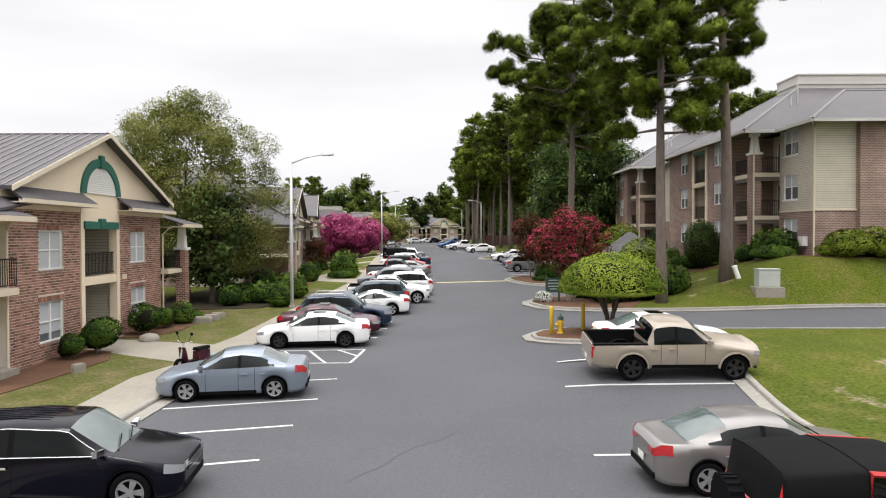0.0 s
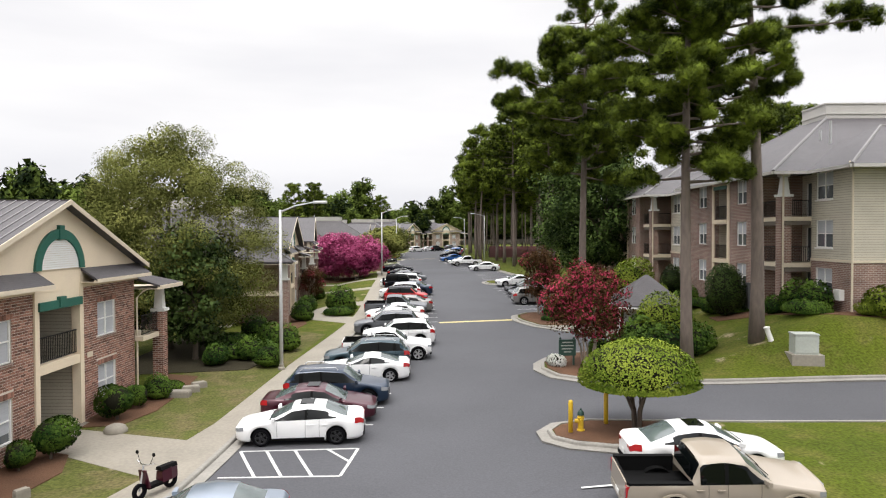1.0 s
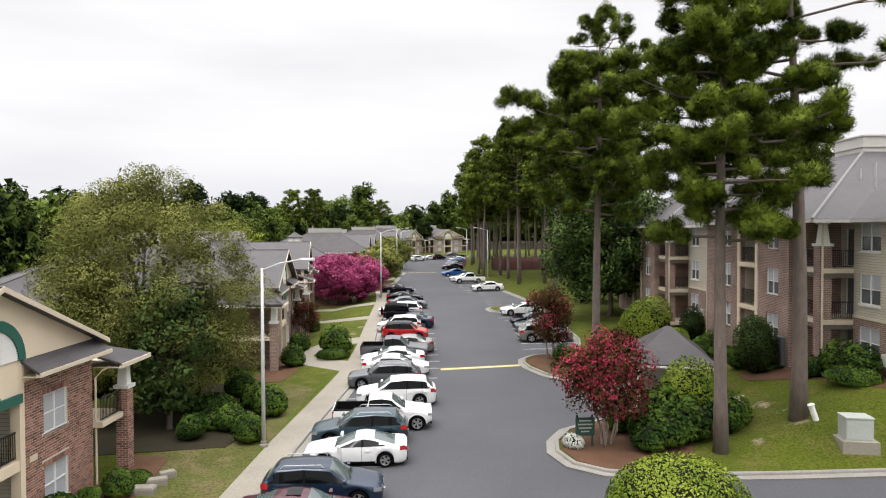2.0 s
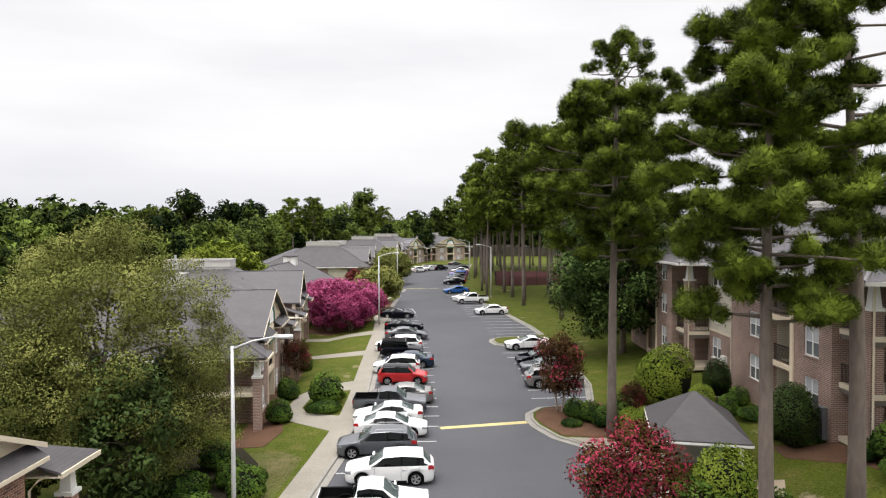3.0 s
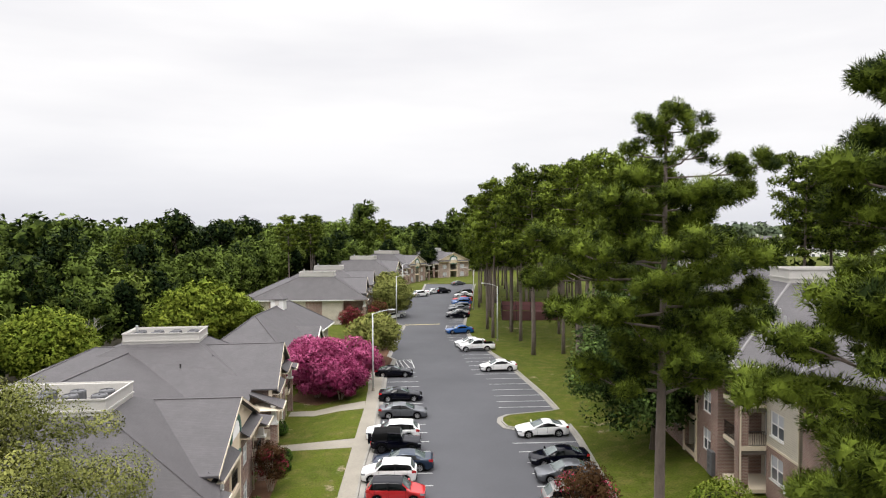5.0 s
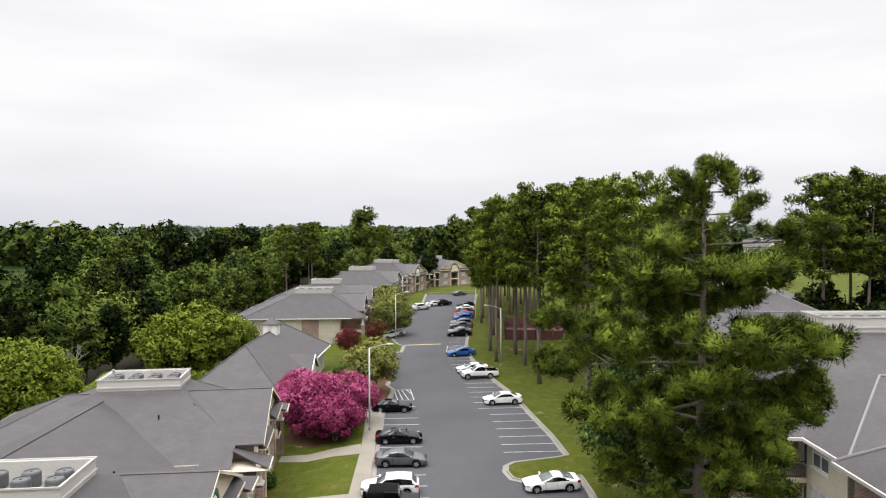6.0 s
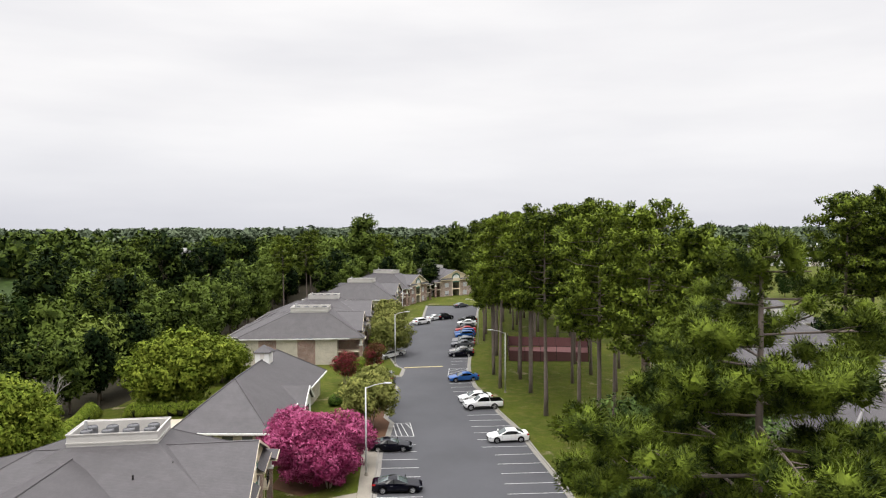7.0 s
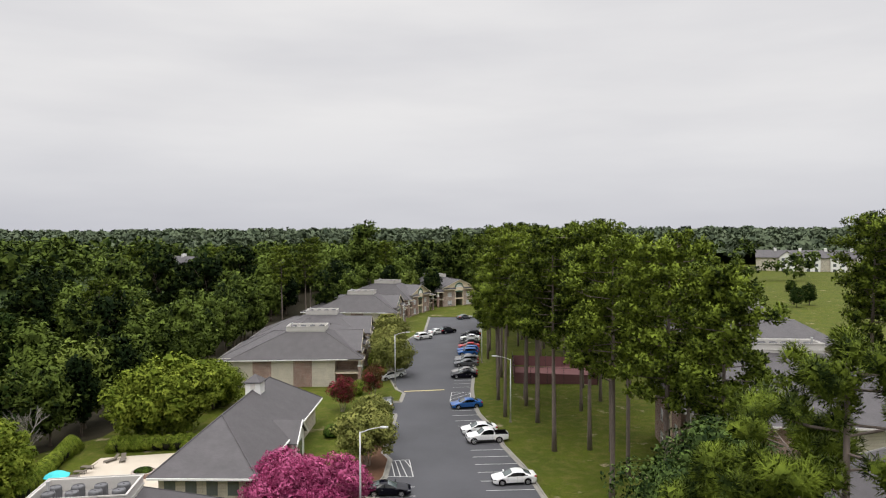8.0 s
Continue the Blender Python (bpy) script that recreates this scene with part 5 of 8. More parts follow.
# cab: where windscreen, roof, rear glass and deck begin, from the nose back
SHAPES = {
    "sedan": dict(L=4.75, W=1.82, H=1.45, belt=0.93, hood=0.92, deck=1.03, nose=0.68, R=0.33, ax=(1.42, -1.36), cab=(1.15, 0.3, -0.95, -1.75), top_w=0.66),
    "short_sedan": dict(L=4.4, W=1.82, H=1.46, belt=0.94, hood=0.93, deck=1.04, nose=0.68, R=0.33, ax=(1.3, -1.27), cab=(1.05, 0.26, -0.92, -1.62), top_w=0.66),
    "coupe": dict(L=4.7, W=1.88, H=1.38, belt=0.93, hood=0.9, deck=1.02, nose=0.64, R=0.34, ax=(1.42, -1.36), cab=(0.95, 0.05, -0.85, -1.8), top_w=0.62),
    "suv": dict(L=4.75, W=1.87, H=1.68, belt=1.06, hood=1.05, deck=1.12, nose=0.84, R=0.37, ax=(1.45, -1.4), cab=(1.12, 0.35, -1.8, -2.2), top_w=0.72),
    "hatch": dict(L=4.15, W=1.8, H=1.62, belt=1.02, hood=1.0, deck=1.08, nose=0.8, R=0.33, ax=(1.28, -1.27), cab=(1.05, 0.5, -1.65, -1.95), top_w=0.74),
    "pickup": dict(L=5.25, W=1.9, H=1.8, belt=1.17, hood=1.17, deck=1.17, nose=1.06, R=0.41, ax=(1.84, -1.38), cab=(1.2, 0.5, -0.72, -0.9), top_w=0.72),
    "jeep": dict(L=4.2, W=1.85, H=1.85, belt=1.14, hood=1.14, deck=1.16, nose=1.06, R=0.41, ax=(1.35, -1.2), cab=(0.6, 0.42, -1.9, -2.05), top_w=0.85),
}


def vehicle(shape, colour, label, rim=RIM, roof_paint=None, rack=False, sunroof=False):
    """A vehicle whose skin is one smooth grid of cross-sections, cut into body, glass, roof and lamps."""
    d = SHAPES[shape]
    L, W, H, belt, hood, deck, R = d["L"], d["W"] / 2, d["H"], d["belt"], d["hood"], d["deck"], d["R"]
    a0, b0, c0, d0 = d["cab"]
    mid = (b0 + c0) / 2 + 0.08
    body_paint = PAINT[colour]
    names = {"suv": "suv", "hatch": "hatchback", "pickup": "pickup_truck", "jeep": "off_road_car", "coupe": "coupe_car", "sedan": "sedan_car", "short_sedan": "sedan_car"}
    th = thing(names[shape], label, "truck" if shape == "pickup" else "car", "parked vehicles")
    boxy = shape in ("pickup", "jeep")
    fx, rx = L / 2, -L / 2
    # the top line from nose to tail, softened
    line = [(fx, d["nose"]), (fx - 0.05, d["nose"] + 0.06), (fx - 0.22, hood - 0.09), (fx - 0.65, hood - 0.03), (a0, hood + 0.02), ((a0 + b0) / 2, hood + (H - hood) * 0.54), (b0, H - 0.05), ((b0 + c0) / 2, H), (c0, H - 0.045)]
    line += [((c0 + d0) / 2, deck + (H - deck) * 0.52), (d0, deck + 0.01), (rx + 0.12, deck - 0.0), (rx + 0.03, deck - 0.05), (rx, deck - 0.18)] if not boxy else [(d0, deck), (rx, deck)]
    gx = np.arange(rx - 0.3, fx + 0.301, 0.02)
    gz = np.interp(gx, [p[0] for p in line[::-1]], [p[1] for p in line[::-1]])
    soft = {"jeep": 1, "pickup": 2}.get(shape, 4)
    pad = np.pad(gz, soft, mode="edge")
    gz = np.convolve(pad, np.ones(2 * soft + 1) / (2 * soft + 1), "valid")
    top_z = lambda x: float(np.interp(x, gx, gz))
    ends = [0.0, 0.015, 0.04, 0.08, 0.14, 0.22, 0.32, 0.44]
    xs = {round(v, 3) for e in ends for v in (fx - e, rx + e)} | {round(float(v), 3) for v in np.arange(rx + 0.55, fx - 0.5, 0.13)}
    xs |= {round(ax + R * 1.17 * k, 3) for ax in d["ax"] for k in (-1.02, -0.98, -0.9, -0.72, -0.5, -0.25, 0, 0.25, 0.5, 0.72, 0.9, 0.98, 1.02)}
    xs |= {round(v, 3) for v in (a0, b0, c0, d0, mid - 0.05, mid + 0.05)}
    xs = sorted(xs)
    keep = [xs[0]]
    for x in xs[1:]:
        if x - keep[-1] > 0.012:
            keep.append(x)
    xs = keep

    def ring(x, grow=0.0):
        e = min(fx - x, x - rx)
        rr = 0.3 if boxy else 0.62
        k = min(1.0, max(0.0, e / rr))
        w = W * ((0.9 if boxy else 0.7) + (0.1 if boxy else 0.3) * math.sqrt(1 - (1 - k) ** 2)) + grow
        zs = (0.42 if boxy else 0.2) + 0.1 * (1 - min(1, e / 0.4)) ** 2
        for ax in d["ax"]:
            dx = abs(x - ax)
            if dx < R * 1.17:
                zs = max(zs, R + math.sqrt(max(0.0, (R * 1.17) ** 2 - dx**2)))
        zt = top_z(x) + grow
        shoulder = float(np.interp(x, (rx, d0, a0, fx), (deck - 0.04, deck - 0.02, belt, hood - 0.24)))
        zb = min(shoulder, zt - 0.03)
        zs = min(zs, zb - 0.06)
        g = min(1.0, max(0.0, (zt - zb - 0.06) / (H - belt - 0.06)))
        tw = W * (d["top_w"] + 0.1)
        hgt = zb - zs
        pts = [(w * 0.8, zs), (w * 0.95, zs), (w * 0.975, zs + hgt * 0.14), (w, zs + hgt * 0.45), (w * 0.992, zs + hgt * 0.74), (w * 0.955, zb)]
        hood_pts = [(w * 0.93, zb + 0.008), (w * 0.88, zb + 0.015), (w * 0.78, zb + (zt - zb) * 0.6), (w * 0.42, zt - 0.006), (0.0, zt)]
        sh = zt - 0.09
        roof_pts = [((w * 0.945 + tw) / 2 + 0.02, (zb + sh) / 2), (tw, sh), (tw * 0.93, zt - 0.035), (tw * 0.5, zt - 0.004), (0.0, zt + 0.008)]
        q = g ** 0.75
        pts += [(p[0] + (r[0] - p[0]) * q, p[1] + (r[1] - p[1]) * g) for p, r in zip(hood_pts, roof_pts)]
        return [(x, -y, z) for y, z in pts] + [(x, y, z) for y, z in pts[-2::-1]]

    rings = [ring(x) for x in xs]
    last = len(rings[0]) - 1
    cells = {}
    for i in range(len(xs) - 1):
        xm = (xs[i] + xs[i + 1]) / 2
        for j in range(last):
            band = min(j, last - 1 - j)
            kind = "body"
            if band >= 5:
                zspan = rings[i][7][2] - rings[i][5][2] + rings[i + 1][7][2] - rings[i + 1][5][2]
                if shape == "pickup" and xm < d0:
                    continue
                if band in (5, 6):
                    end = c0 - (0.55 if band == 5 else 0.22) * (c0 - d0) if not boxy else c0 - 0.02
                    if end < xm < a0 - 0.04 and zspan > 0.05:
                        kind = "glass"
                        if abs(xm - mid) < 0.055 or (shape in ("suv", "hatch") and abs(xm - (c0 + 0.25)) < 0.08):
                            kind = "pillar"
                        if shape == "jeep":
                            kind = "soft" if xm < mid else "glass"
                elif band == 7:
                    kind = "roof" if c0 < xm < b0 else "body"
                    if shape == "jeep" and d0 < xm < b0:
                        kind = "soft"
                else:
                    kind = "windscreen" if b0 - 0.02 < xm < a0 else "roof" if c0 < xm <= b0 - 0.02 else "rear" if d0 < xm <= c0 else "body"
                    if shape == "jeep" and kind in ("roof", "rear"):
                        kind = "soft"
            cells.setdefault(kind, []).append((i, j))

    def patch(pairs, grow=None):
        """The chosen cells of the skin as a mesh, lifted off it a little where grow is given."""
        b, seen = Build(), {}
        src = rings if grow is None else [ring(x, grow) for x in xs]
        for i, j in pairs:
            f = []
            for p in ((i, j), (i, j + 1), (i + 1, j + 1), (i + 1, j)):
                if p not in seen:
                    seen[p] = len(b.v)
                    b.v.append(src[p[0]][p[1]])
                f.append(seen[p])
            b.f.append(tuple(f[::-1]))
        return b

    rp = PAINT[roof_paint] if roof_paint in PAINT else (roof_paint or body_paint)
    shell = patch(cells["body"])
    for r, way in ((rings[0], 1), (rings[-1], -1)):
        n = len(shell.v)
        use = r if shape != "pickup" or way < 0 else r[:6] + r[-6:]
        shell.v += use
        shell.f.append(tuple(n + k for k in range(len(use)))[::way])
    part("body", shell, body_paint, th, smooth=True)
    for left in (True, False):
        mine = lambda kind: [c for c in cells.get(kind, ()) if (c[1] < last / 2) == left]
        for front in (True, False):
            pane = [c for c in mine("glass") if (xs[c[0]] > mid - 0.01) == front]
            if pane:
                part("side_window", patch(pane), CAR_GLASS, th, "dark tinted side window", smooth=True)
        if mine("pillar"):
            part("pillar", patch(mine("pillar"), 0.003), BLACK_TRIM, th, smooth=True)
    part("windscreen", patch(cells["windscreen"]), WINDSCREEN, th, smooth=True)
    if "rear" in cells:
        part("rear_window", patch(cells["rear"]), WINDSCREEN if not boxy else CAR_GLASS, th, smooth=True)
    top = part("roof", patch(cells["roof" if shape != "jeep" else "soft"]), rp, th, "" if shape != "jeep" else "black fabric soft top", smooth=True)
    if shape == "pickup":
        # the open bed behind the cab
        bw = W * 0.83
        back = Build()
        n = [x for x in xs if x <= d0 + 0.02][-1]
        r = ring(n)
        back.v += r[5:17]
        back.f.append(tuple(range(12)))
        part("cab_back", back, body_paint, th)
        part("back_glass", Build().box(d0 - 0.035, d0 - 0.01, -W * 0.62, W * 0.62, 1.24, 1.62), CAR_GLASS, th)
        bd = part("bed", Build().box(rx + 0.1, d0, bw - 0.03, bw, 0.75, deck - 0.03).box(rx + 0.1, d0, -bw, -bw + 0.03, 0.75, deck - 0.03).box(rx + 0.1, d0, -bw + 0.03, bw - 0.03, 0.7, 0.75).box(rx + 0.02, rx + 0.1, -bw, bw, 0.5, deck - 0.02), BLACK_TRIM, th, "black-lined open bed")
        part("tailgate", Build().box(rx - 0.02, rx + 0.02, -W * 0.78, W * 0.78, 0.62, deck - 0.01), body_paint, bd)
        for s in (-1, 1):
            part("bed_rail_cap", Build().box(rx + 0.04, d0, *sorted((s * (bw - 0.04), s * (bw + 0.1))), deck - 0.045, deck + 0.02), BLACK_TRIM, bd)
    # plain underbody box, black so that it darkens the gap below the car
    part("underbody", Build().box(rx + 0.3, fx - 0.3, -W * 0.8, W * 0.8, 0.19 if not boxy else 0.36, 0.55 if not boxy else 0.72), BLACK_TRIM, th)
    for j in (1, last - 2):
        part("sill_trim", patch([(i, j) for i in range(len(xs) - 1) if d["ax"][1] + R * 1.25 < xs[i] < d["ax"][0] - R * 1.4], 0.006), BLACK_TRIM, th)
    if colour == "black" and shape == "suv":
        for s in (-1, 1):
            j5, j7 = (5, 7) if s < 0 else (last - 5, last - 7)
            run = [ring(x, 0.008) for x in np.arange(c0 + 0.05, a0 - 0.05, 0.15)]
            part("window_trim", Build().tube([q[j5] for q in run], 0.009, 5).tube([q[j7] for q in run], 0.009, 5), CHROME, th, "thin chrome window trim")
    if shape == "jeep":
        for s in (-1, 1):
            k = lambda x, j: ring(x, 0.015)[j if s < 0 else last - j]
            part("door_frame", Build().tube([k(mid, 5), k(mid, 7), k(b0 - 0.04, 7), k(a0 - 0.05, 5)], 0.05, 6), body_paint, th, "red door frame")
        for x in (c0 + 0.02, mid - 0.02):
            part("top_seam", Build().tube([ring(x, 0.006)[j] for j in range(6, last - 5)], 0.012, 5), BLACK_TRIM, top)
    if sunroof:
        part("sunroof", Build().box(mid - 0.25, b0 - 0.28, -W * 0.4, W * 0.4, H - 0.01, H + 0.014), CAR_GLASS, top)
    if rack:
        for s in (-1, 1):
            y = s * W * (d["top_w"] + 0.02)
            part("roof_rail", Build().tube([(b0 - 0.25, y, H - 0.06), (b0 - 0.35, y, H + 0.05), (c0 + 0.35, y, H + 0.04), (c0 + 0.22, y, H - 0.06)], 0.02, 6), METAL if colour != "black" else BLACK_TRIM, top)
    if shape == "suv" and colour == "black":
        for k in range(-3, 4):
            part("roof_rib", Build().tube([(c0 + 0.3, k * 0.13, H - 0.016), (mid - 0.1, k * 0.13, H + 0.004), (b0 - 0.5, k * 0.13, H - 0.002)], 0.012, 5), body_paint, top)
    # wheels
    for ax in d["ax"]:
        for s in (-1, 1):
            y = s * (W - 0.12)
            tr = Build()
            prof = [(R * 0.64, -0.1), (R * 0.93, -0.11), (R, -0.07), (R, 0.07), (R * 0.93, 0.11), (R * 0.64, 0.1)]
            rows2 = []
            for k in range(24):
                w = 2 * math.pi * k / 24
                rows2.append([(ax + r * math.cos(w), y + o, R + r * math.sin(w)) for r, o in prof])
            rows2.append(rows2[0])
            tr.loft(rows2, False)
            wh = part("wheel", tr, TYRE, th, smooth=True)
            rb = Build()
            yo = y + s * 0.075
            for k in range(5):
                for tilt in (-0.16, 0.16):
                    w = 2 * math.pi * k / 5 + tilt
                    cx, cz = math.cos(w), math.sin(w)
                    q = 0.075 * R
                    rb.loft([[(ax + cx * r - cz * h, yo + s * o, R + cz * r + cx * h) for h, o in ((-q, 0), (q, 0), (q, 0.02), (-q, 0.02))] for r in (0.06, R * 0.64)])
            rb.tube([(ax, yo - s * 0.02, R), (ax, yo + s * 0.03, R)], R * 0.18, 10)
            rim_ring = []
            for k in range(25):
                w = 2 * math.pi * k / 24
                rim_ring.append([(ax + r * math.cos(w), yo + s * o, R + r * math.sin(w)) for r, o in ((R * 0.61, -0.03), (R * 0.69, -0.03), (R * 0.69, 0.03), (R * 0.61, 0.02))])
            rb.loft(rim_ring, False)
            part("rim", rb, rim, wh)
            part("brake_disc", Build().tube([(ax, y - s * 0.03, R), (ax, y + s * 0.02, R)], R * 0.6, 16), BLACK_TRIM, wh)
            part("arch_liner", Build().loft([[(ax + r * math.cos(q), s * o, R + r * math.sin(q)) for r, o in ((R * 1.16, W * 0.62), (R * 1.2, W * 0.62), (R * 1.2, W * 0.985), (R * 1.16, W * 0.985))] for q in [math.pi * k / 12 for k in range(13)]]), BLACK_TRIM, th)
            if boxy:
                fl = []
                for k in range(13):
                    w = math.pi * k / 12
                    fl.append([(ax + r * math.cos(w), s * (W * 0.97 + o), R + r * math.sin(w) * 0.99) for r, o in ((R * 1.16, -0.03), (R * 1.3, -0.03), (R * 1.28, 0.05), (R * 1.16, 0.06))])
                part("wheel_flare", Build().loft(fl), BLACK_TRIM if shape == "jeep" else body_paint, th)
    # lamps, bumpers, mirrors, handles
    n = len(xs) - 1
    lamp_front = [i for i in range(n) if xs[i] >= fx - (0.4 if not boxy else 0.25)]
    lamp_rear = [i for i in range(n) if xs[i + 1] <= rx + (0.34 if not boxy else 0.12)]
    zl = d["nose"] - 0.06
    for s in (-1, 1):
        js = (4,) if s < 0 else (last - 5,)
        part("headlight", patch([(i, j) for i in lamp_front for j in js], 0.012), HEAD, th, smooth=True)
        part("headlight_lens", Build().loft([[(fx - 0.02, s * W * k, zl - 0.07), (fx + 0.014, s * W * k, zl - 0.07), (fx + 0.014, s * W * k, zl + 0.05), (fx - 0.02, s * W * k, zl + 0.05)] for k in (0.5, 0.68)]), HEAD, th)
        if boxy:
            part("taillight", Build().box(rx - 0.025, rx + 0.08, *sorted((s * W * 0.8, s * W * 0.93)), deck - 0.42, deck - 0.08), TAIL, th)
        else:
            part("taillight", patch([(i, j) for i in lamp_rear for j in js], 0.012), TAIL, th, smooth=True)
            zq = deck - 0.19
            part("taillight_lens", Build().loft([[(rx + 0.03, s * W * k, zq - h), (rx - 0.012, s * W * k, zq - h), (rx - 0.012, s * W * k, zq + 0.04), (rx + 0.03, s * W * k, zq + 0.04)] for k, h in ((0.4, 0.03), (0.69, 0.1))]), TAIL, th)
        mr = Build().loft([[(a0 - 0.2 + q, s * (W * 0.93), belt + 0.02), (a0 - 0.2 + q * 0.6, s * (W + 0.2), belt + 0.04), (a0 - 0.2 + q * 0.6, s * (W + 0.2), belt + 0.16), (a0 - 0.2 + q, s * (W * 0.93), belt + 0.13)] for q in (-0.06, 0.08)])
        part("mirror", mr, CHROME if colour == "black" and shape == "suv" else body_paint, th)
        for hx in (mid - 0.02, c0 + 0.12) if shape != "coupe" else (mid - 0.1,):
            part("door_handle", Build().box(hx - 0.22, hx - 0.02, *sorted((s * W * 0.985, s * (W + 0.03))), belt - 0.17, belt - 0.13), CHROME if colour in ("black", "maroon", "navy") else body_paint, th)
        for hx in (a0 - 0.32, mid + 0.03, c0 + 0.22):
            if shape == "coupe" and hx == c0 + 0.22:
                continue
            j = range(2, 6)
            part("door_seam", Build().tube([ring(hx, 0.001)[k if s < 0 else last - k] for k in j], 0.006, 4), BLACK_TRIM, th)
    gr = Build().box(fx - 0.06, fx + 0.012, -W * 0.5, W * 0.5, zl - 0.16, zl + 0.02).box(fx - 0.08, fx + 0.01, -W * 0.7, W * 0.7, 0.32, 0.44)
    grille = part("grille", gr, BLACK_TRIM, th)
    for k in range(3):
        part("grille_bar", Build().box(fx + 0.012, fx + 0.024, -W * 0.49, W * 0.49, zl - 0.15 + k * 0.06, zl - 0.13 + k * 0.06), CHROME, grille)
    part("rear_bumper", Build().box(rx - 0.03, rx + 0.1, -W * 0.76, W * 0.76, 0.3 if not boxy else 0.42, 0.42 if not boxy else 0.58), BLACK_TRIM if shape != "pickup" else body_paint, th)
    part("number_plate", Build().box(rx - 0.04, rx - 0.03, -0.16, 0.16, 0.5, 0.64), WHITE, th)
    hz = top_z(a0) + 0.025
    for y in (-0.5, 0.1):
        part("wiper", Build().tube([(a0 + 0.02, y, hz), (a0 - 0.12, y + 0.5, hz + 0.1)], 0.012, 5), BLACK_TRIM, th)
    if shape == "jeep":
        sp = part("spare_wheel", Build().tube([(rx - 0.28, 0.1, 1.0), (rx - 0.04, 0.1, 1.0)], 0.4, 20), TYRE, th)
        lug = Build()
        for k in range(18):
            w = 2 * math.pi * k / 18
            lug.box(rx - 0.27, rx - 0.06, 0.1 + 0.39 * math.cos(w) - 0.04, 0.1 + 0.39 * math.cos(w) + 0.04, 1.0 + 0.39 * math.sin(w) - 0.035, 1.0 + 0.39 * math.sin(w) + 0.035)
        part("tyre_tread", lug, TYRE, sp)
    return th


MADE_CARS = {}


def park(shape, colour, x, y, nose, label, **extra):
    """Parks a vehicle; nose is its compass turn, 0 towards +x."""
    if len(label.split()) < 5:
        label += " parked in a marked stall"
    key = (shape, colour, label, *sorted((k, str(v)) for k, v in extra.items()))
    r = 1.4
    c, s = math.cos(radians(nose)), math.sin(radians(nose))
    zf, zr = level(x + r * c, y + r * s), level(x - r * c, y - r * s)
    zl, zq = level(x - s * 0.8, y + c * 0.8), level(x + s * 0.8, y - c * 0.8)
    m = pose(x, y, (zf + zr) / 2 + 0.008, math.degrees(math.atan2(zl - zq, 1.6)), -math.degrees(math.atan2(zf - zr, 2 * r)), 0)
    m = Matrix.Translation(m.translation) @ Matrix.Rotation(radians(nose), 4, "Z") @ pose(0, 0, 0, math.degrees(math.atan2(zl - zq, 1.6)), -math.degrees(math.atan2(zf - zr, 2 * r)), 0)
    if key in MADE_CARS:
        return copy_thing(MADE_CARS[key], m)
    th = vehicle(shape, colour, label, **extra)
    th.matrix_world = m
    MADE_CARS[key] = th
    return th


# the row along the sidewalk
park("suv", "black", -6.75, 11.3, 5, "glossy black suv with chrome mirrors")
park("short_sedan", "bluegrey", -5.9, 19.35, 187, "blue-grey metallic sedan")
park("sedan", "white", -5.05, 28.1, 185, "white sedan with dark wheels", rim=RIM_DARK, sunroof=True)
park("sedan", "maroon", -4.85, 30.85, 3, "dark maroon sedan", sunroof=True)
park("suv", "navy", -4.5, 33.4, 3, "dark blue suv with roof rails", rack=True)
park("coupe", "white", -3.75, 37.9, 183, "white coupe")
park("suv", "teal", -3.9, 40.6, 183, "dark teal suv", rack=True)
park("pickup", "white", -3.0, 43.2, 3, "white pickup truck")
park("suv", "white", -2.6, 47.8, 183, "white compact suv")
park("suv", "grey", -3.7, 51.9, 182, "dark grey suv with roof rails", rack=True)
park("sedan", "white", -3.2, 55.6, 1, "white sedan")
park("sedan", "white", -3.6, 58.2, 182, "white sedan")
park("pickup", "grey", -3.7, 60.8, 1, "dark grey pickup truck")
park("sedan", "silver", -3.0, 63.3, 181, "silver sedan")
park("hatch", "red", -3.3, 69.0, 0, "bright red boxy hatchback with a black roof", roof_paint="black")
park("hatch", "white", -4.1, 72.6, 180, "white compact hatchback")
park("sedan", "navy", -3.2, 75.0, 180, "dark blue sedan")
park("jeep", "black", -4.1, 79.0, 2, "black off-road car with big tyres", roof_paint=BLACK_TRIM, rim=RIM_DARK)
park("suv", "white", -4.6, 81.9, 182, "white compact suv")
park("sedan", "grey", -4.2, 88.4, 2, "dark grey sedan")
park("coupe", "black", -4.9, 94.9, 4, "black coupe")
park("coupe", "black", -6.6, 106.4, 4, "black coupe")
park("sedan", "black", -11.9, 138.3, 95, "black sedan")
park("suv", "grey", -9.9, 139.2, 95, "dark grey suv with roof rails", rack=True)
park("sedan", "white", -10.9, 160.5, 5, "white sedan")
# the stalls beside the lawn
park("sedan", "black", 86.5, 243, 10, "black sedan")
park("sedan", "silver", 92, 240, 8, "silver sedan")
park("jeep", "red", 7.2, 8.4, 0, "red off-road car with a black soft top and spare wheel", roof_paint=BLACK_TRIM, rim=RIM_DARK)
park("sedan", "silver", 7.0, 12.1, 2, "silver sedan with red tail lamps")
park("pickup", "tan", 7.85, 20.5, 0, "sand-coloured crew cab pickup truck with black wheels", rim=RIM_DARK)
park("sedan", "white", 8.5, 23.3, 0, "white sedan with a sunroof", sunroof=True)
park("suv", "silver", 9.3, 67.9, 3, "silver suv", rack=True)
park("sedan", "grey", 9.4, 72.8, 184, "dark grey sedan")
park("sedan", "black", 9.3, 76.0, 186, "black sedan")
park("coupe", "white", 8.8, 83.0, 187, "white coupe")
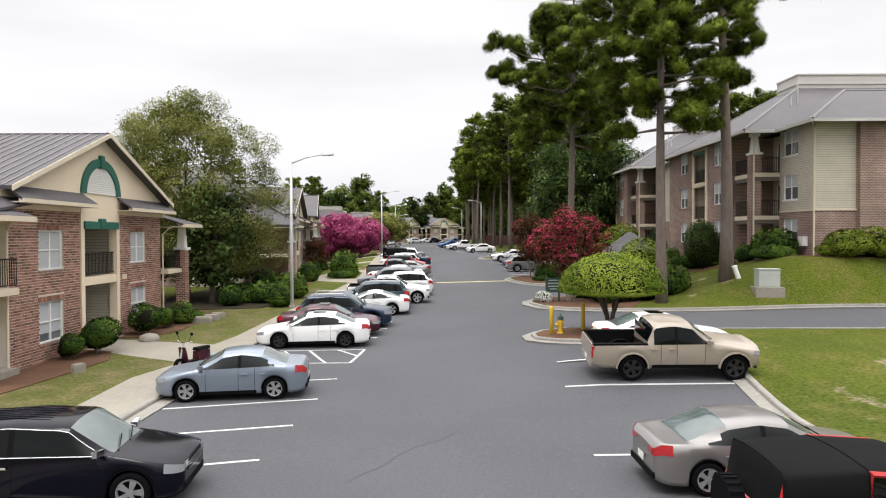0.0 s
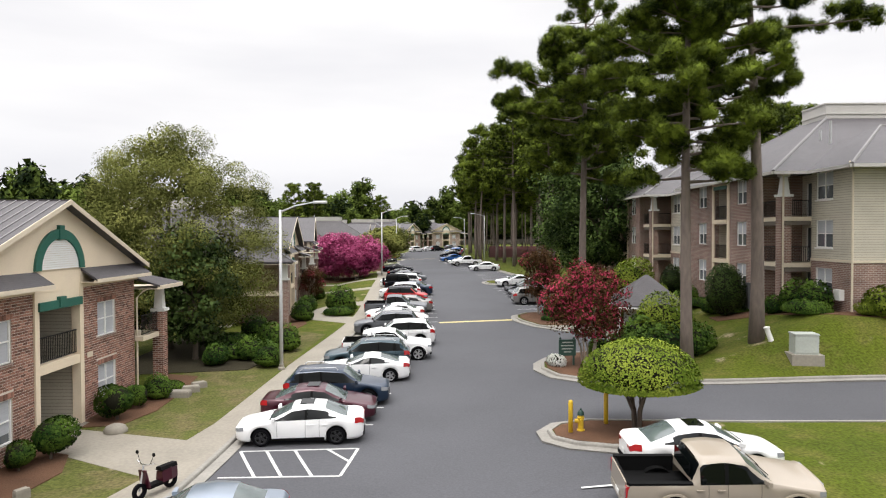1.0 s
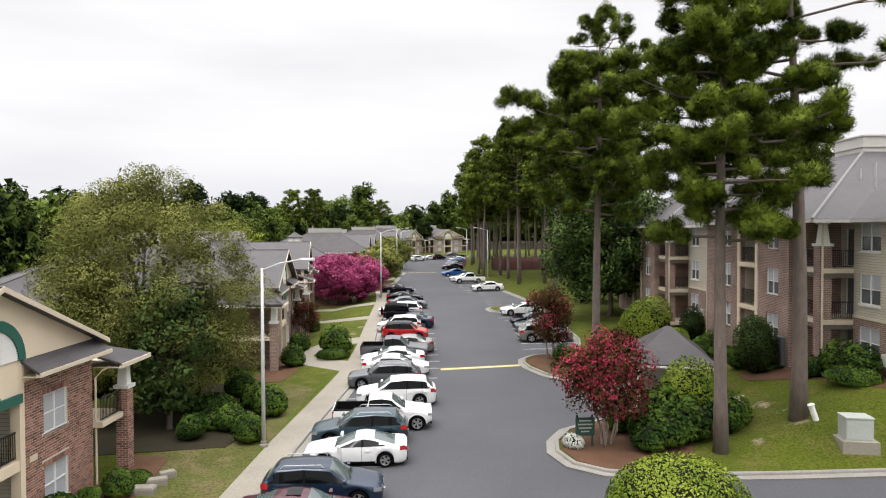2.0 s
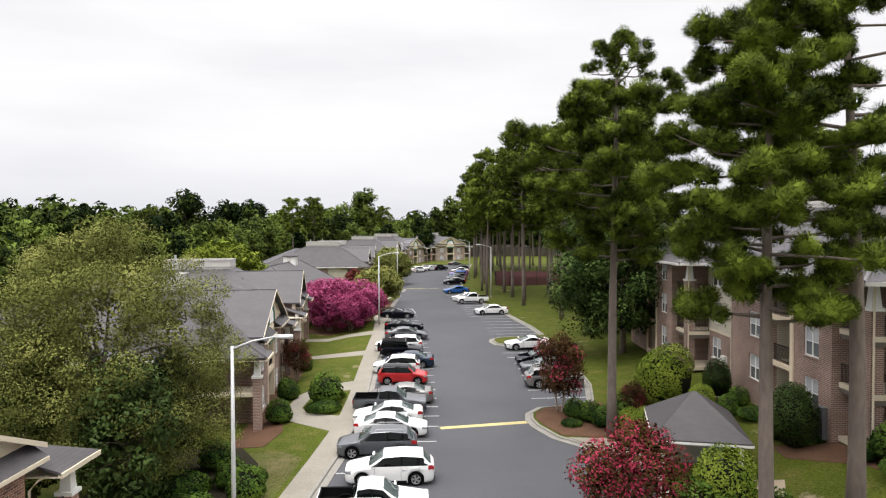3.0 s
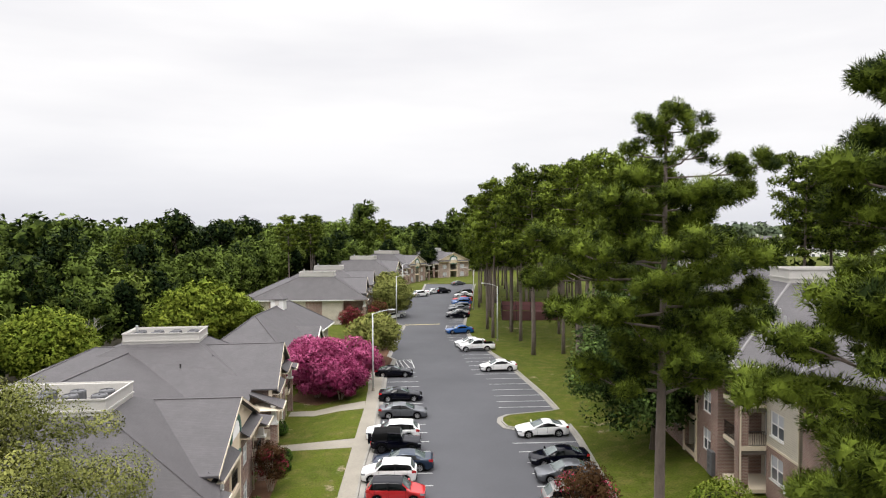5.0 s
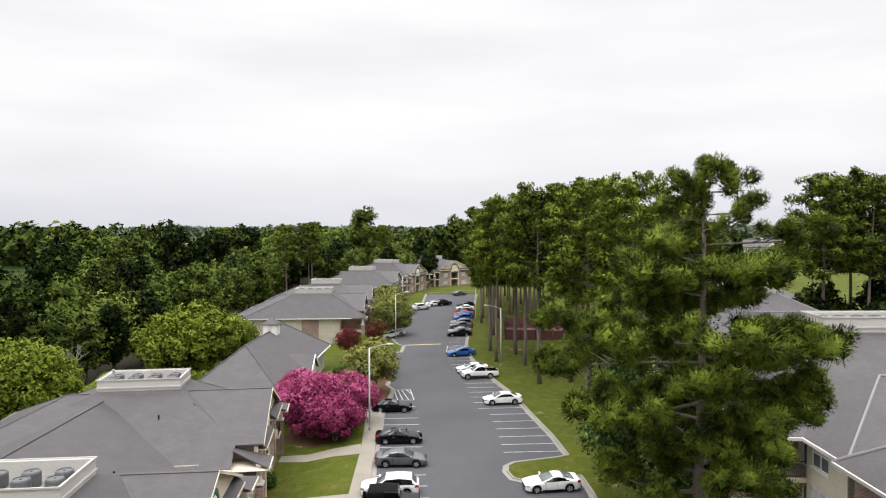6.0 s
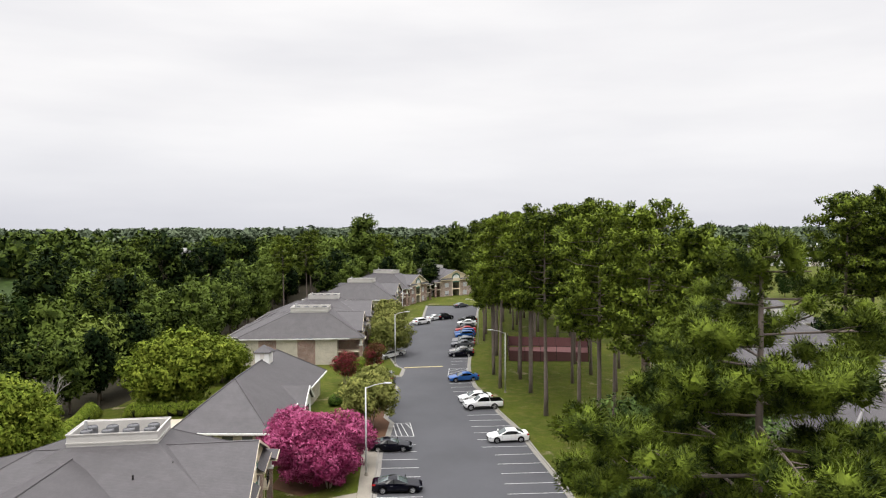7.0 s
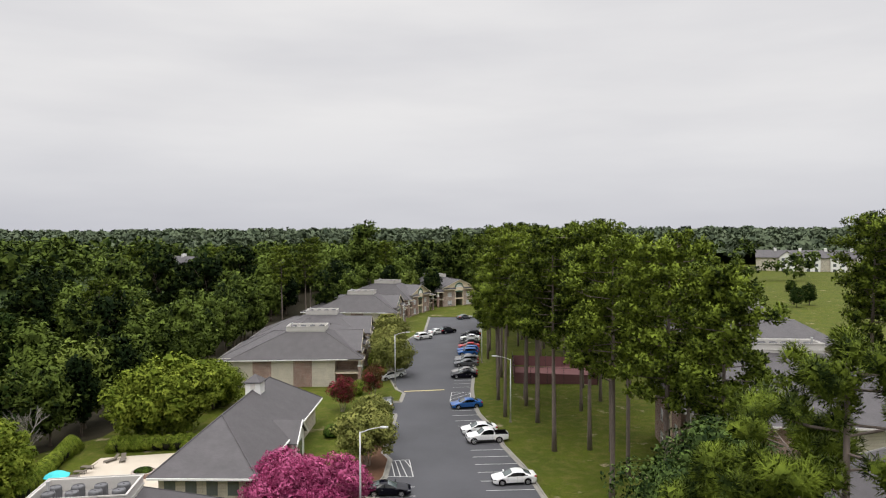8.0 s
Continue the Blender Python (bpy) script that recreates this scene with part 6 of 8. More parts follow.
park("sedan", "white", 6.6, 109.7, 188, "white sedan")
park("pickup", "white", 4.3, 123.4, 190, "white pickup truck")
park("sedan", "white", 3.4, 127.0, 190, "white sedan")
park("sedan", "blue", 1.9, 139.4, 192, "bright blue sedan")
for y, shape, colour, label in ((159.3, "sedan", "black", "black sedan"), (161.9, "sedan", "silver", "silver sedan"), (169.4, "sedan", "grey", "dark grey sedan"), (172.0, "suv", "grey", "dark grey suv with roof rails"), (174.6, "sedan", "silver", "silver sedan"), (180.6, "hatch", "blue", "blue hatchback"), (183.2, "suv", "blue", "blue suv"), (188.4, "sedan", "red", "red sedan"), (192.4, "sedan", "black", "black sedan"), (199.5, "sedan", "white", "white sedan"), (204, "suv", "black", "black suv")):
    park(shape, colour, 1.7 + (y - 159) * 0.045, y, 184, label)
for x, y, shape, colour, label in ((-7.6, 201, "suv", "white", "white suv"), (-4.6, 208.5, "sedan", "white", "white sedan"), (-2.0, 210, "suv", "black", "black suv"), (2.4, 236, "sedan", "grey", "dark grey sedan")):
    park(shape, colour, x, y, 40, label)


# ---- plants ----
def leaf_arrays(centres, radii, counts, size, rng, aspect=0.55, shell=0.45, up=0.35, radial=0.7, long_radial=False, top_bias=0.25, corners=4):
    """Leaf blades strewn over clumps: arrays of corners and quads."""
    idx = np.repeat(np.arange(len(centres)), counts)
    n = len(idx)
    d = rng.normal(size=(n, 3))
    d[:, 2] += top_bias * np.abs(d[:, 2])
    d /= np.linalg.norm(d, axis=1)[:, None]
    rad = shell + (1 - shell) * rng.random(n) ** 0.6
    p = centres[idx] + d * radii[idx] * rad[:, None]
    nrm = d * radial + rng.normal(size=(n, 3)) * 0.45 + np.array([0, 0, up])
    nrm /= np.linalg.norm(nrm, axis=1)[:, None]
    ref = rng.normal(size=(n, 3)) if not long_radial else d + np.array([0, 0, 0.35]) + rng.normal(size=(n, 3)) * 0.35
    if long_radial:
        a = ref / np.linalg.norm(ref, axis=1)[:, None]
        b = np.cross(a, rng.normal(size=(n, 3)))
        b /= np.linalg.norm(b, axis=1)[:, None]
        nrm = np.cross(a, b)
    else:
        a = np.cross(nrm, ref)
        a /= np.linalg.norm(a, axis=1)[:, None]
        b = np.cross(nrm, a)
    s = (size * (0.65 + 0.7 * rng.random(n)))[:, None]
    out = p - centres.mean(0)
    out /= np.linalg.norm(out, axis=1)[:, None] + 1e-6
    lit = d * 0.8 + out * 0.3 + nrm * 0.3 + np.array([0, 0, 0.45])
    if corners == 3:
        blade = np.stack([p - a * s * 0.5 + b * s * aspect * 0.6, p - a * s * 0.5 - b * s * aspect * 0.6, p + a * s * 0.6], 1)
    else:
        fold = nrm * s * 0.12
        blade = np.stack([p - a * s * 0.5, p + b * s * aspect * 0.5 + fold, p + a * s * 0.5, p - b * s * aspect * 0.5 + fold], 1)
    return outward(blade, lit)


def outward(blade, lit):
    """Turns each blade to face the way of its clump's rounded surface, and carries that way along as six columns."""
    lit = lit / (np.linalg.norm(lit, axis=1)[:, None] + 1e-9)
    k = blade.shape[1]
    face = np.cross(blade[:, 1] - blade[:, 0], blade[:, k - 1] - blade[:, 0])
    back = (face * lit).sum(1) < 0
    blade[back] = blade[back][:, ::-1]
    return np.concatenate([blade, np.repeat(lit[:, None], k, 1)], 2).reshape(-1, 6)


def quads_mesh(name, corners, material, sides=4):
    return array_mesh(name, corners[:, :3], np.arange(len(corners)).reshape(-1, sides), material, corners[:, 3:])


def crown_clumps(rng, n, centre, radii, clump, inner=0.45, squash=0.8, low=-0.95):
    """Clump centres that fill an uneven ellipsoid."""
    out, rr = [], []
    lobes = rng.normal(size=(7, 3))
    lobes /= np.linalg.norm(lobes, axis=1)[:, None]
    amp = rng.uniform(-0.22, 0.2, 7)
    while len(out) < n:
        d = rng.normal(size=3)
        d /= np.linalg.norm(d)
        if d[2] < low:
            continue
        bulge = 1 + float((amp * np.maximum(0, lobes @ d) ** 2).sum())
        k = inner + (1 - inner) * rng.random() ** 0.5
        out.append(np.array(centre) + d * np.array(radii) * k * bulge)
        s = clump * rng.uniform(0.7, 1.25)
        rr.append((s, s, s * squash))
    return np.array(out), np.array(rr)


def limbs(b, base, fork, targets, r0, rng):
    """A trunk that tapers, with limbs that bend out to some of the clumps."""
    base, fork = Vector(base), Vector(fork)
    lean = Vector((rng.uniform(-0.15, 0.15), rng.uniform(-0.15, 0.15), 0))
    b.tube([base, base.lerp(fork, 0.12), base.lerp(fork, 0.5) + lean, fork], [r0 * 1.5, r0, r0 * 0.85, r0 * 0.6], 10)
    for q in targets:
        q = Vector(q)
        start = base.lerp(fork, rng.uniform(0.6, 1.0))
        mid = start.lerp(q, 0.5) + Vector((0, 0, rng.uniform(0.0, 0.12) * (q - start).length))
        b.tube([start, mid, q], [r0 * 0.38, r0 * 0.22, r0 * 0.06], 6)


def broadleaf(name, label, height, radii, low, clumps, per, leaf, material, seed, bark=BARK, trunk_r=0.25, category="tree", group="", clump=1.2, stems=1, droop=0.0, extra=None, sides=4):
    """A tree with a trunk, limbs and an uneven crown of leaf clumps; built at the origin."""
    rng = np.random.default_rng(seed)
    rnd = random.Random(seed)
    th = thing(name, label, category, group)
    cz = (height + low) / 2
    cs, rr = crown_clumps(rng, clumps, (0, 0, cz), (radii[0] - clump * 0.6, radii[1] - clump * 0.6, (height - low) / 2 - clump * 0.5), clump)
    if droop:
        cs[:, 2] -= droop * (np.hypot(cs[:, 0], cs[:, 1]) / radii[0]) ** 2
    for k in range(stems):
        b = Build()
        w = 2 * math.pi * k / stems + 0.4
        off = 0.0 if stems == 1 else 0.16
        fork = (off * 4 * math.cos(w), off * 4 * math.sin(w), low + (height - low) * (0.45 if stems == 1 else 0.2))
        pick = [cs[i] for i in rng.choice(len(cs), min(len(cs), 14 if stems == 1 else 5), replace=False)]
        limbs(b, (off * math.cos(w), off * math.sin(w), -0.3), fork, pick, trunk_r, rnd)
        part("trunk" if stems == 1 else "stem", b, bark, th, smooth=True)
    outer = leaf_arrays(cs, rr, np.full(len(cs), per), leaf, rng, corners=sides)
    inn = leaf_arrays(cs[::2] * np.array([0.62, 0.62, 1]) * 1.0, rr[::2], np.full(len(cs[::2]), max(8, per // 6)), leaf * 2.2, rng, corners=sides)
    part("crown", quads_mesh("crown", np.concatenate([outer, inn]), material, sides), None, th)
    if extra:
        m2, share, size2, name2 = extra
        top = cs[rng.random(len(cs)) < share]
        r2 = np.full((len(top), 3), clump * 0.95)
        part(name2, quads_mesh(name2, leaf_arrays(top, r2, np.full(len(top), per), size2, rng, shell=0.75, top_bias=0.6), m2), None, th)
    return th


def pine(label, height, first, reach, seed, per=60, trunk_r=0.28, clump=0.5, branches=60, width=0.07, lean=(0, 0), taper=0.3, open_share=0.1, tufts=9, spire=1.0):
    """A tall pine: bare trunk, upswept boughs, needles in bottle-brush tufts."""
    rng = np.random.default_rng(seed)
    rnd = random.Random(seed)
    th = thing("pine_tree", label, "tree", "pines beside the road")
    b = Build()
    pts, rads = [], []
    for k in range(9):
        s = k / 8
        pts.append((lean[0] * s * s + 0.12 * math.sin(3 * s + seed), lean[1] * s * s + 0.1 * math.cos(4 * s + seed), height * 0.985 * s - 0.3 * (1 - s)))
        rads.append(trunk_r * (1.25 if k == 0 else 1) * (1 - 0.82 * s**1.4))
    b.tube(pts, rads, 10)
    trunk = part("trunk", b, PINE_BARK, th, smooth=True)
    br = Build()
    cs, pads = [], []
    for k in range(branches):
        s = (k + rnd.random()) / branches
        z = first + (height - first) * s
        prof = (0.5 + 0.5 * math.sin(math.pi * (0.1 + 0.72 * s))) * (1 - taper * s**1.6)
        ln = reach * prof * rnd.uniform(0.62, 1.12)
        if s > spire:
            ln = rnd.uniform(0.6, 1.15) * (2.9 - 2.2 * (s - spire) / (1 - spire))
        elif rnd.random() < open_share:
            ln *= 0.4
        w = k * 2.4 + rnd.uniform(-0.5, 0.5)
        t = z / height
        ox, oy = lean[0] * t * t + 0.12 * math.sin(3 * t + seed), lean[1] * t * t + 0.1 * math.cos(4 * t + seed)
        rise = rnd.uniform(-0.05, 0.3) * ln
        p0 = Vector((ox, oy, z))
        p1 = p0 + Vector((math.cos(w) * ln * 0.55, math.sin(w) * ln * 0.55, rise * 0.2))
        p2 = p0 + Vector((math.cos(w) * ln, math.sin(w) * ln, rise))
        br.tube([p0, p1, p2], [trunk_r * 0.3 * (1.2 - s), trunk_r * 0.15, 0.02], 6)
        # side shoots, each with a pad of tufts at its end
        n = max(3, int(tufts * (0.35 + 0.65 * ln / reach))) if s <= spire else 2
        for j in range(n):
            f = 1.0 - 0.72 * (j / n) ** 1.15
            root = p0.lerp(p1, f / 0.55) if f < 0.55 else p1.lerp(p2, (f - 0.55) / 0.45)
            side = rnd.choice((-1, 1)) * rnd.uniform(0.08, 0.3) * ln * (1.3 - 0.75 * f) if j else 0.0
            end = root + Vector((-math.sin(w) * side, math.cos(w) * side, 0)) + Vector((math.cos(w), math.sin(w), 0)) * abs(side) * 0.45 + Vector((0, 0, rnd.uniform(-0.1, 0.8) * clump))
            if abs(side) > 0.25:
                br.tube([root, root.lerp(end, 0.5), end], [0.035, 0.025, 0.012], 4)
            for _ in range(3 if s <= spire else 2):
                pads.append(tuple(end))
                cs.append((end.x + rnd.gauss(0, 0.42) * clump, end.y + rnd.gauss(0, 0.42) * clump, end.z + rnd.uniform(-0.15, 0.45) * clump))
    for k in range(7):
        pads.append((lean[0], lean[1], height - 0.32 * k - 0.3))
        cs.append((lean[0] + rnd.uniform(-0.35, 0.35), lean[1] + rnd.uniform(-0.35, 0.35), height - 0.32 * k))
    part("bough", br, PINE_BARK, trunk)
    cs = np.array(cs)
    c = clump * rng.uniform(0.7, 1.2, len(cs)) * (1 - 0.18 * (cs[:, 2] > first + (height - first) * spire))
    idx = np.repeat(np.arange(len(cs)), per)
    d = rng.normal(size=(len(idx), 3))
    d[:, 2] = d[:, 2] * 0.8 + 0.3
    d /= np.linalg.norm(d, axis=1)[:, None]
    r = c[idx][:, None]
    pad = cs[idx] + d * r * 0.7 - np.array(pads)[idx]
    pad /= np.linalg.norm(pad, axis=1)[:, None]
    lit = d * 0.55 + pad * 0.7 + rng.normal(size=(len(idx), 3)) * 0.15 + np.array([0, 0, 0.25])
    lit /= np.linalg.norm(lit, axis=1)[:, None]
    way = rng.normal(size=(len(idx), 3))
    way -= (way * lit).sum(1)[:, None] * lit
    way = way / np.linalg.norm(way, axis=1)[:, None] * 0.6 + d * 0.85
    way /= np.linalg.norm(way, axis=1)[:, None]
    b = np.cross(lit, way)
    b *= width * 0.5 / np.linalg.norm(b, axis=1)[:, None]
    root = cs[idx] + d * r * rng.uniform(0.45, 0.8, len(idx))[:, None]
    tip = root + way * r * rng.uniform(0.22, 0.42, len(idx))[:, None]
    q = outward(np.stack([root - b, root + b, tip], 1), lit)
    # the packed older needles inside each tuft
    inner = np.repeat(np.arange(len(cs)), max(6, per // 14))
    e = rng.normal(size=(len(inner), 3))
    e /= np.linalg.norm(e, axis=1)[:, None]
    mid = cs[inner] + e * c[inner][:, None] * rng.uniform(0.3, 0.62, len(inner))[:, None]
    u = np.cross(e, rng.normal(size=(len(inner), 3)))
    u *= (c[inner] * 0.3)[:, None] / np.linalg.norm(u, axis=1)[:, None]
    v = np.cross(e, u)
    core = outward(np.stack([mid - u - v * 0.5, mid + u - v * 0.5, mid + v], 1), e)
    part("crown", quads_mesh("crown", np.concatenate([q, core]), L_PINE, 3), None, th)
    return th


def place(th, x, y, turn=0.0, scale=1.0, sink=0.0):
    th.matrix_world = pose(x, y, lawn(x, y) - sink, 0, 0, turn) @ Matrix.Diagonal((scale, scale, scale, 1))
    return th


def again(th, x, y, turn, scale=1.0, label=""):
    c = copy_thing(th, pose(x, y, lawn(x, y), 0, 0, turn))
    c.scale = (scale, scale, scale)
    return tagged(c, label)


# the large pines by the side road
place(pine("tall pine with a bare trunk and clumped needle boughs", 22.6, 9.5, 5.2, 3, 380, 0.3, 0.54, 52, 0.027, (0.3, 0), 0.58, 0.2, 8), 12.9, 37.2)
place(pine("tall pine with wide open boughs and gaps", 22.8, 11.6, 7.7, 8, 460, 0.36, 0.54, 25, 0.027, (-0.3, 0.4), 0.45, 0.36, 9), 17.0, 38.4, 40)
place(pine("tall straight pine with a layered open crown", 25.4, 11.2, 7.0, 12, 320, 0.3, 0.6, 48, 0.036, (0.2, 0), 0.3, 0.18, 11, 0.78), 11.1, 54.6, 70)
# the grove along the road
far_a = place(pine("slender pine with a bare trunk in the grove", 26.0, 12.5, 5.0, 21, 38, 0.27, 0.85, 40, 0.25, (0, 0), 0.3, 0.1, 5), 12.2, 119.6)
far_b = place(pine("slender pine with a high crown in the grove", 27.0, 14.0, 4.8, 22, 38, 0.25, 0.85, 38, 0.25, (0.8, 0.5), 0.25, 0.1, 5), 16.6, 119.8)
far_c = place(pine("leaning slender pine with a thin crown", 24.5, 11.0, 5.0, 23, 38, 0.24, 0.85, 38, 0.25, (-1.0, 0.6), 0.4, 0.1, 5), 19.1, 118.7)
again(far_a, 18.6, 95.5, 200, 0.98)
again(far_c, 21.5, 90.5, 110, 0.95)
for x, y, k in ((54, 126, 1.05), (57.5, 121, 0.98), (60, 130, 1.08), (63, 124, 1.0)):
    again(far_a if k > 1 else far_b, x, y, x * 31, k)
grove = random.Random(11)
spots = [(6.8, 143.2), (7.4, 134.2), (10.8, 140), (11.6, 131.3), (13.1, 126), (11.2, 144.2), (12.4, 139.5), (7.5, 184.8), (8.7, 168.6), (10.9, 184.7), (21.2, 150), (7.2, 152), (8.4, 159.5), (6.6, 176), (22.5, 102.5), (15.6, 103), (19.0, 110.5), (24, 131), (18.5, 136.5)]
while len(spots) < 50:
    x, y = grove.uniform(8, 33), grove.uniform(128, 232)
    if 9 < x < 28 and 150 < y < 170:
        continue
    if all((x - a) ** 2 + (y - c) ** 2 > 22 for a, c in spots):
        spots.append((x, y))
for i, (x, y) in enumerate(spots):
    again((far_a, far_b, far_c)[i % 3], x, y, grove.uniform(0, 360), grove.uniform(0.84, 1.0))

# broad trees
place(broadleaf("willow_oak_tree", "large willow oak with fine drooping olive foliage", 14.9, (7.2, 6.6), 1.0, 240, 620, 0.11, L_OAK, 5, trunk_r=0.32, clump=1.1, droop=2.4), -17.2, 45.6, 0)
holly = place(broadleaf("holly_tree", "dark dense evergreen below the oak", 8.2, (2.7, 2.7), 0.1, 70, 110, 0.24, L_HOLLY, 17, trunk_r=0.16, clump=0.95), -14.3, 42.4)
again(holly, -15.4, 49.6, 120, 0.9)
again(holly, -19.5, 43.5, 200, 1.0)
place(broadleaf("magnolia_tree", "dense dark green evergreen tree with foliage to the ground", 15.8, (7.5, 7.3), 0.3, 220, 150, 0.3, L_DARK, 6, trunk_r=0.3, clump=1.4), 17.4, 77.6)
place(broadleaf("magnolia_tree", "dark evergreen tree behind the kerb", 10.5, (4.6, 4.6), 0.3, 110, 100, 0.34, L_DARK, 16, trunk_r=0.26, clump=1.2), 18.5, 89.0)
lime = place(broadleaf("maple_tree", "broad rounded light green tree", 11.0, (8.0, 7.6), 0.5, 190, 100, 0.46, L_LIGHT, 7, trunk_r=0.3, clump=1.5, sides=3), -38.0, 127)
again(lime, -49.0, 103.0, 120, 0.9)
again(lime, -37, 141, 220, 0.7)
# crape myrtles
pink = place(broadleaf("crape_myrtle", "crape myrtle covered in deep pink blossom", 6.5, (4.5, 4.2), 0.5, 90, 130, 0.25, L_PINK, 9, PALE_BARK, 0.08, "tree", "crape myrtles", 0.95, 5, sides=3), -14.6, 98.3)
again(pink, -11.6, 101.4, 140, 0.88)
again(pink, -16.5, 103.5, 230, 0.9)
again(pink, -11.6, 96.2, 60, 0.72)
red = place(broadleaf("crape_myrtle", "crape myrtle with crimson blossom and bronze-green leaves", 5.4, (2.4, 2.4), 1.0, 60, 120, 0.15, L_RUST, 10, PALE_BARK, 0.06, "tree", "crape myrtles", 0.7, 5, extra=(L_RED, 0.55, 0.14, "blossom")), 8.0, 38.3)
rust = place(broadleaf("crape_myrtle", "crape myrtle turning bronze with few crimson blooms", 6.0, (2.1, 2.1), 0.9, 54, 120, 0.16, L_RUST, 13, PALE_BARK, 0.06, "tree", "crape myrtles", 0.75, 4, extra=(L_RED, 0.2, 0.15, "blossom")), 8.6, 60.4)
again(rust, -12.9, 71.5, 100, 0.66)
again(red, -16.8, 139.5, 30, 1.0)
again(rust, -13.0, 146.5, 200, 1.0)
again(rust, -12.4, 166, 250, 1.1)
again(rust, 13.2, 57.5, 20, 0.5)
green = place(broadleaf("crape_myrtle", "rounded green crape myrtle past its bloom", 6.8, (3.9, 3.7), 1.0, 80, 110, 0.28, L_OAK, 14, PALE_BARK, 0.08, "tree", "crape myrtles", 1.0, 5, sides=3), -9.7, 114.4)
again(green, -10.6, 124.5, 70, 0.85)
again(green, -11.6, 160.5, 170, 1.15)
again(green, -13.5, 176, 260, 1.2)
again(green, -15, 192, 30, 1.2)


def shrub(label, r, h, material, seed, leaf=0.12, count=1500, dome=0.35, kind="shrub", group="clipped shrubs", lumps=0.08, stem=0.0):
    """A clipped shrub: leaves set close over a rounded form, a near-black twig core that paints its inner shade."""
    rng = np.random.default_rng(seed)
    th = thing(kind, label, kind.replace("_", " "), group)
    d = rng.normal(size=(count, 3))
    d /= np.linalg.norm(d, axis=1)[:, None]
    lob = rng.normal(size=(9, 3))
    lob /= np.linalg.norm(lob, axis=1)[:, None]
    amp = rng.uniform(-1, 1, 9) * lumps * 2
    bulge = 1 + (np.maximum(0, d @ lob.T) ** 3 * amp).sum(1)
    k = bulge * (1 - 0.2 * rng.random(count) ** 1.3)
    base = stem
    hz = (h - base)
    p = np.stack([d[:, 0] * r * k, d[:, 1] * r * k, np.where(d[:, 2] > 0, base + hz * dome + d[:, 2] * hz * (1 - dome) * k, base + hz * dome + d[:, 2] * hz * dome * k)], 1)
    nrm = d * 0.8 + rng.normal(size=(count, 3)) * 0.45 + np.array([0, 0, 0.2])
    nrm /= np.linalg.norm(nrm, axis=1)[:, None]
    a = np.cross(nrm, rng.normal(size=(count, 3)))
    a /= np.linalg.norm(a, axis=1)[:, None]
    b = np.cross(nrm, a)
    s = (leaf * (0.7 + 0.6 * rng.random(count)))[:, None]
    quad = outward(np.stack([p - a * s * 0.6, p + b * s * 0.4, p + a * s * 0.6, p - b * s * 0.4], 1), d + nrm * 0.35)
    part("foliage", quads_mesh("foliage", quad, material), None, th)
    # solid core, its dark colour stands for the shade between the leaves
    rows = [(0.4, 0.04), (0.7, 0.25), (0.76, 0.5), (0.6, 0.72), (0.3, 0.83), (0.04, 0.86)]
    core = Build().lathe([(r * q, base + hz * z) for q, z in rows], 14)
    part("twig_core", core, SHADE_TWIG, th, smooth=True)
    if stem:
        t = Build()
        for k in range(4 if stem > 0.8 else 1):
            w = k * 1.57 + 0.3
            o = 0.0 if stem <= 0.8 else 1.0
            t.tube([(0.1 * o * math.cos(w), 0.1 * o * math.sin(w), -0.2), (0.16 * o * math.cos(w), 0.16 * o * math.sin(w), stem * 0.45), (0.75 * o * math.cos(w), 0.75 * o * math.sin(w), stem + 0.35)], [0.09, 0.07, 0.05], 7)
            if o:
                t.tube([(0.16 * math.cos(w), 0.16 * math.sin(w), stem * 0.45), (0.5 * math.cos(w + 0.8), 0.5 * math.sin(w + 0.8), stem + 0.3)], [0.05, 0.035], 6)
        part("trunk", t, BARK, th, smooth=True)
    return th


place(shrub("clipped umbrella-shaped yellow-green tree on several stems", 2.3, 3.35, L_TOPIARY, 31, 0.075, 19000, 0.14, "topiary_tree", "", 0.05, 1.55), 7.55, 27.0)
ball = place(shrub("round clipped dark green boxwood", 0.85, 1.35, L_HEDGE, 32, 0.115, 1700), -9.5, 40.4)
loose = place(shrub("loose rounded green shrub by the brick wall", 0.85, 1.75, L_HEDGE, 33, 0.13, 2200, 0.45, lumps=0.3, stem=0.35), -13.3, 25.5, 0, 0.85)
low = place(shrub("low spreading clipped green hedge", 1.3, 0.75, L_HEDGE, 34, 0.11, 2600, 0.3), -8.5, 60.6)
gold = place(shrub("tall mounded yellow-green shrub on pine straw", 1.75, 3.5, L_TOPIARY, 35, 0.11, 6500, 0.5), 12.8, 40.8)
oval = place(shrub("tall dark egg-shaped evergreen", 1.5, 4.3, L_HOLLY, 36, 0.13, 5200, 0.42), 19.2, 47.8, 0, 0.85)
place(shrub("dark ball-clipped evergreen on a short stem", 1.45, 4.4, L_HOLLY, 37, 0.13, 4200, 0.42, stem=0.75), 18.9, 57.7, 0, 0.7)
wild = place(shrub("large loose yellow-green shrub on the lawn", 2.7, 4.6, L_TOPIARY, 38, 0.17, 9000, 0.4, lumps=0.25), 16.3, 60.5, 0, 0.85)
silver = place(shrub("pale green spreading shrub on mulch", 1.35, 1.25, L_LIGHT, 39, 0.13, 2600, 0.35, lumps=0.2), 24.2, 38.3)
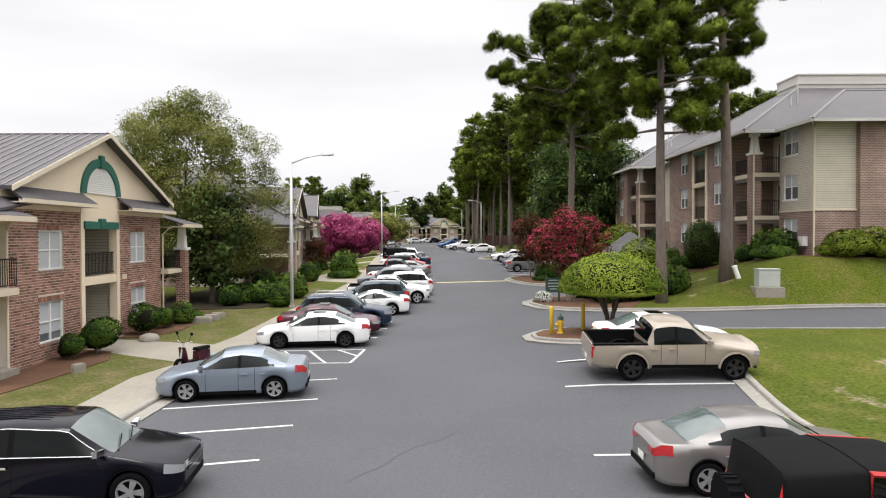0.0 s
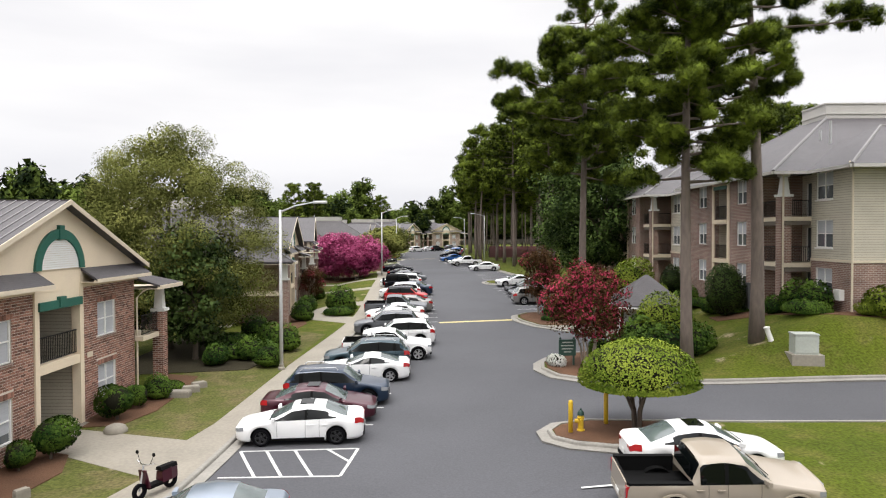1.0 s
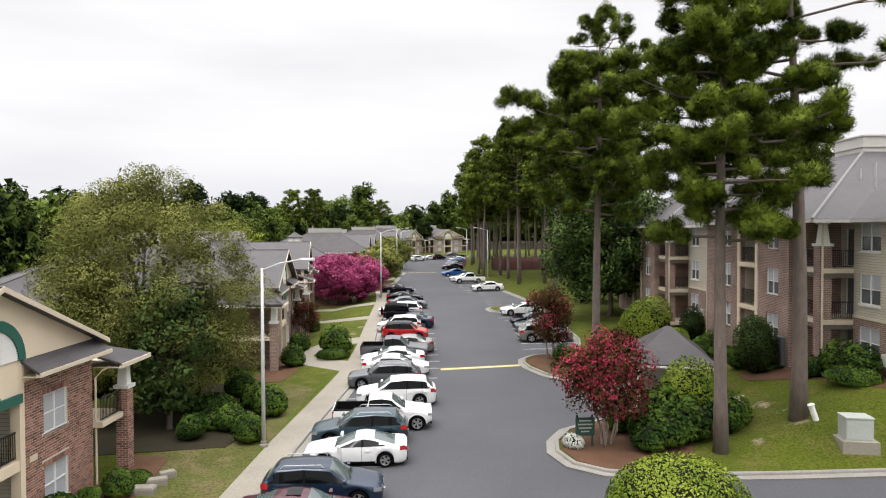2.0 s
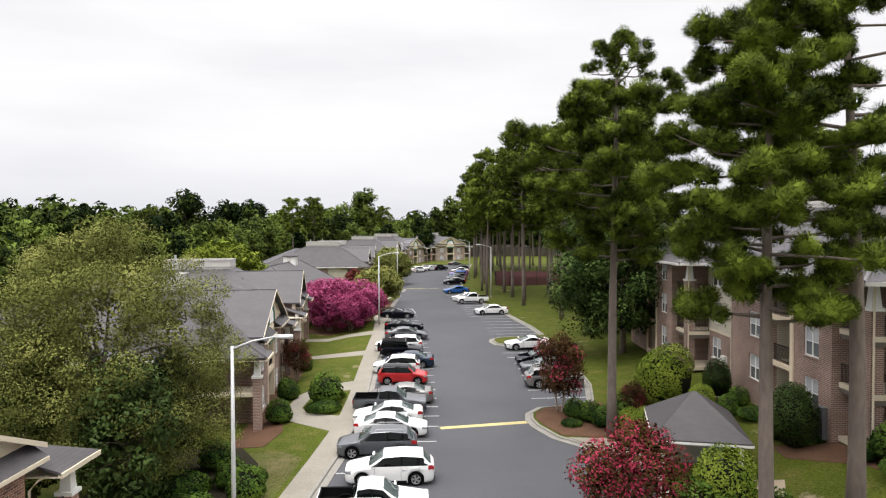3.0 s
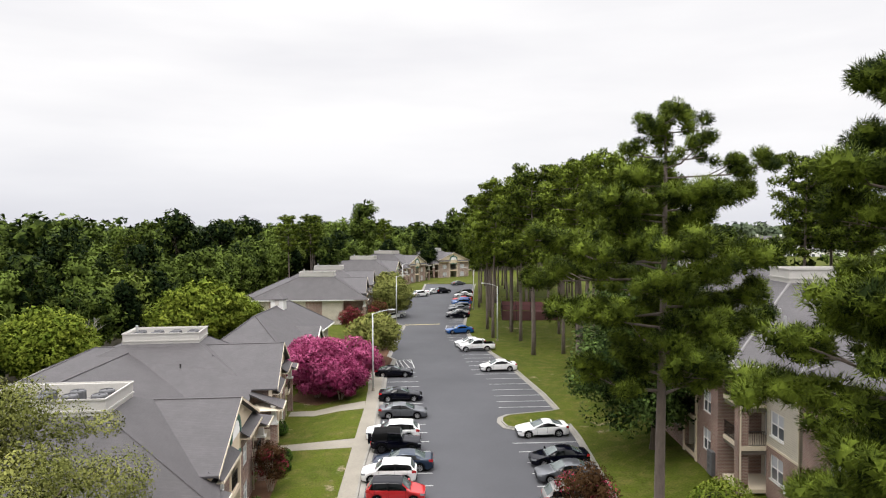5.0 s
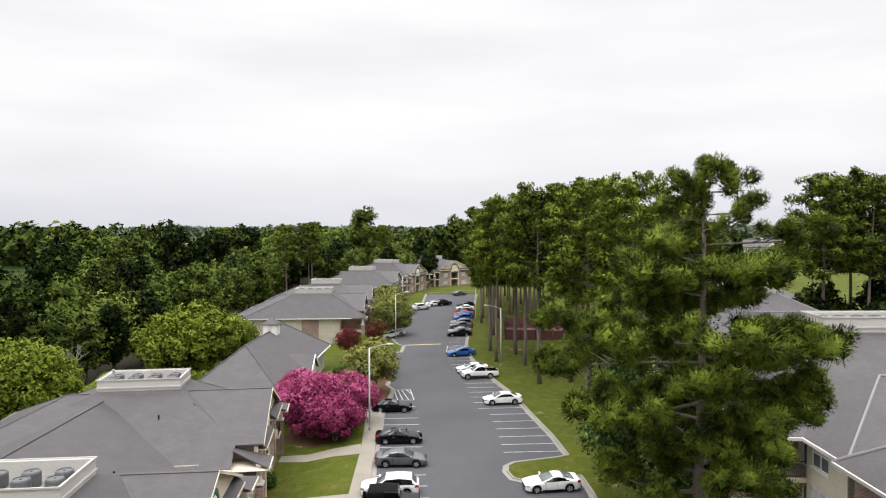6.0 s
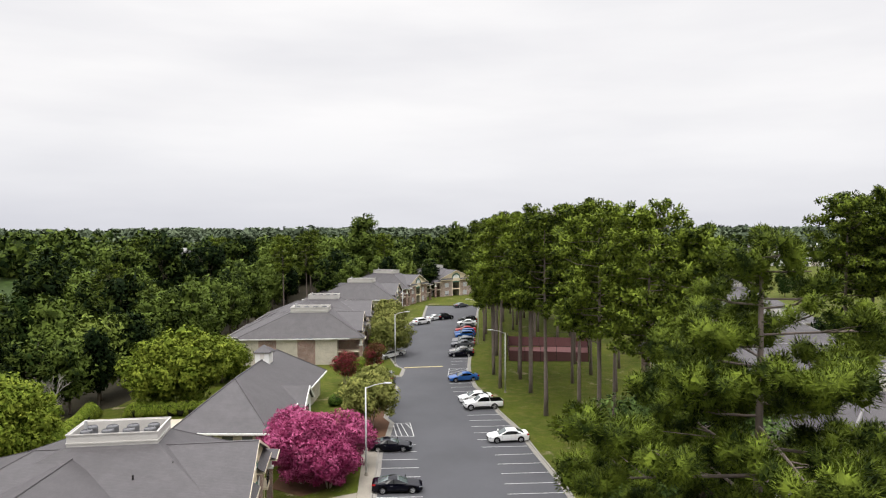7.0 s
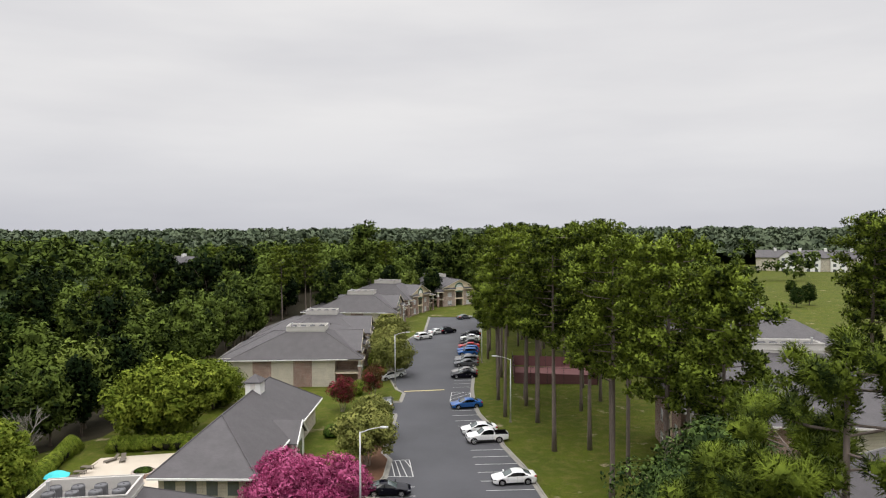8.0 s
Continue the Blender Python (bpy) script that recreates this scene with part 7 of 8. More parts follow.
for th, x, y, turn, k in (
    (loose, -13.7, 24.3, 50, 0.58), (loose, -13.2, 30.2, 100, 0.85), (loose, -13.2, 32.2, 200, 0.6), (ball, -12.9, 33.6, 0, 0.8), (low, -13.0, 35.2, 40, 0.6),
    (ball, -9.6, 44.9, 40, 1.2), (ball, -11.0, 42.2, 80, 1.0), (low, -12.3, 43.2, 10, 1.2), (ball, -12.6, 40.8, 120, 0.9), (ball, -10.9, 46.6, 160, 1.1), (low, -13.4, 46, 70, 1.3), (low, -10.4, 47.6, 100, 0.9), (ball, -12.6, 49.4, 10, 1.2),
    (ball, -11.2, 58.2, 20, 1.15), (ball, -12.0, 64.6, 70, 1.05), (ball, -12.9, 67.4, 120, 0.85), (ball, -13.0, 75.5, 10, 0.9), (ball, -13.4, 78, 10, 0.8), (ball, -15.6, 85, 90, 1.0),
    (ball, -8.7, 62.6, 33, 1.6), (low, -8.3, 64.2, 60, 0.7),
    (gold, 12.9, 53.0, 130, 0.65), (gold, 12.2, 54.6, 30, 0.52),
    (ball, 9.7, 37.3, 0, 1.0), (ball, 10.6, 37.9, 40, 1.25), (ball, 10.2, 39.2, 80, 1.2), (ball, 11.4, 38.7, 10, 1.35), (ball, 12.4, 39.2, 50, 1.45), (ball, 11.5, 40.3, 90, 1.7), (ball, 13.9, 39.7, 90, 1.3), (ball, 14.7, 40.3, 20, 1.15), (ball, 9.2, 40.6, 120, 0.9), (low, 9.9, 42, 0, 0.8),
    (ball, 9.4, 58.9, 0, 0.95), (ball, 10.3, 58.0, 30, 1.0), (ball, 11.0, 56.8, 60, 1.0), (ball, 11.8, 55.8, 90, 1.0), (ball, 12.2, 57.2, 120, 1.1), (low, 10.8, 59.6, 20, 0.9), (ball, 12.6, 58.9, 150, 1.1), (low, 8.9, 57.2, 20, 0.6),
    (low, 20.8, 40.6, 30, 1.1), (ball, 21.6, 42.9, 0, 1.35), (ball, 21.8, 41.6, 50, 1.25), (ball, 20.4, 43.6, 90, 0.8), (ball, 19.0, 49.6, 20, 0.9),
    (silver, 26.0, 38.2, 90, 1.1), (silver, 28.0, 38.1, 160, 1.0), (silver, 22.9, 38.4, 40, 0.4),
    (low, 19.6, 53.6, 40, 0.9), (ball, 18.6, 55.2, 20, 0.9), (ball, 19.8, 56.4, 10, 0.9), (ball, 17.9, 54.0, 10, 0.75), (gold, 17.2, 56.0, 200, 0.6), (low, 19.9, 48.2, 120, 0.8),
    (wild, 22.5, 87, 100, 0.8), (ball, -17.3, 110.5, 10, 1.2), (ball, -16.9, 113.5, 50, 1.3), (oval, -17.4, 108, 40, 0.6), (ball, -16.2, 126.5, 60, 1.2), (ball, -15.5, 129.5, 90, 1.0), (wild, -16.0, 150, 40, 0.5), (wild, -15.8, 172, 140, 0.6),
):
    again(th, x, y, turn, k)
place(shrub("white flowering bedding plant by the sign", 0.5, 0.65, L_WHITE, 41, 0.1, 900, 0.4, "flower_clump", "", 0.2), 6.35, 38.0)
# hedges round the pool terrace
for i in range(14):
    again(wild, -44.5 - 0.25 * i, 105 + i * 1.25, 40 * i, 0.42)
for i in range(9):
    again(wild, -42.0 + i * 1.25, 120.6 + 0.15 * i, 55 * i, 0.4)

# the bare grey tree at the wood's edge
dead = thing("dead_tree", "bare grey leafless tree at the edge of the wood", "tree")
db = Build()
drn = random.Random(5)


def twig(p, way, ln, r, deep):
    q = p + way * ln
    db.tube([p, p.lerp(q, 0.5) + Vector((drn.uniform(-0.1, 0.1), drn.uniform(-0.1, 0.1), 0)) * ln, q], [r, r * 0.8, r * 0.55], 5, False)
    if deep:
        for _ in range(4):
            w = (way + Vector((drn.uniform(-0.8, 0.8), drn.uniform(-0.8, 0.8), drn.uniform(-0.1, 0.5)))).normalized()
            twig(p.lerp(q, drn.uniform(0.4, 1.0)), w, ln * drn.uniform(0.55, 0.75), r * 0.55, deep - 1)


twig(Vector((0, 0, -0.3)), Vector((0.05, 0, 1)).normalized(), 3.6, 0.16, 4)
part("branch", db, L_BARE, dead)
place(dead, -51, 117)

# ---- the woods ----
oak_label = "tall dark green woodland tree"
wood = [
    broadleaf("woodland_tree", oak_label, 20.0, (5.2, 5.0), 1.5, 95, 34, 0.75, L_FOREST, 51, trunk_r=0.3, clump=1.7, group="woodland edge", sides=3),
    broadleaf("woodland_tree", oak_label, 17.5, (4.6, 5.0), 1.2, 85, 34, 0.75, L_FOREST, 52, trunk_r=0.28, clump=1.7, group="woodland edge", sides=3),
    broadleaf("woodland_tree", "broad woodland tree with mid-green leaves", 15.0, (5.4, 5.6), 1.0, 90, 34, 0.75, L_WOODLAND, 53, trunk_r=0.3, clump=1.7, group="woodland edge", sides=3),
    broadleaf("woodland_tree", oak_label, 23.0, (4.8, 4.6), 3.0, 92, 34, 0.75, L_FOREST, 54, trunk_r=0.3, clump=1.6, group="woodland edge", sides=3),
]
wr = random.Random(77)
wood_spots = []


def in_woods(x, y):
    if y < 55 or abs(x) > 150:
        return False
    if x < -8 and y > 262:
        return True
    if x < -52 and y > 62 and not (x > -58 and y < 124):
        return True
    if x < -46 and y > 128:
        return True
    if x < -30 and y > 205:
        return True
    return -8 <= x < 75 and y > 300 or 48 < x < 70 and 200 < y < 300


tries = 0
for k in range(30):
    y = 96 + k * 4.0
    wood_spots.append(((-55.5 if y < 124 else -49.5) - 3.0 * (k % 2) + wr.uniform(-1.2, 1.2), y))
for k in range(13):
    wood_spots.append((-34 + 7 * k + wr.uniform(-1.5, 1.5), 300 + 5 * (k % 2)))
while len(wood_spots) < 172 and tries < 30000:
    tries += 1
    x, y = wr.uniform(-112, 80), wr.uniform(92, 318)
    if -0.42 < x / (y - 36) < -0.36 and y > 285:
        continue
    if in_woods(x, y) and all((x - a) ** 2 + (y - c) ** 2 > 40 for a, c in wood_spots):
        wood_spots.append((x, y))
for i, (x, y) in enumerate(wood_spots):
    k = wr.choice((0, 0, 1, 1, 2, 3, 3)) if not 30 <= i < 43 else wr.choice((0, 3))
    if i < 4:
        k = i
        place(wood[k], x, y, wr.uniform(0, 360), 0.72, 0.2)
    elif i >= 43 and wr.random() < 0.12:
        again(far_b, x, y, wr.uniform(0, 360), wr.uniform(0.7, 0.85))
    else:
        again(wood[k], x, y, wr.uniform(0, 360), wr.uniform(0.7, 1.2) * (0.74 if i < 30 else 1.15 if i < 43 else 0.78 if x < -50 and y < 145 else 1.0 if x < -62 and y < 200 else 0.93))

for x, y, k in ((-45, 80, 0.78), (-52, 88, 0.85), (-40, 71, 0.7), (-58, 80, 0.9), (51, 124, 0.7), (55.5, 129, 0.8), (59, 119, 0.75), (63, 127, 0.85), (67, 120, 0.8)):
    again(wood[int(x) % 2], x, y, x * 13, k)
for x, y, k in ((110, 262, 0.45), (117, 268, 0.5), (100, 278, 0.35), (126, 300, 0.4), (86, 262, 0.3)):
    again(wood[2], x, y, x * 7, k, "small rounded green tree on the far lawn")


def far_woods():
    """The woods beyond: clumped crowns too many to count, in one mesh for each tint."""
    rng = np.random.default_rng(8)
    chunks = {0: [], 1: [], 2: []}
    for near, far_, n, leaf, per, spread in ((120, 420, 1300, 1.7, 24, 1.0), (420, 1000, 1300, 3.6, 16, 1.5), (1000, 2600, 1300, 8.0, 9, 3.0)):
        cl, rl = {0: [], 1: []}, {0: [], 1: []}
        made = 0
        while made < n:
            r = math.sqrt(rng.uniform(near**2, far_**2))
            w = rng.uniform(-1.0, 1.0)
            x, y = r * math.sin(w), 60 + r * math.cos(w)
            if near == 120 and (in_woods(x, y) and -112 < x < 80 and y < 318 or (-30 <= x < 58 and y < 300) or (x >= 58 and y < 330) or (-52 < x < -8 and y < 262) or y < 60):
                continue
            if near < 900 and -0.415 < x / (y - 36) < -0.36 and 310 < y < 400:
                continue
            if x > 60 and 0.33 < x / y < 0.75 and y < 450 and rng.random() < 0.93:
                continue
            made += 1
            h = rng.uniform(7, 22) + 7 * noise.noise((x * 0.006, y * 0.005, 2.0)) + (4 * noise.noise((x * 0.02, y * 0.01, 5.0)) if near > 900 else 0)
            tint = 1 if rng.random() < 0.35 else 0
            for _ in range(4):
                cl[tint].append((x + rng.normal() * 2.2 * spread, y + rng.normal() * 2.2 * spread, level(0, 300) + h * rng.uniform(0.5, 0.88)))
                s = rng.uniform(2.0, 3.8) * spread
                rl[tint].append((s, s, s * 0.8 if near < 1000 else 4.0))
        for tint in (0, 1):
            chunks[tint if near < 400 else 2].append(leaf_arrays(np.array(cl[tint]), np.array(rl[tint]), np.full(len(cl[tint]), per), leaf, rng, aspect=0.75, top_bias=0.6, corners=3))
    ob = new("far_woods", quads_mesh("far_woods", np.concatenate(chunks[0]), L_FOREST, 3))
    tagged(ob, "distant mixed woodland that reaches the horizon", "woods", kind="stuff")
    pale = new("far_woods", quads_mesh("far_woods", np.concatenate(chunks[1]), L_WOODLAND, 3))
    tagged(pale, "paler crowns among the distant woodland", "woods", kind="stuff")
    # the outer rings carry the haze in their leaf colour
    grey = new("far_woods", quads_mesh("far_woods", np.concatenate(chunks[2]), L_FAR_HAZE, 3))
    tagged(grey, "woods along the horizon, haze painted into their grey-green", "woods", kind="stuff")
    # a rough dark green sheet under the crowns, added to paint the shade between them
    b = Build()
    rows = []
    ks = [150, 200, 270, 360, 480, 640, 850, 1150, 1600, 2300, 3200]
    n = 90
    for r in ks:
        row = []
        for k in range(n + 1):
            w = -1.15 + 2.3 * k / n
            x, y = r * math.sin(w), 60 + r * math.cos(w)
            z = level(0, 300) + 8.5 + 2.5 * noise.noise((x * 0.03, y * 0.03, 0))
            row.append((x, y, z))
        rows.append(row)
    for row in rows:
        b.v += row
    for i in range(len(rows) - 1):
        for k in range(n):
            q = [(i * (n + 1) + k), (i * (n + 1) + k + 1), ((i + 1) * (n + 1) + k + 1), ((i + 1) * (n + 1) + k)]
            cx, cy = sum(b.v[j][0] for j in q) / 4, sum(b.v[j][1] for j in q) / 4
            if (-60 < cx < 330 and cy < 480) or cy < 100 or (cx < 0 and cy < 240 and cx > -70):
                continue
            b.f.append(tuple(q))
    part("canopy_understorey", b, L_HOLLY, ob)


far_woods()


# ---- street furniture and small things ----
def street_lamp(x, y, reach, h=8.8, label="tall pale metal street lamp with a cobra-head arm"):
    th = thing("street_lamp", label, "street lamp", "street lamps", at=(x, y, lawn(x, y)))
    part("base", Build().lathe([(0.2, -0.1), (0.2, 0.12), (0.14, 0.16), (0.14, 0.3)], 12), CONCRETE, th)
    part("pole", Build().tube([(0, 0, 0.1), (0, 0, h * 0.5), (0, 0, h)], [0.105, 0.09, 0.065], 12), LAMP_POLE, th, smooth=True)
    s = 1 if reach > 0 else -1
    arm = part("arm", Build().tube([(0, 0, h - 0.12), (s * abs(reach) * 0.45, 0, h + 0.22), (reach, 0, h + 0.42)], [0.05, 0.042, 0.035], 8), LAMP_POLE, th, smooth=True)
    part("lamp_head", Build().loft([[(reach + s * a, c * w, h + 0.42 + z) for c, z in ((-1, -0.02), (-0.7, 0.07), (0.7, 0.07), (1, -0.02), (0.8, -0.08), (-0.8, -0.08))] for a, w in ((-0.08, 0.06), (0.12, 0.13), (0.45, 0.16), (0.68, 0.07))]), LAMP_POLE, arm)
    return th


street_lamp(-8.55, 39.6, 1.9)
street_lamp(-8.3, 98.5, 1.9)
street_lamp(-10.0, 152.5, 1.9)
street_lamp(7.9, 131.5, -1.9)
street_lamp(5.3, 172, -1.9)
street_lamp(-12.6, 205, 1.9)


def bollard(x, y):
    th = thing("bollard", "yellow painted steel bollard in the mulch island", "bollard", "yellow bollards", at=(x, y, lawn(x, y)))
    part("post", Build().lathe([(0.085, -0.2), (0.085, 1.12), (0.075, 1.17), (0.045, 1.2), (0.005, 1.21)], 14), YELLOW, th, smooth=True)


for p in ((5.05, 26.7), (6.55, 27.6), (5.9, 25.7)):
    if p != (5.9, 25.7):
        bollard(*p)


def hydrant(x, y):
    th = thing("fire_hydrant", "yellow fire hydrant with a dark green bonnet", "hydrant", at=(x, y, lawn(x, y)))
    part("barrel", Build().lathe([(0.15, 0.0), (0.15, 0.05), (0.105, 0.06), (0.105, 0.45), (0.14, 0.46), (0.14, 0.5), (0.11, 0.51), (0.11, 0.58)], 14), YELLOW, th)
    part("bonnet", Build().lathe([(0.13, 0.58), (0.13, 0.62), (0.1, 0.7), (0.05, 0.75), (0.03, 0.76), (0.03, 0.82), (0.005, 0.82)], 14), DARK_GREEN, th, "dark green bonnet")
    for s in (-1, 1):
        part("outlet", Build().tube([(0, 0, 0.42), (0, s * 0.2, 0.42)], 0.055, 10), YELLOW, th)
    part("outlet", Build().tube([(0, 0, 0.36), (-0.22, 0, 0.36)], 0.075, 10), YELLOW, th)


hydrant(5.45, 26.85)


def utility_cabinet(x, y):
    th = thing("utility_cabinet", "grey-green utility cabinet on a concrete pad", "cabinet", at=(x, y, lawn(x, y)), turn=-8)
    part("pad", Build().box(-0.75, 0.75, -0.62, 0.62, -0.5, 0.12), CONCRETE, th)
    part("housing", Build().loft([[(a * k, c * k2, z) for a, c in ((-0.55, -0.45), (0.55, -0.45), (0.55, 0.45), (-0.55, 0.45))] for k, k2, z in ((1, 1, 0.12), (1, 1, 1.02), (0.97, 0.97, 1.07))]), BOX_GREY, th)
    part("lid", Build().box(-0.58, 0.58, -0.48, 0.48, 1.07, 1.13), BOX_GREY, th)
    part("door", Build().box(-0.5, 0.5, -0.47, -0.45, 0.2, 0.98), BOX_GREY, th)


utility_cabinet(18.35, 36.0)
stub = thing("marker_post", "short leaning white utility marker in the grass", "marker", at=(17.5, 37.6, lawn(17.5, 37.6)))
part("pipe", Build().tube([(0.0, 0, -0.1), (-0.16, 0, 0.32), (-0.26, 0, 0.62)], [0.14, 0.13, 0.13], 10), WHITE, stub)
part("cap", Build().tube([(-0.26, 0, 0.62), (-0.28, 0, 0.68)], 0.16, 10), WHITE, stub)


def entrance_sign(x, y):
    th = thing("direction_sign", "small dark green sign board on two posts", "sign", at=(x, y, lawn(x, y)), turn=4)
    part("board", Build().box(-0.45, 0.45, -0.04, 0.04, 0.55, 1.4), DARK_GREEN, th)
    for s in (-1, 1):
        part("post", Build().box(s * 0.36 - 0.045, s * 0.36 + 0.045, 0.042, 0.13, -0.2, 1.5), DARK_GREEN, th)
    for k, (w, z) in enumerate(((0.28, 1.22), (0.34, 1.05), (0.3, 0.88), (0.2, 0.72))):
        part("text_bar", Build().box(-w, w, -0.048, -0.041, z, z + 0.06), BOX_GREY, th)


entrance_sign(6.9, 37.9)


def scooter(x, y, turn):
    """A small motor scooter parked on the walk."""
    th = thing("motor_scooter", "small dark motor scooter on the sidewalk", "scooter", at=(x, y, level(x, y) + 0.13), turn=turn)
    for wx in (-0.58, 0.6):
        rows = []
        for k in range(17):
            w = 2 * math.pi * k / 16
            rows.append([(wx + r * math.cos(w), o, 0.24 + r * math.sin(w)) for r, o in ((0.14, -0.05), (0.24, -0.045), (0.24, 0.045), (0.14, 0.05))])
        part("wheel", Build().loft(rows, False), TYRE, th)
    part("deck", Build().loft([[(a, c * 0.14, z) for c, z in ((-1, 0.24), (1, 0.24), (1, 0.34), (-1, 0.34))] for a in (-0.4, 0.35)]), BLACK_TRIM, th)
    part("tail_body", Build().loft([[(a, c * w, z) for c, z in ((-1, 0.3), (1, 0.3), (0.8, t), (-0.8, t))] for a, w, t in ((-0.8, 0.08, 0.62), (-0.5, 0.16, 0.68), (-0.15, 0.15, 0.62))]), PAINT["maroon"], th)
    part("seat", Build().loft([[(a, c * 0.13, z) for c, z in ((-1, 0.66), (1, 0.66), (0.7, 0.76), (-0.7, 0.76))] for a in (-0.75, -0.12)]), BLACK_TRIM, th)
    part("leg_shield", Build().loft([[(0.34 + q, -0.2, 0.3), (0.34 + q, 0.2, 0.3), (0.46 + q, 0.14, 0.85), (0.46 + q, -0.14, 0.85)] for q in (0, 0.05)]), PAINT["maroon"], th)
    part("fork", Build().tube([(0.6, 0, 0.24), (0.44, 0, 0.98)], 0.03, 8), METAL, th)
    bars = part("handlebar", Build().tube([(0.34, -0.36, 1.06), (0.42, -0.12, 1.0), (0.42, 0.12, 1.0), (0.34, 0.36, 1.06)], 0.018, 8), CHROME, th)
    for s in (-1, 1):
        part("mirror", Build().tube([(0.38, s * 0.2, 1.02), (0.36, s * 0.34, 1.3)], 0.008, 5).tube([(0.355, s * 0.34, 1.32), (0.375, s * 0.34, 1.32)], 0.06, 10), BLACK_TRIM, bars)


scooter(-8.35, 22.4, 245)
rock = thing("white_rock", "pale rounded rock at the path's edge", "rock", at=(-12.5, 28.6, lawn(-12.5, 28.6)))
part("stone", Build().lathe([(0.42, -0.1), (0.46, 0.08), (0.36, 0.24), (0.16, 0.32), (0.02, 0.33)], 11), CONCRETE, rock, smooth=True)


def planter_blocks():
    for i, (x, y, s) in enumerate(((-12.0, 33.9, 0.5), (-11.8, 34.8, 0.42), (-11.7, 35.6, 0.36), (-12.2, 22.0, 0.22))):
        th = thing("stone_block", "pale rough stone block edging the bed", "stone", "edging stones", at=(x, y, lawn(x, y)), turn=20 * i)
        part("stone", Build().loft([[(a * s * k, c * s * 0.55 * k, z) for a, c in ((-1, -1), (1, -0.9), (0.95, 1), (-0.9, 0.95))] for k, z in ((1, -0.1), (1, 0.22), (0.9, 0.3))]), CONCRETE, th)


planter_blocks()


def pool_terrace():
    z = level(-36, 112) + 0.17
    u = thing("patio_umbrella", "aqua canvas umbrella by the pool", "umbrella", at=(-41.2, 106.6, z))
    part("pole", Build().tube([(0, 0, 0), (0, 0, 2.5)], 0.03, 8), METAL, u)
    part("canopy", Build().lathe([(1.3, 2.05), (1.26, 2.1), (0.7, 2.42), (0.05, 2.62), (0.01, 2.66)], 8), AQUA, u, "aqua canvas canopy")
    for x, y, turn in ((-38.6, 107.6, 80), (-36.9, 107.8, 85), (-35.2, 108, 95), (-42, 111.5, 10), (-42, 113, 8), (-42, 114.5, 5), (-40.6, 117, 60), (-39.4, 117.2, 110)):
        th = thing("sun_lounger", "brown slatted sun lounger on the pool deck", "lounger", "sun loungers", at=(x, y, z), turn=turn)
        part("frame", Build().box(-0.95, 0.35, -0.32, -0.27, 0.25, 0.32).box(-0.95, 0.35, 0.27, 0.32, 0.25, 0.32), SHADE_AND_LOUNGER_BROWN, th)
        part("mat", Build().box(-0.95, 0.35, -0.27, 0.27, 0.27, 0.33).slab((0.35, -0.27, 0.33), (0.35, 0.27, 0.33), (0.85, 0.27, 0.75), (0.85, -0.27, 0.75), 0.05), SHADE_AND_LOUNGER_BROWN, th)
        for a in (-0.9, 0.3):
            for c in (-0.3, 0.3):
                part("leg", Build().box(a - 0.025, a + 0.025, c - 0.025, c + 0.025, 0, 0.26), SHADE_AND_LOUNGER_BROWN, th)
    pl = thing("planter", "round brick planter with low greenery", "planter", at=(-34.8, 112.6, z))
    part("ring", Build().lathe([(1.35, 0), (1.35, 0.5), (1.15, 0.52), (1.15, 0.4), (0.02, 0.42)], 20), BRICK, pl)
    again(low, -34.8, 112.6, 0, 0.75).location.z = z + 0.35


pool_terrace()


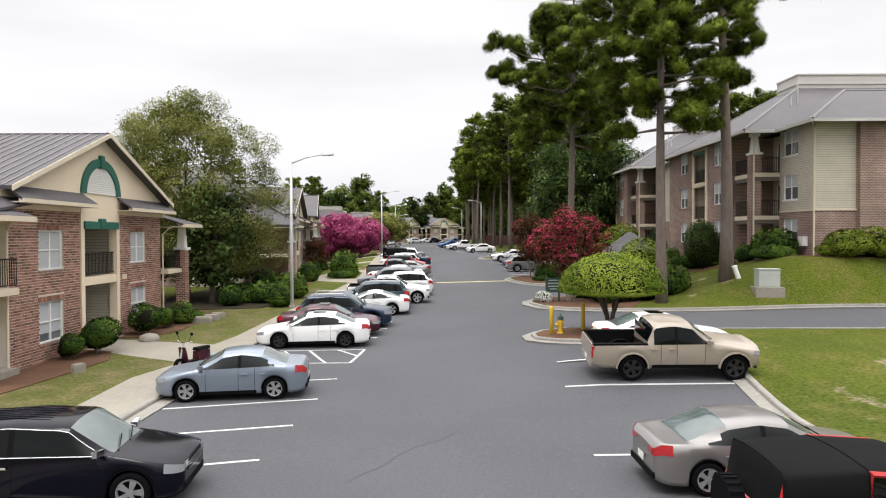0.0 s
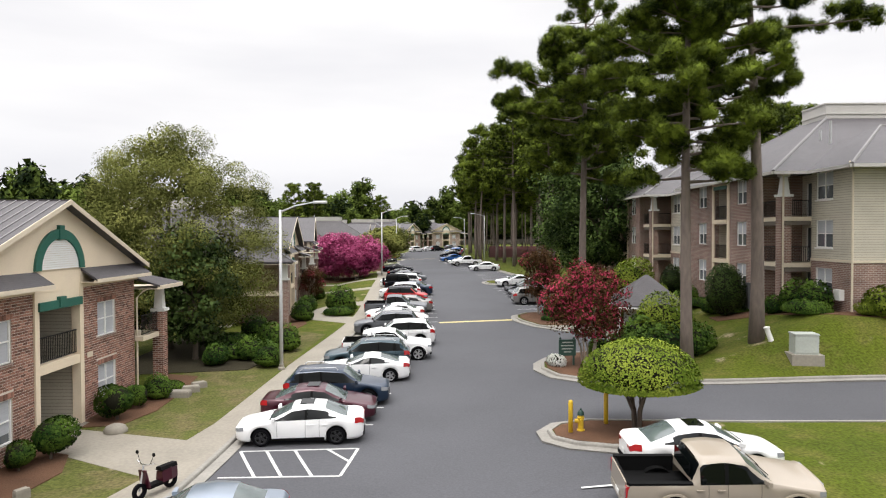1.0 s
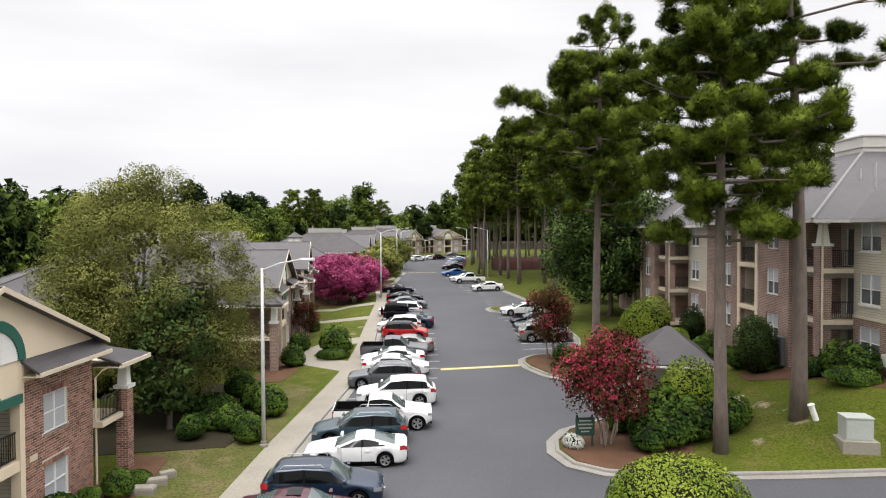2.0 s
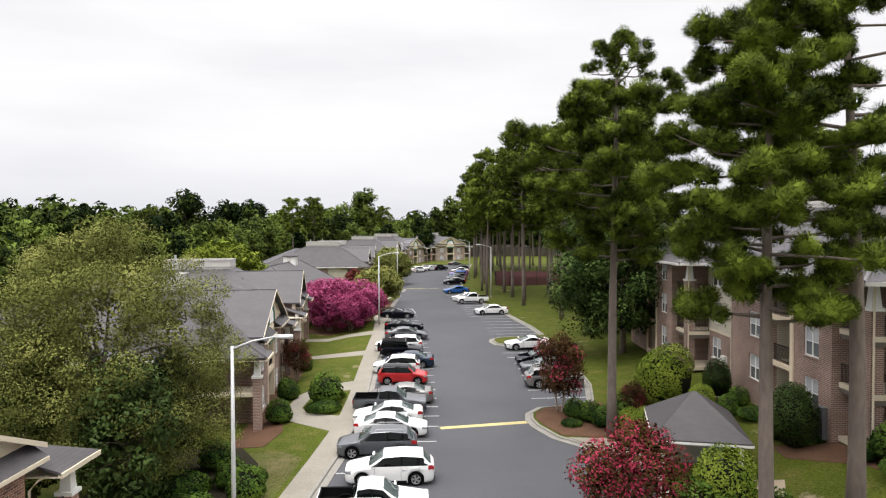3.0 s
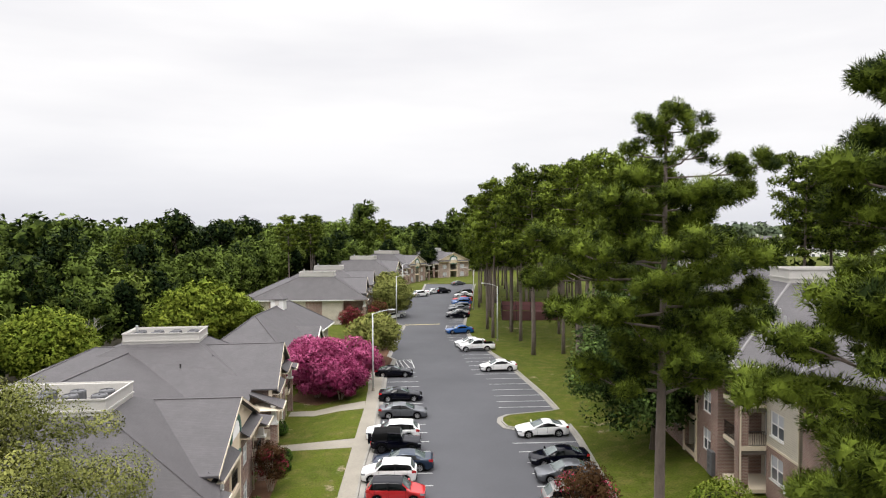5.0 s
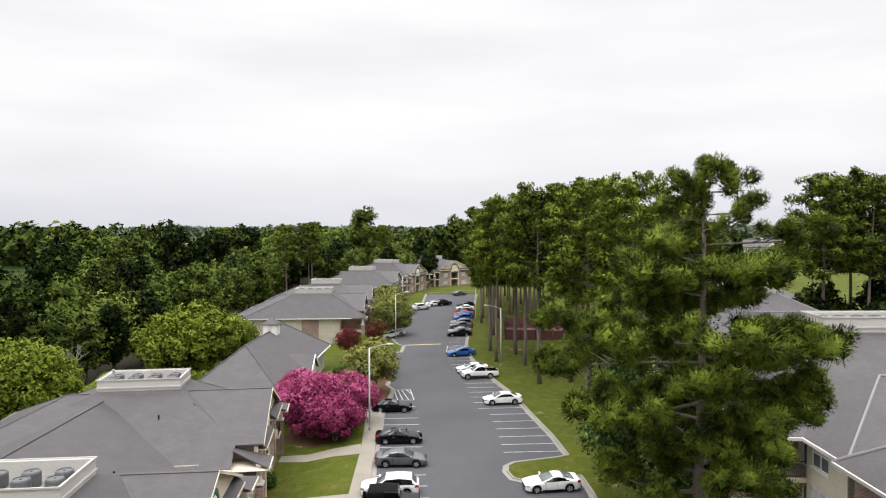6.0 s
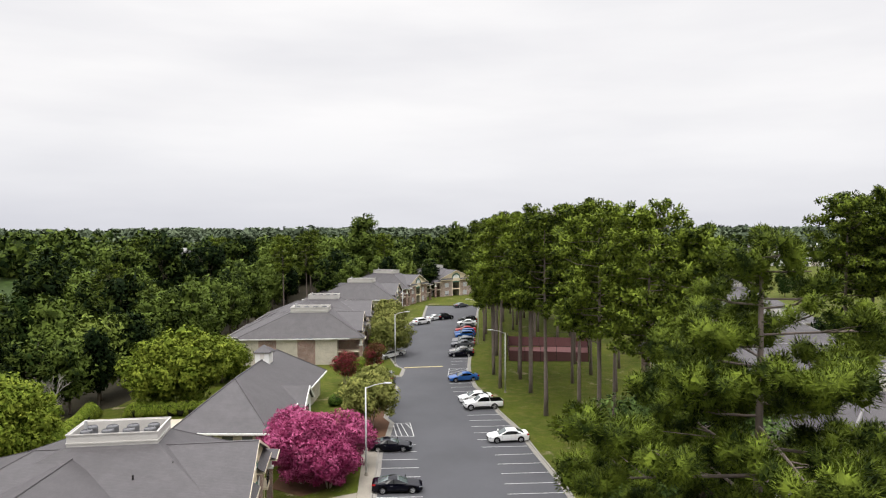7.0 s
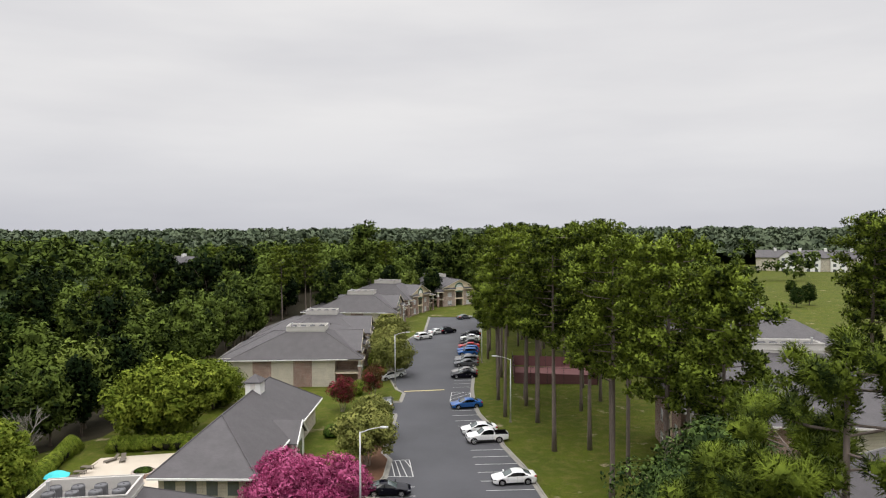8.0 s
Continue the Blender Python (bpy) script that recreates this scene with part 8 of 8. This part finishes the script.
def court_fence():
    th = thing("court_fence", "dark mesh fence round the sports court", "fence", at=(0, 0, 0))
    line = [(10.3, 154.5), (24, 152), (26.5, 166), (11, 168.5), (10.3, 154.5)]
    for (x, y), (x2, y2) in zip(line, line[1:]):
        n = 5
        for k in range(n):
            px, py = x + (x2 - x) * k / n, y + (y2 - y) * k / n
            part("post", Build().tube([(px, py, level(px, py)), (px, py, level(px, py) + 3.0)], 0.04, 6), RAIL, th)
        z = level(x, y)
        part("rail", Build().tube([(x, y, z + 3.0), (x2, y2, z + 3.0)], 0.03, 6), RAIL, th)
        part("windscreen", Build().slab((x, y, z + 2.0), (x2, y2, z + 2.0), (x2 + 0.02, y2 + 0.02, z + 2.0), (x + 0.02, y + 0.02, z + 2.0), 1.9), COURT, th)


court_fence()


def far_house(x, y, turn, w, label="pale three-storey apartment block across the far lawn"):
    """A pale block seen over the trees: walls, gables, roof and windows."""
    th = thing("distant_apartment_building", label, "building", "distant buildings", at=(x, y, level(0, 300) - 1), turn=turn)
    part("wall", Build().box(-6, 6, -w, w, 0, 9), SIDING, th)
    for s in (-1, 1):
        part("roof", Build().slab((0, -w - 0.5, 13), (0, w + 0.5, 13), (s * 6.6, w + 0.5, 8.8), (s * 6.6, -w - 0.5, 8.8), 0.2), SHINGLE, th)
    k = -w + 5
    while k < w - 3:
        g = Build()
        g.v += [(-8, k - 4, 0), (-8, k + 4, 0), (-8, k + 4, 9), (-8, k, 12.4), (-8, k - 4, 9), (-5, k - 4, 0), (-5, k + 4, 0), (-5, k + 4, 9), (-5, k, 12.4), (-5, k - 4, 9)]
        g.f += [(4, 3, 2, 1, 0), (0, 1, 6, 5), (1, 2, 7, 6), (4, 0, 5, 9)]
        gb = part("gable_bay", g, WHITE, th)
        for s in (-1, 1):
            part("gable_roof", Build().slab((-8.5, k, 12.8), (-8.5, k + s * 4.5, 8.9), (0, k + s * 4.5, 8.9), (0, k, 12.8), 0.2), SHINGLE, gb)
        for f in range(3):
            for o in (-2, 2):
                part("window", Build().box(-8.06, -8.0, k + o - 0.8, k + o + 0.8, 1 + 3 * f, 2.6 + 3 * f), GLASS, gb)
        part("chimney", Build().box(-1, 1, k + 5.2, k + 6.6, 11, 14.2), WHITE, th)
        k += 13
    return th


far_house(205, 440, 68, 30)
far_house(268, 430, 55, 18)
far_house(-139, 384, 55, 13, "pale house half hidden in the woods")
far_house(-235, 480, 75, 20, "pale house half hidden in the woods")
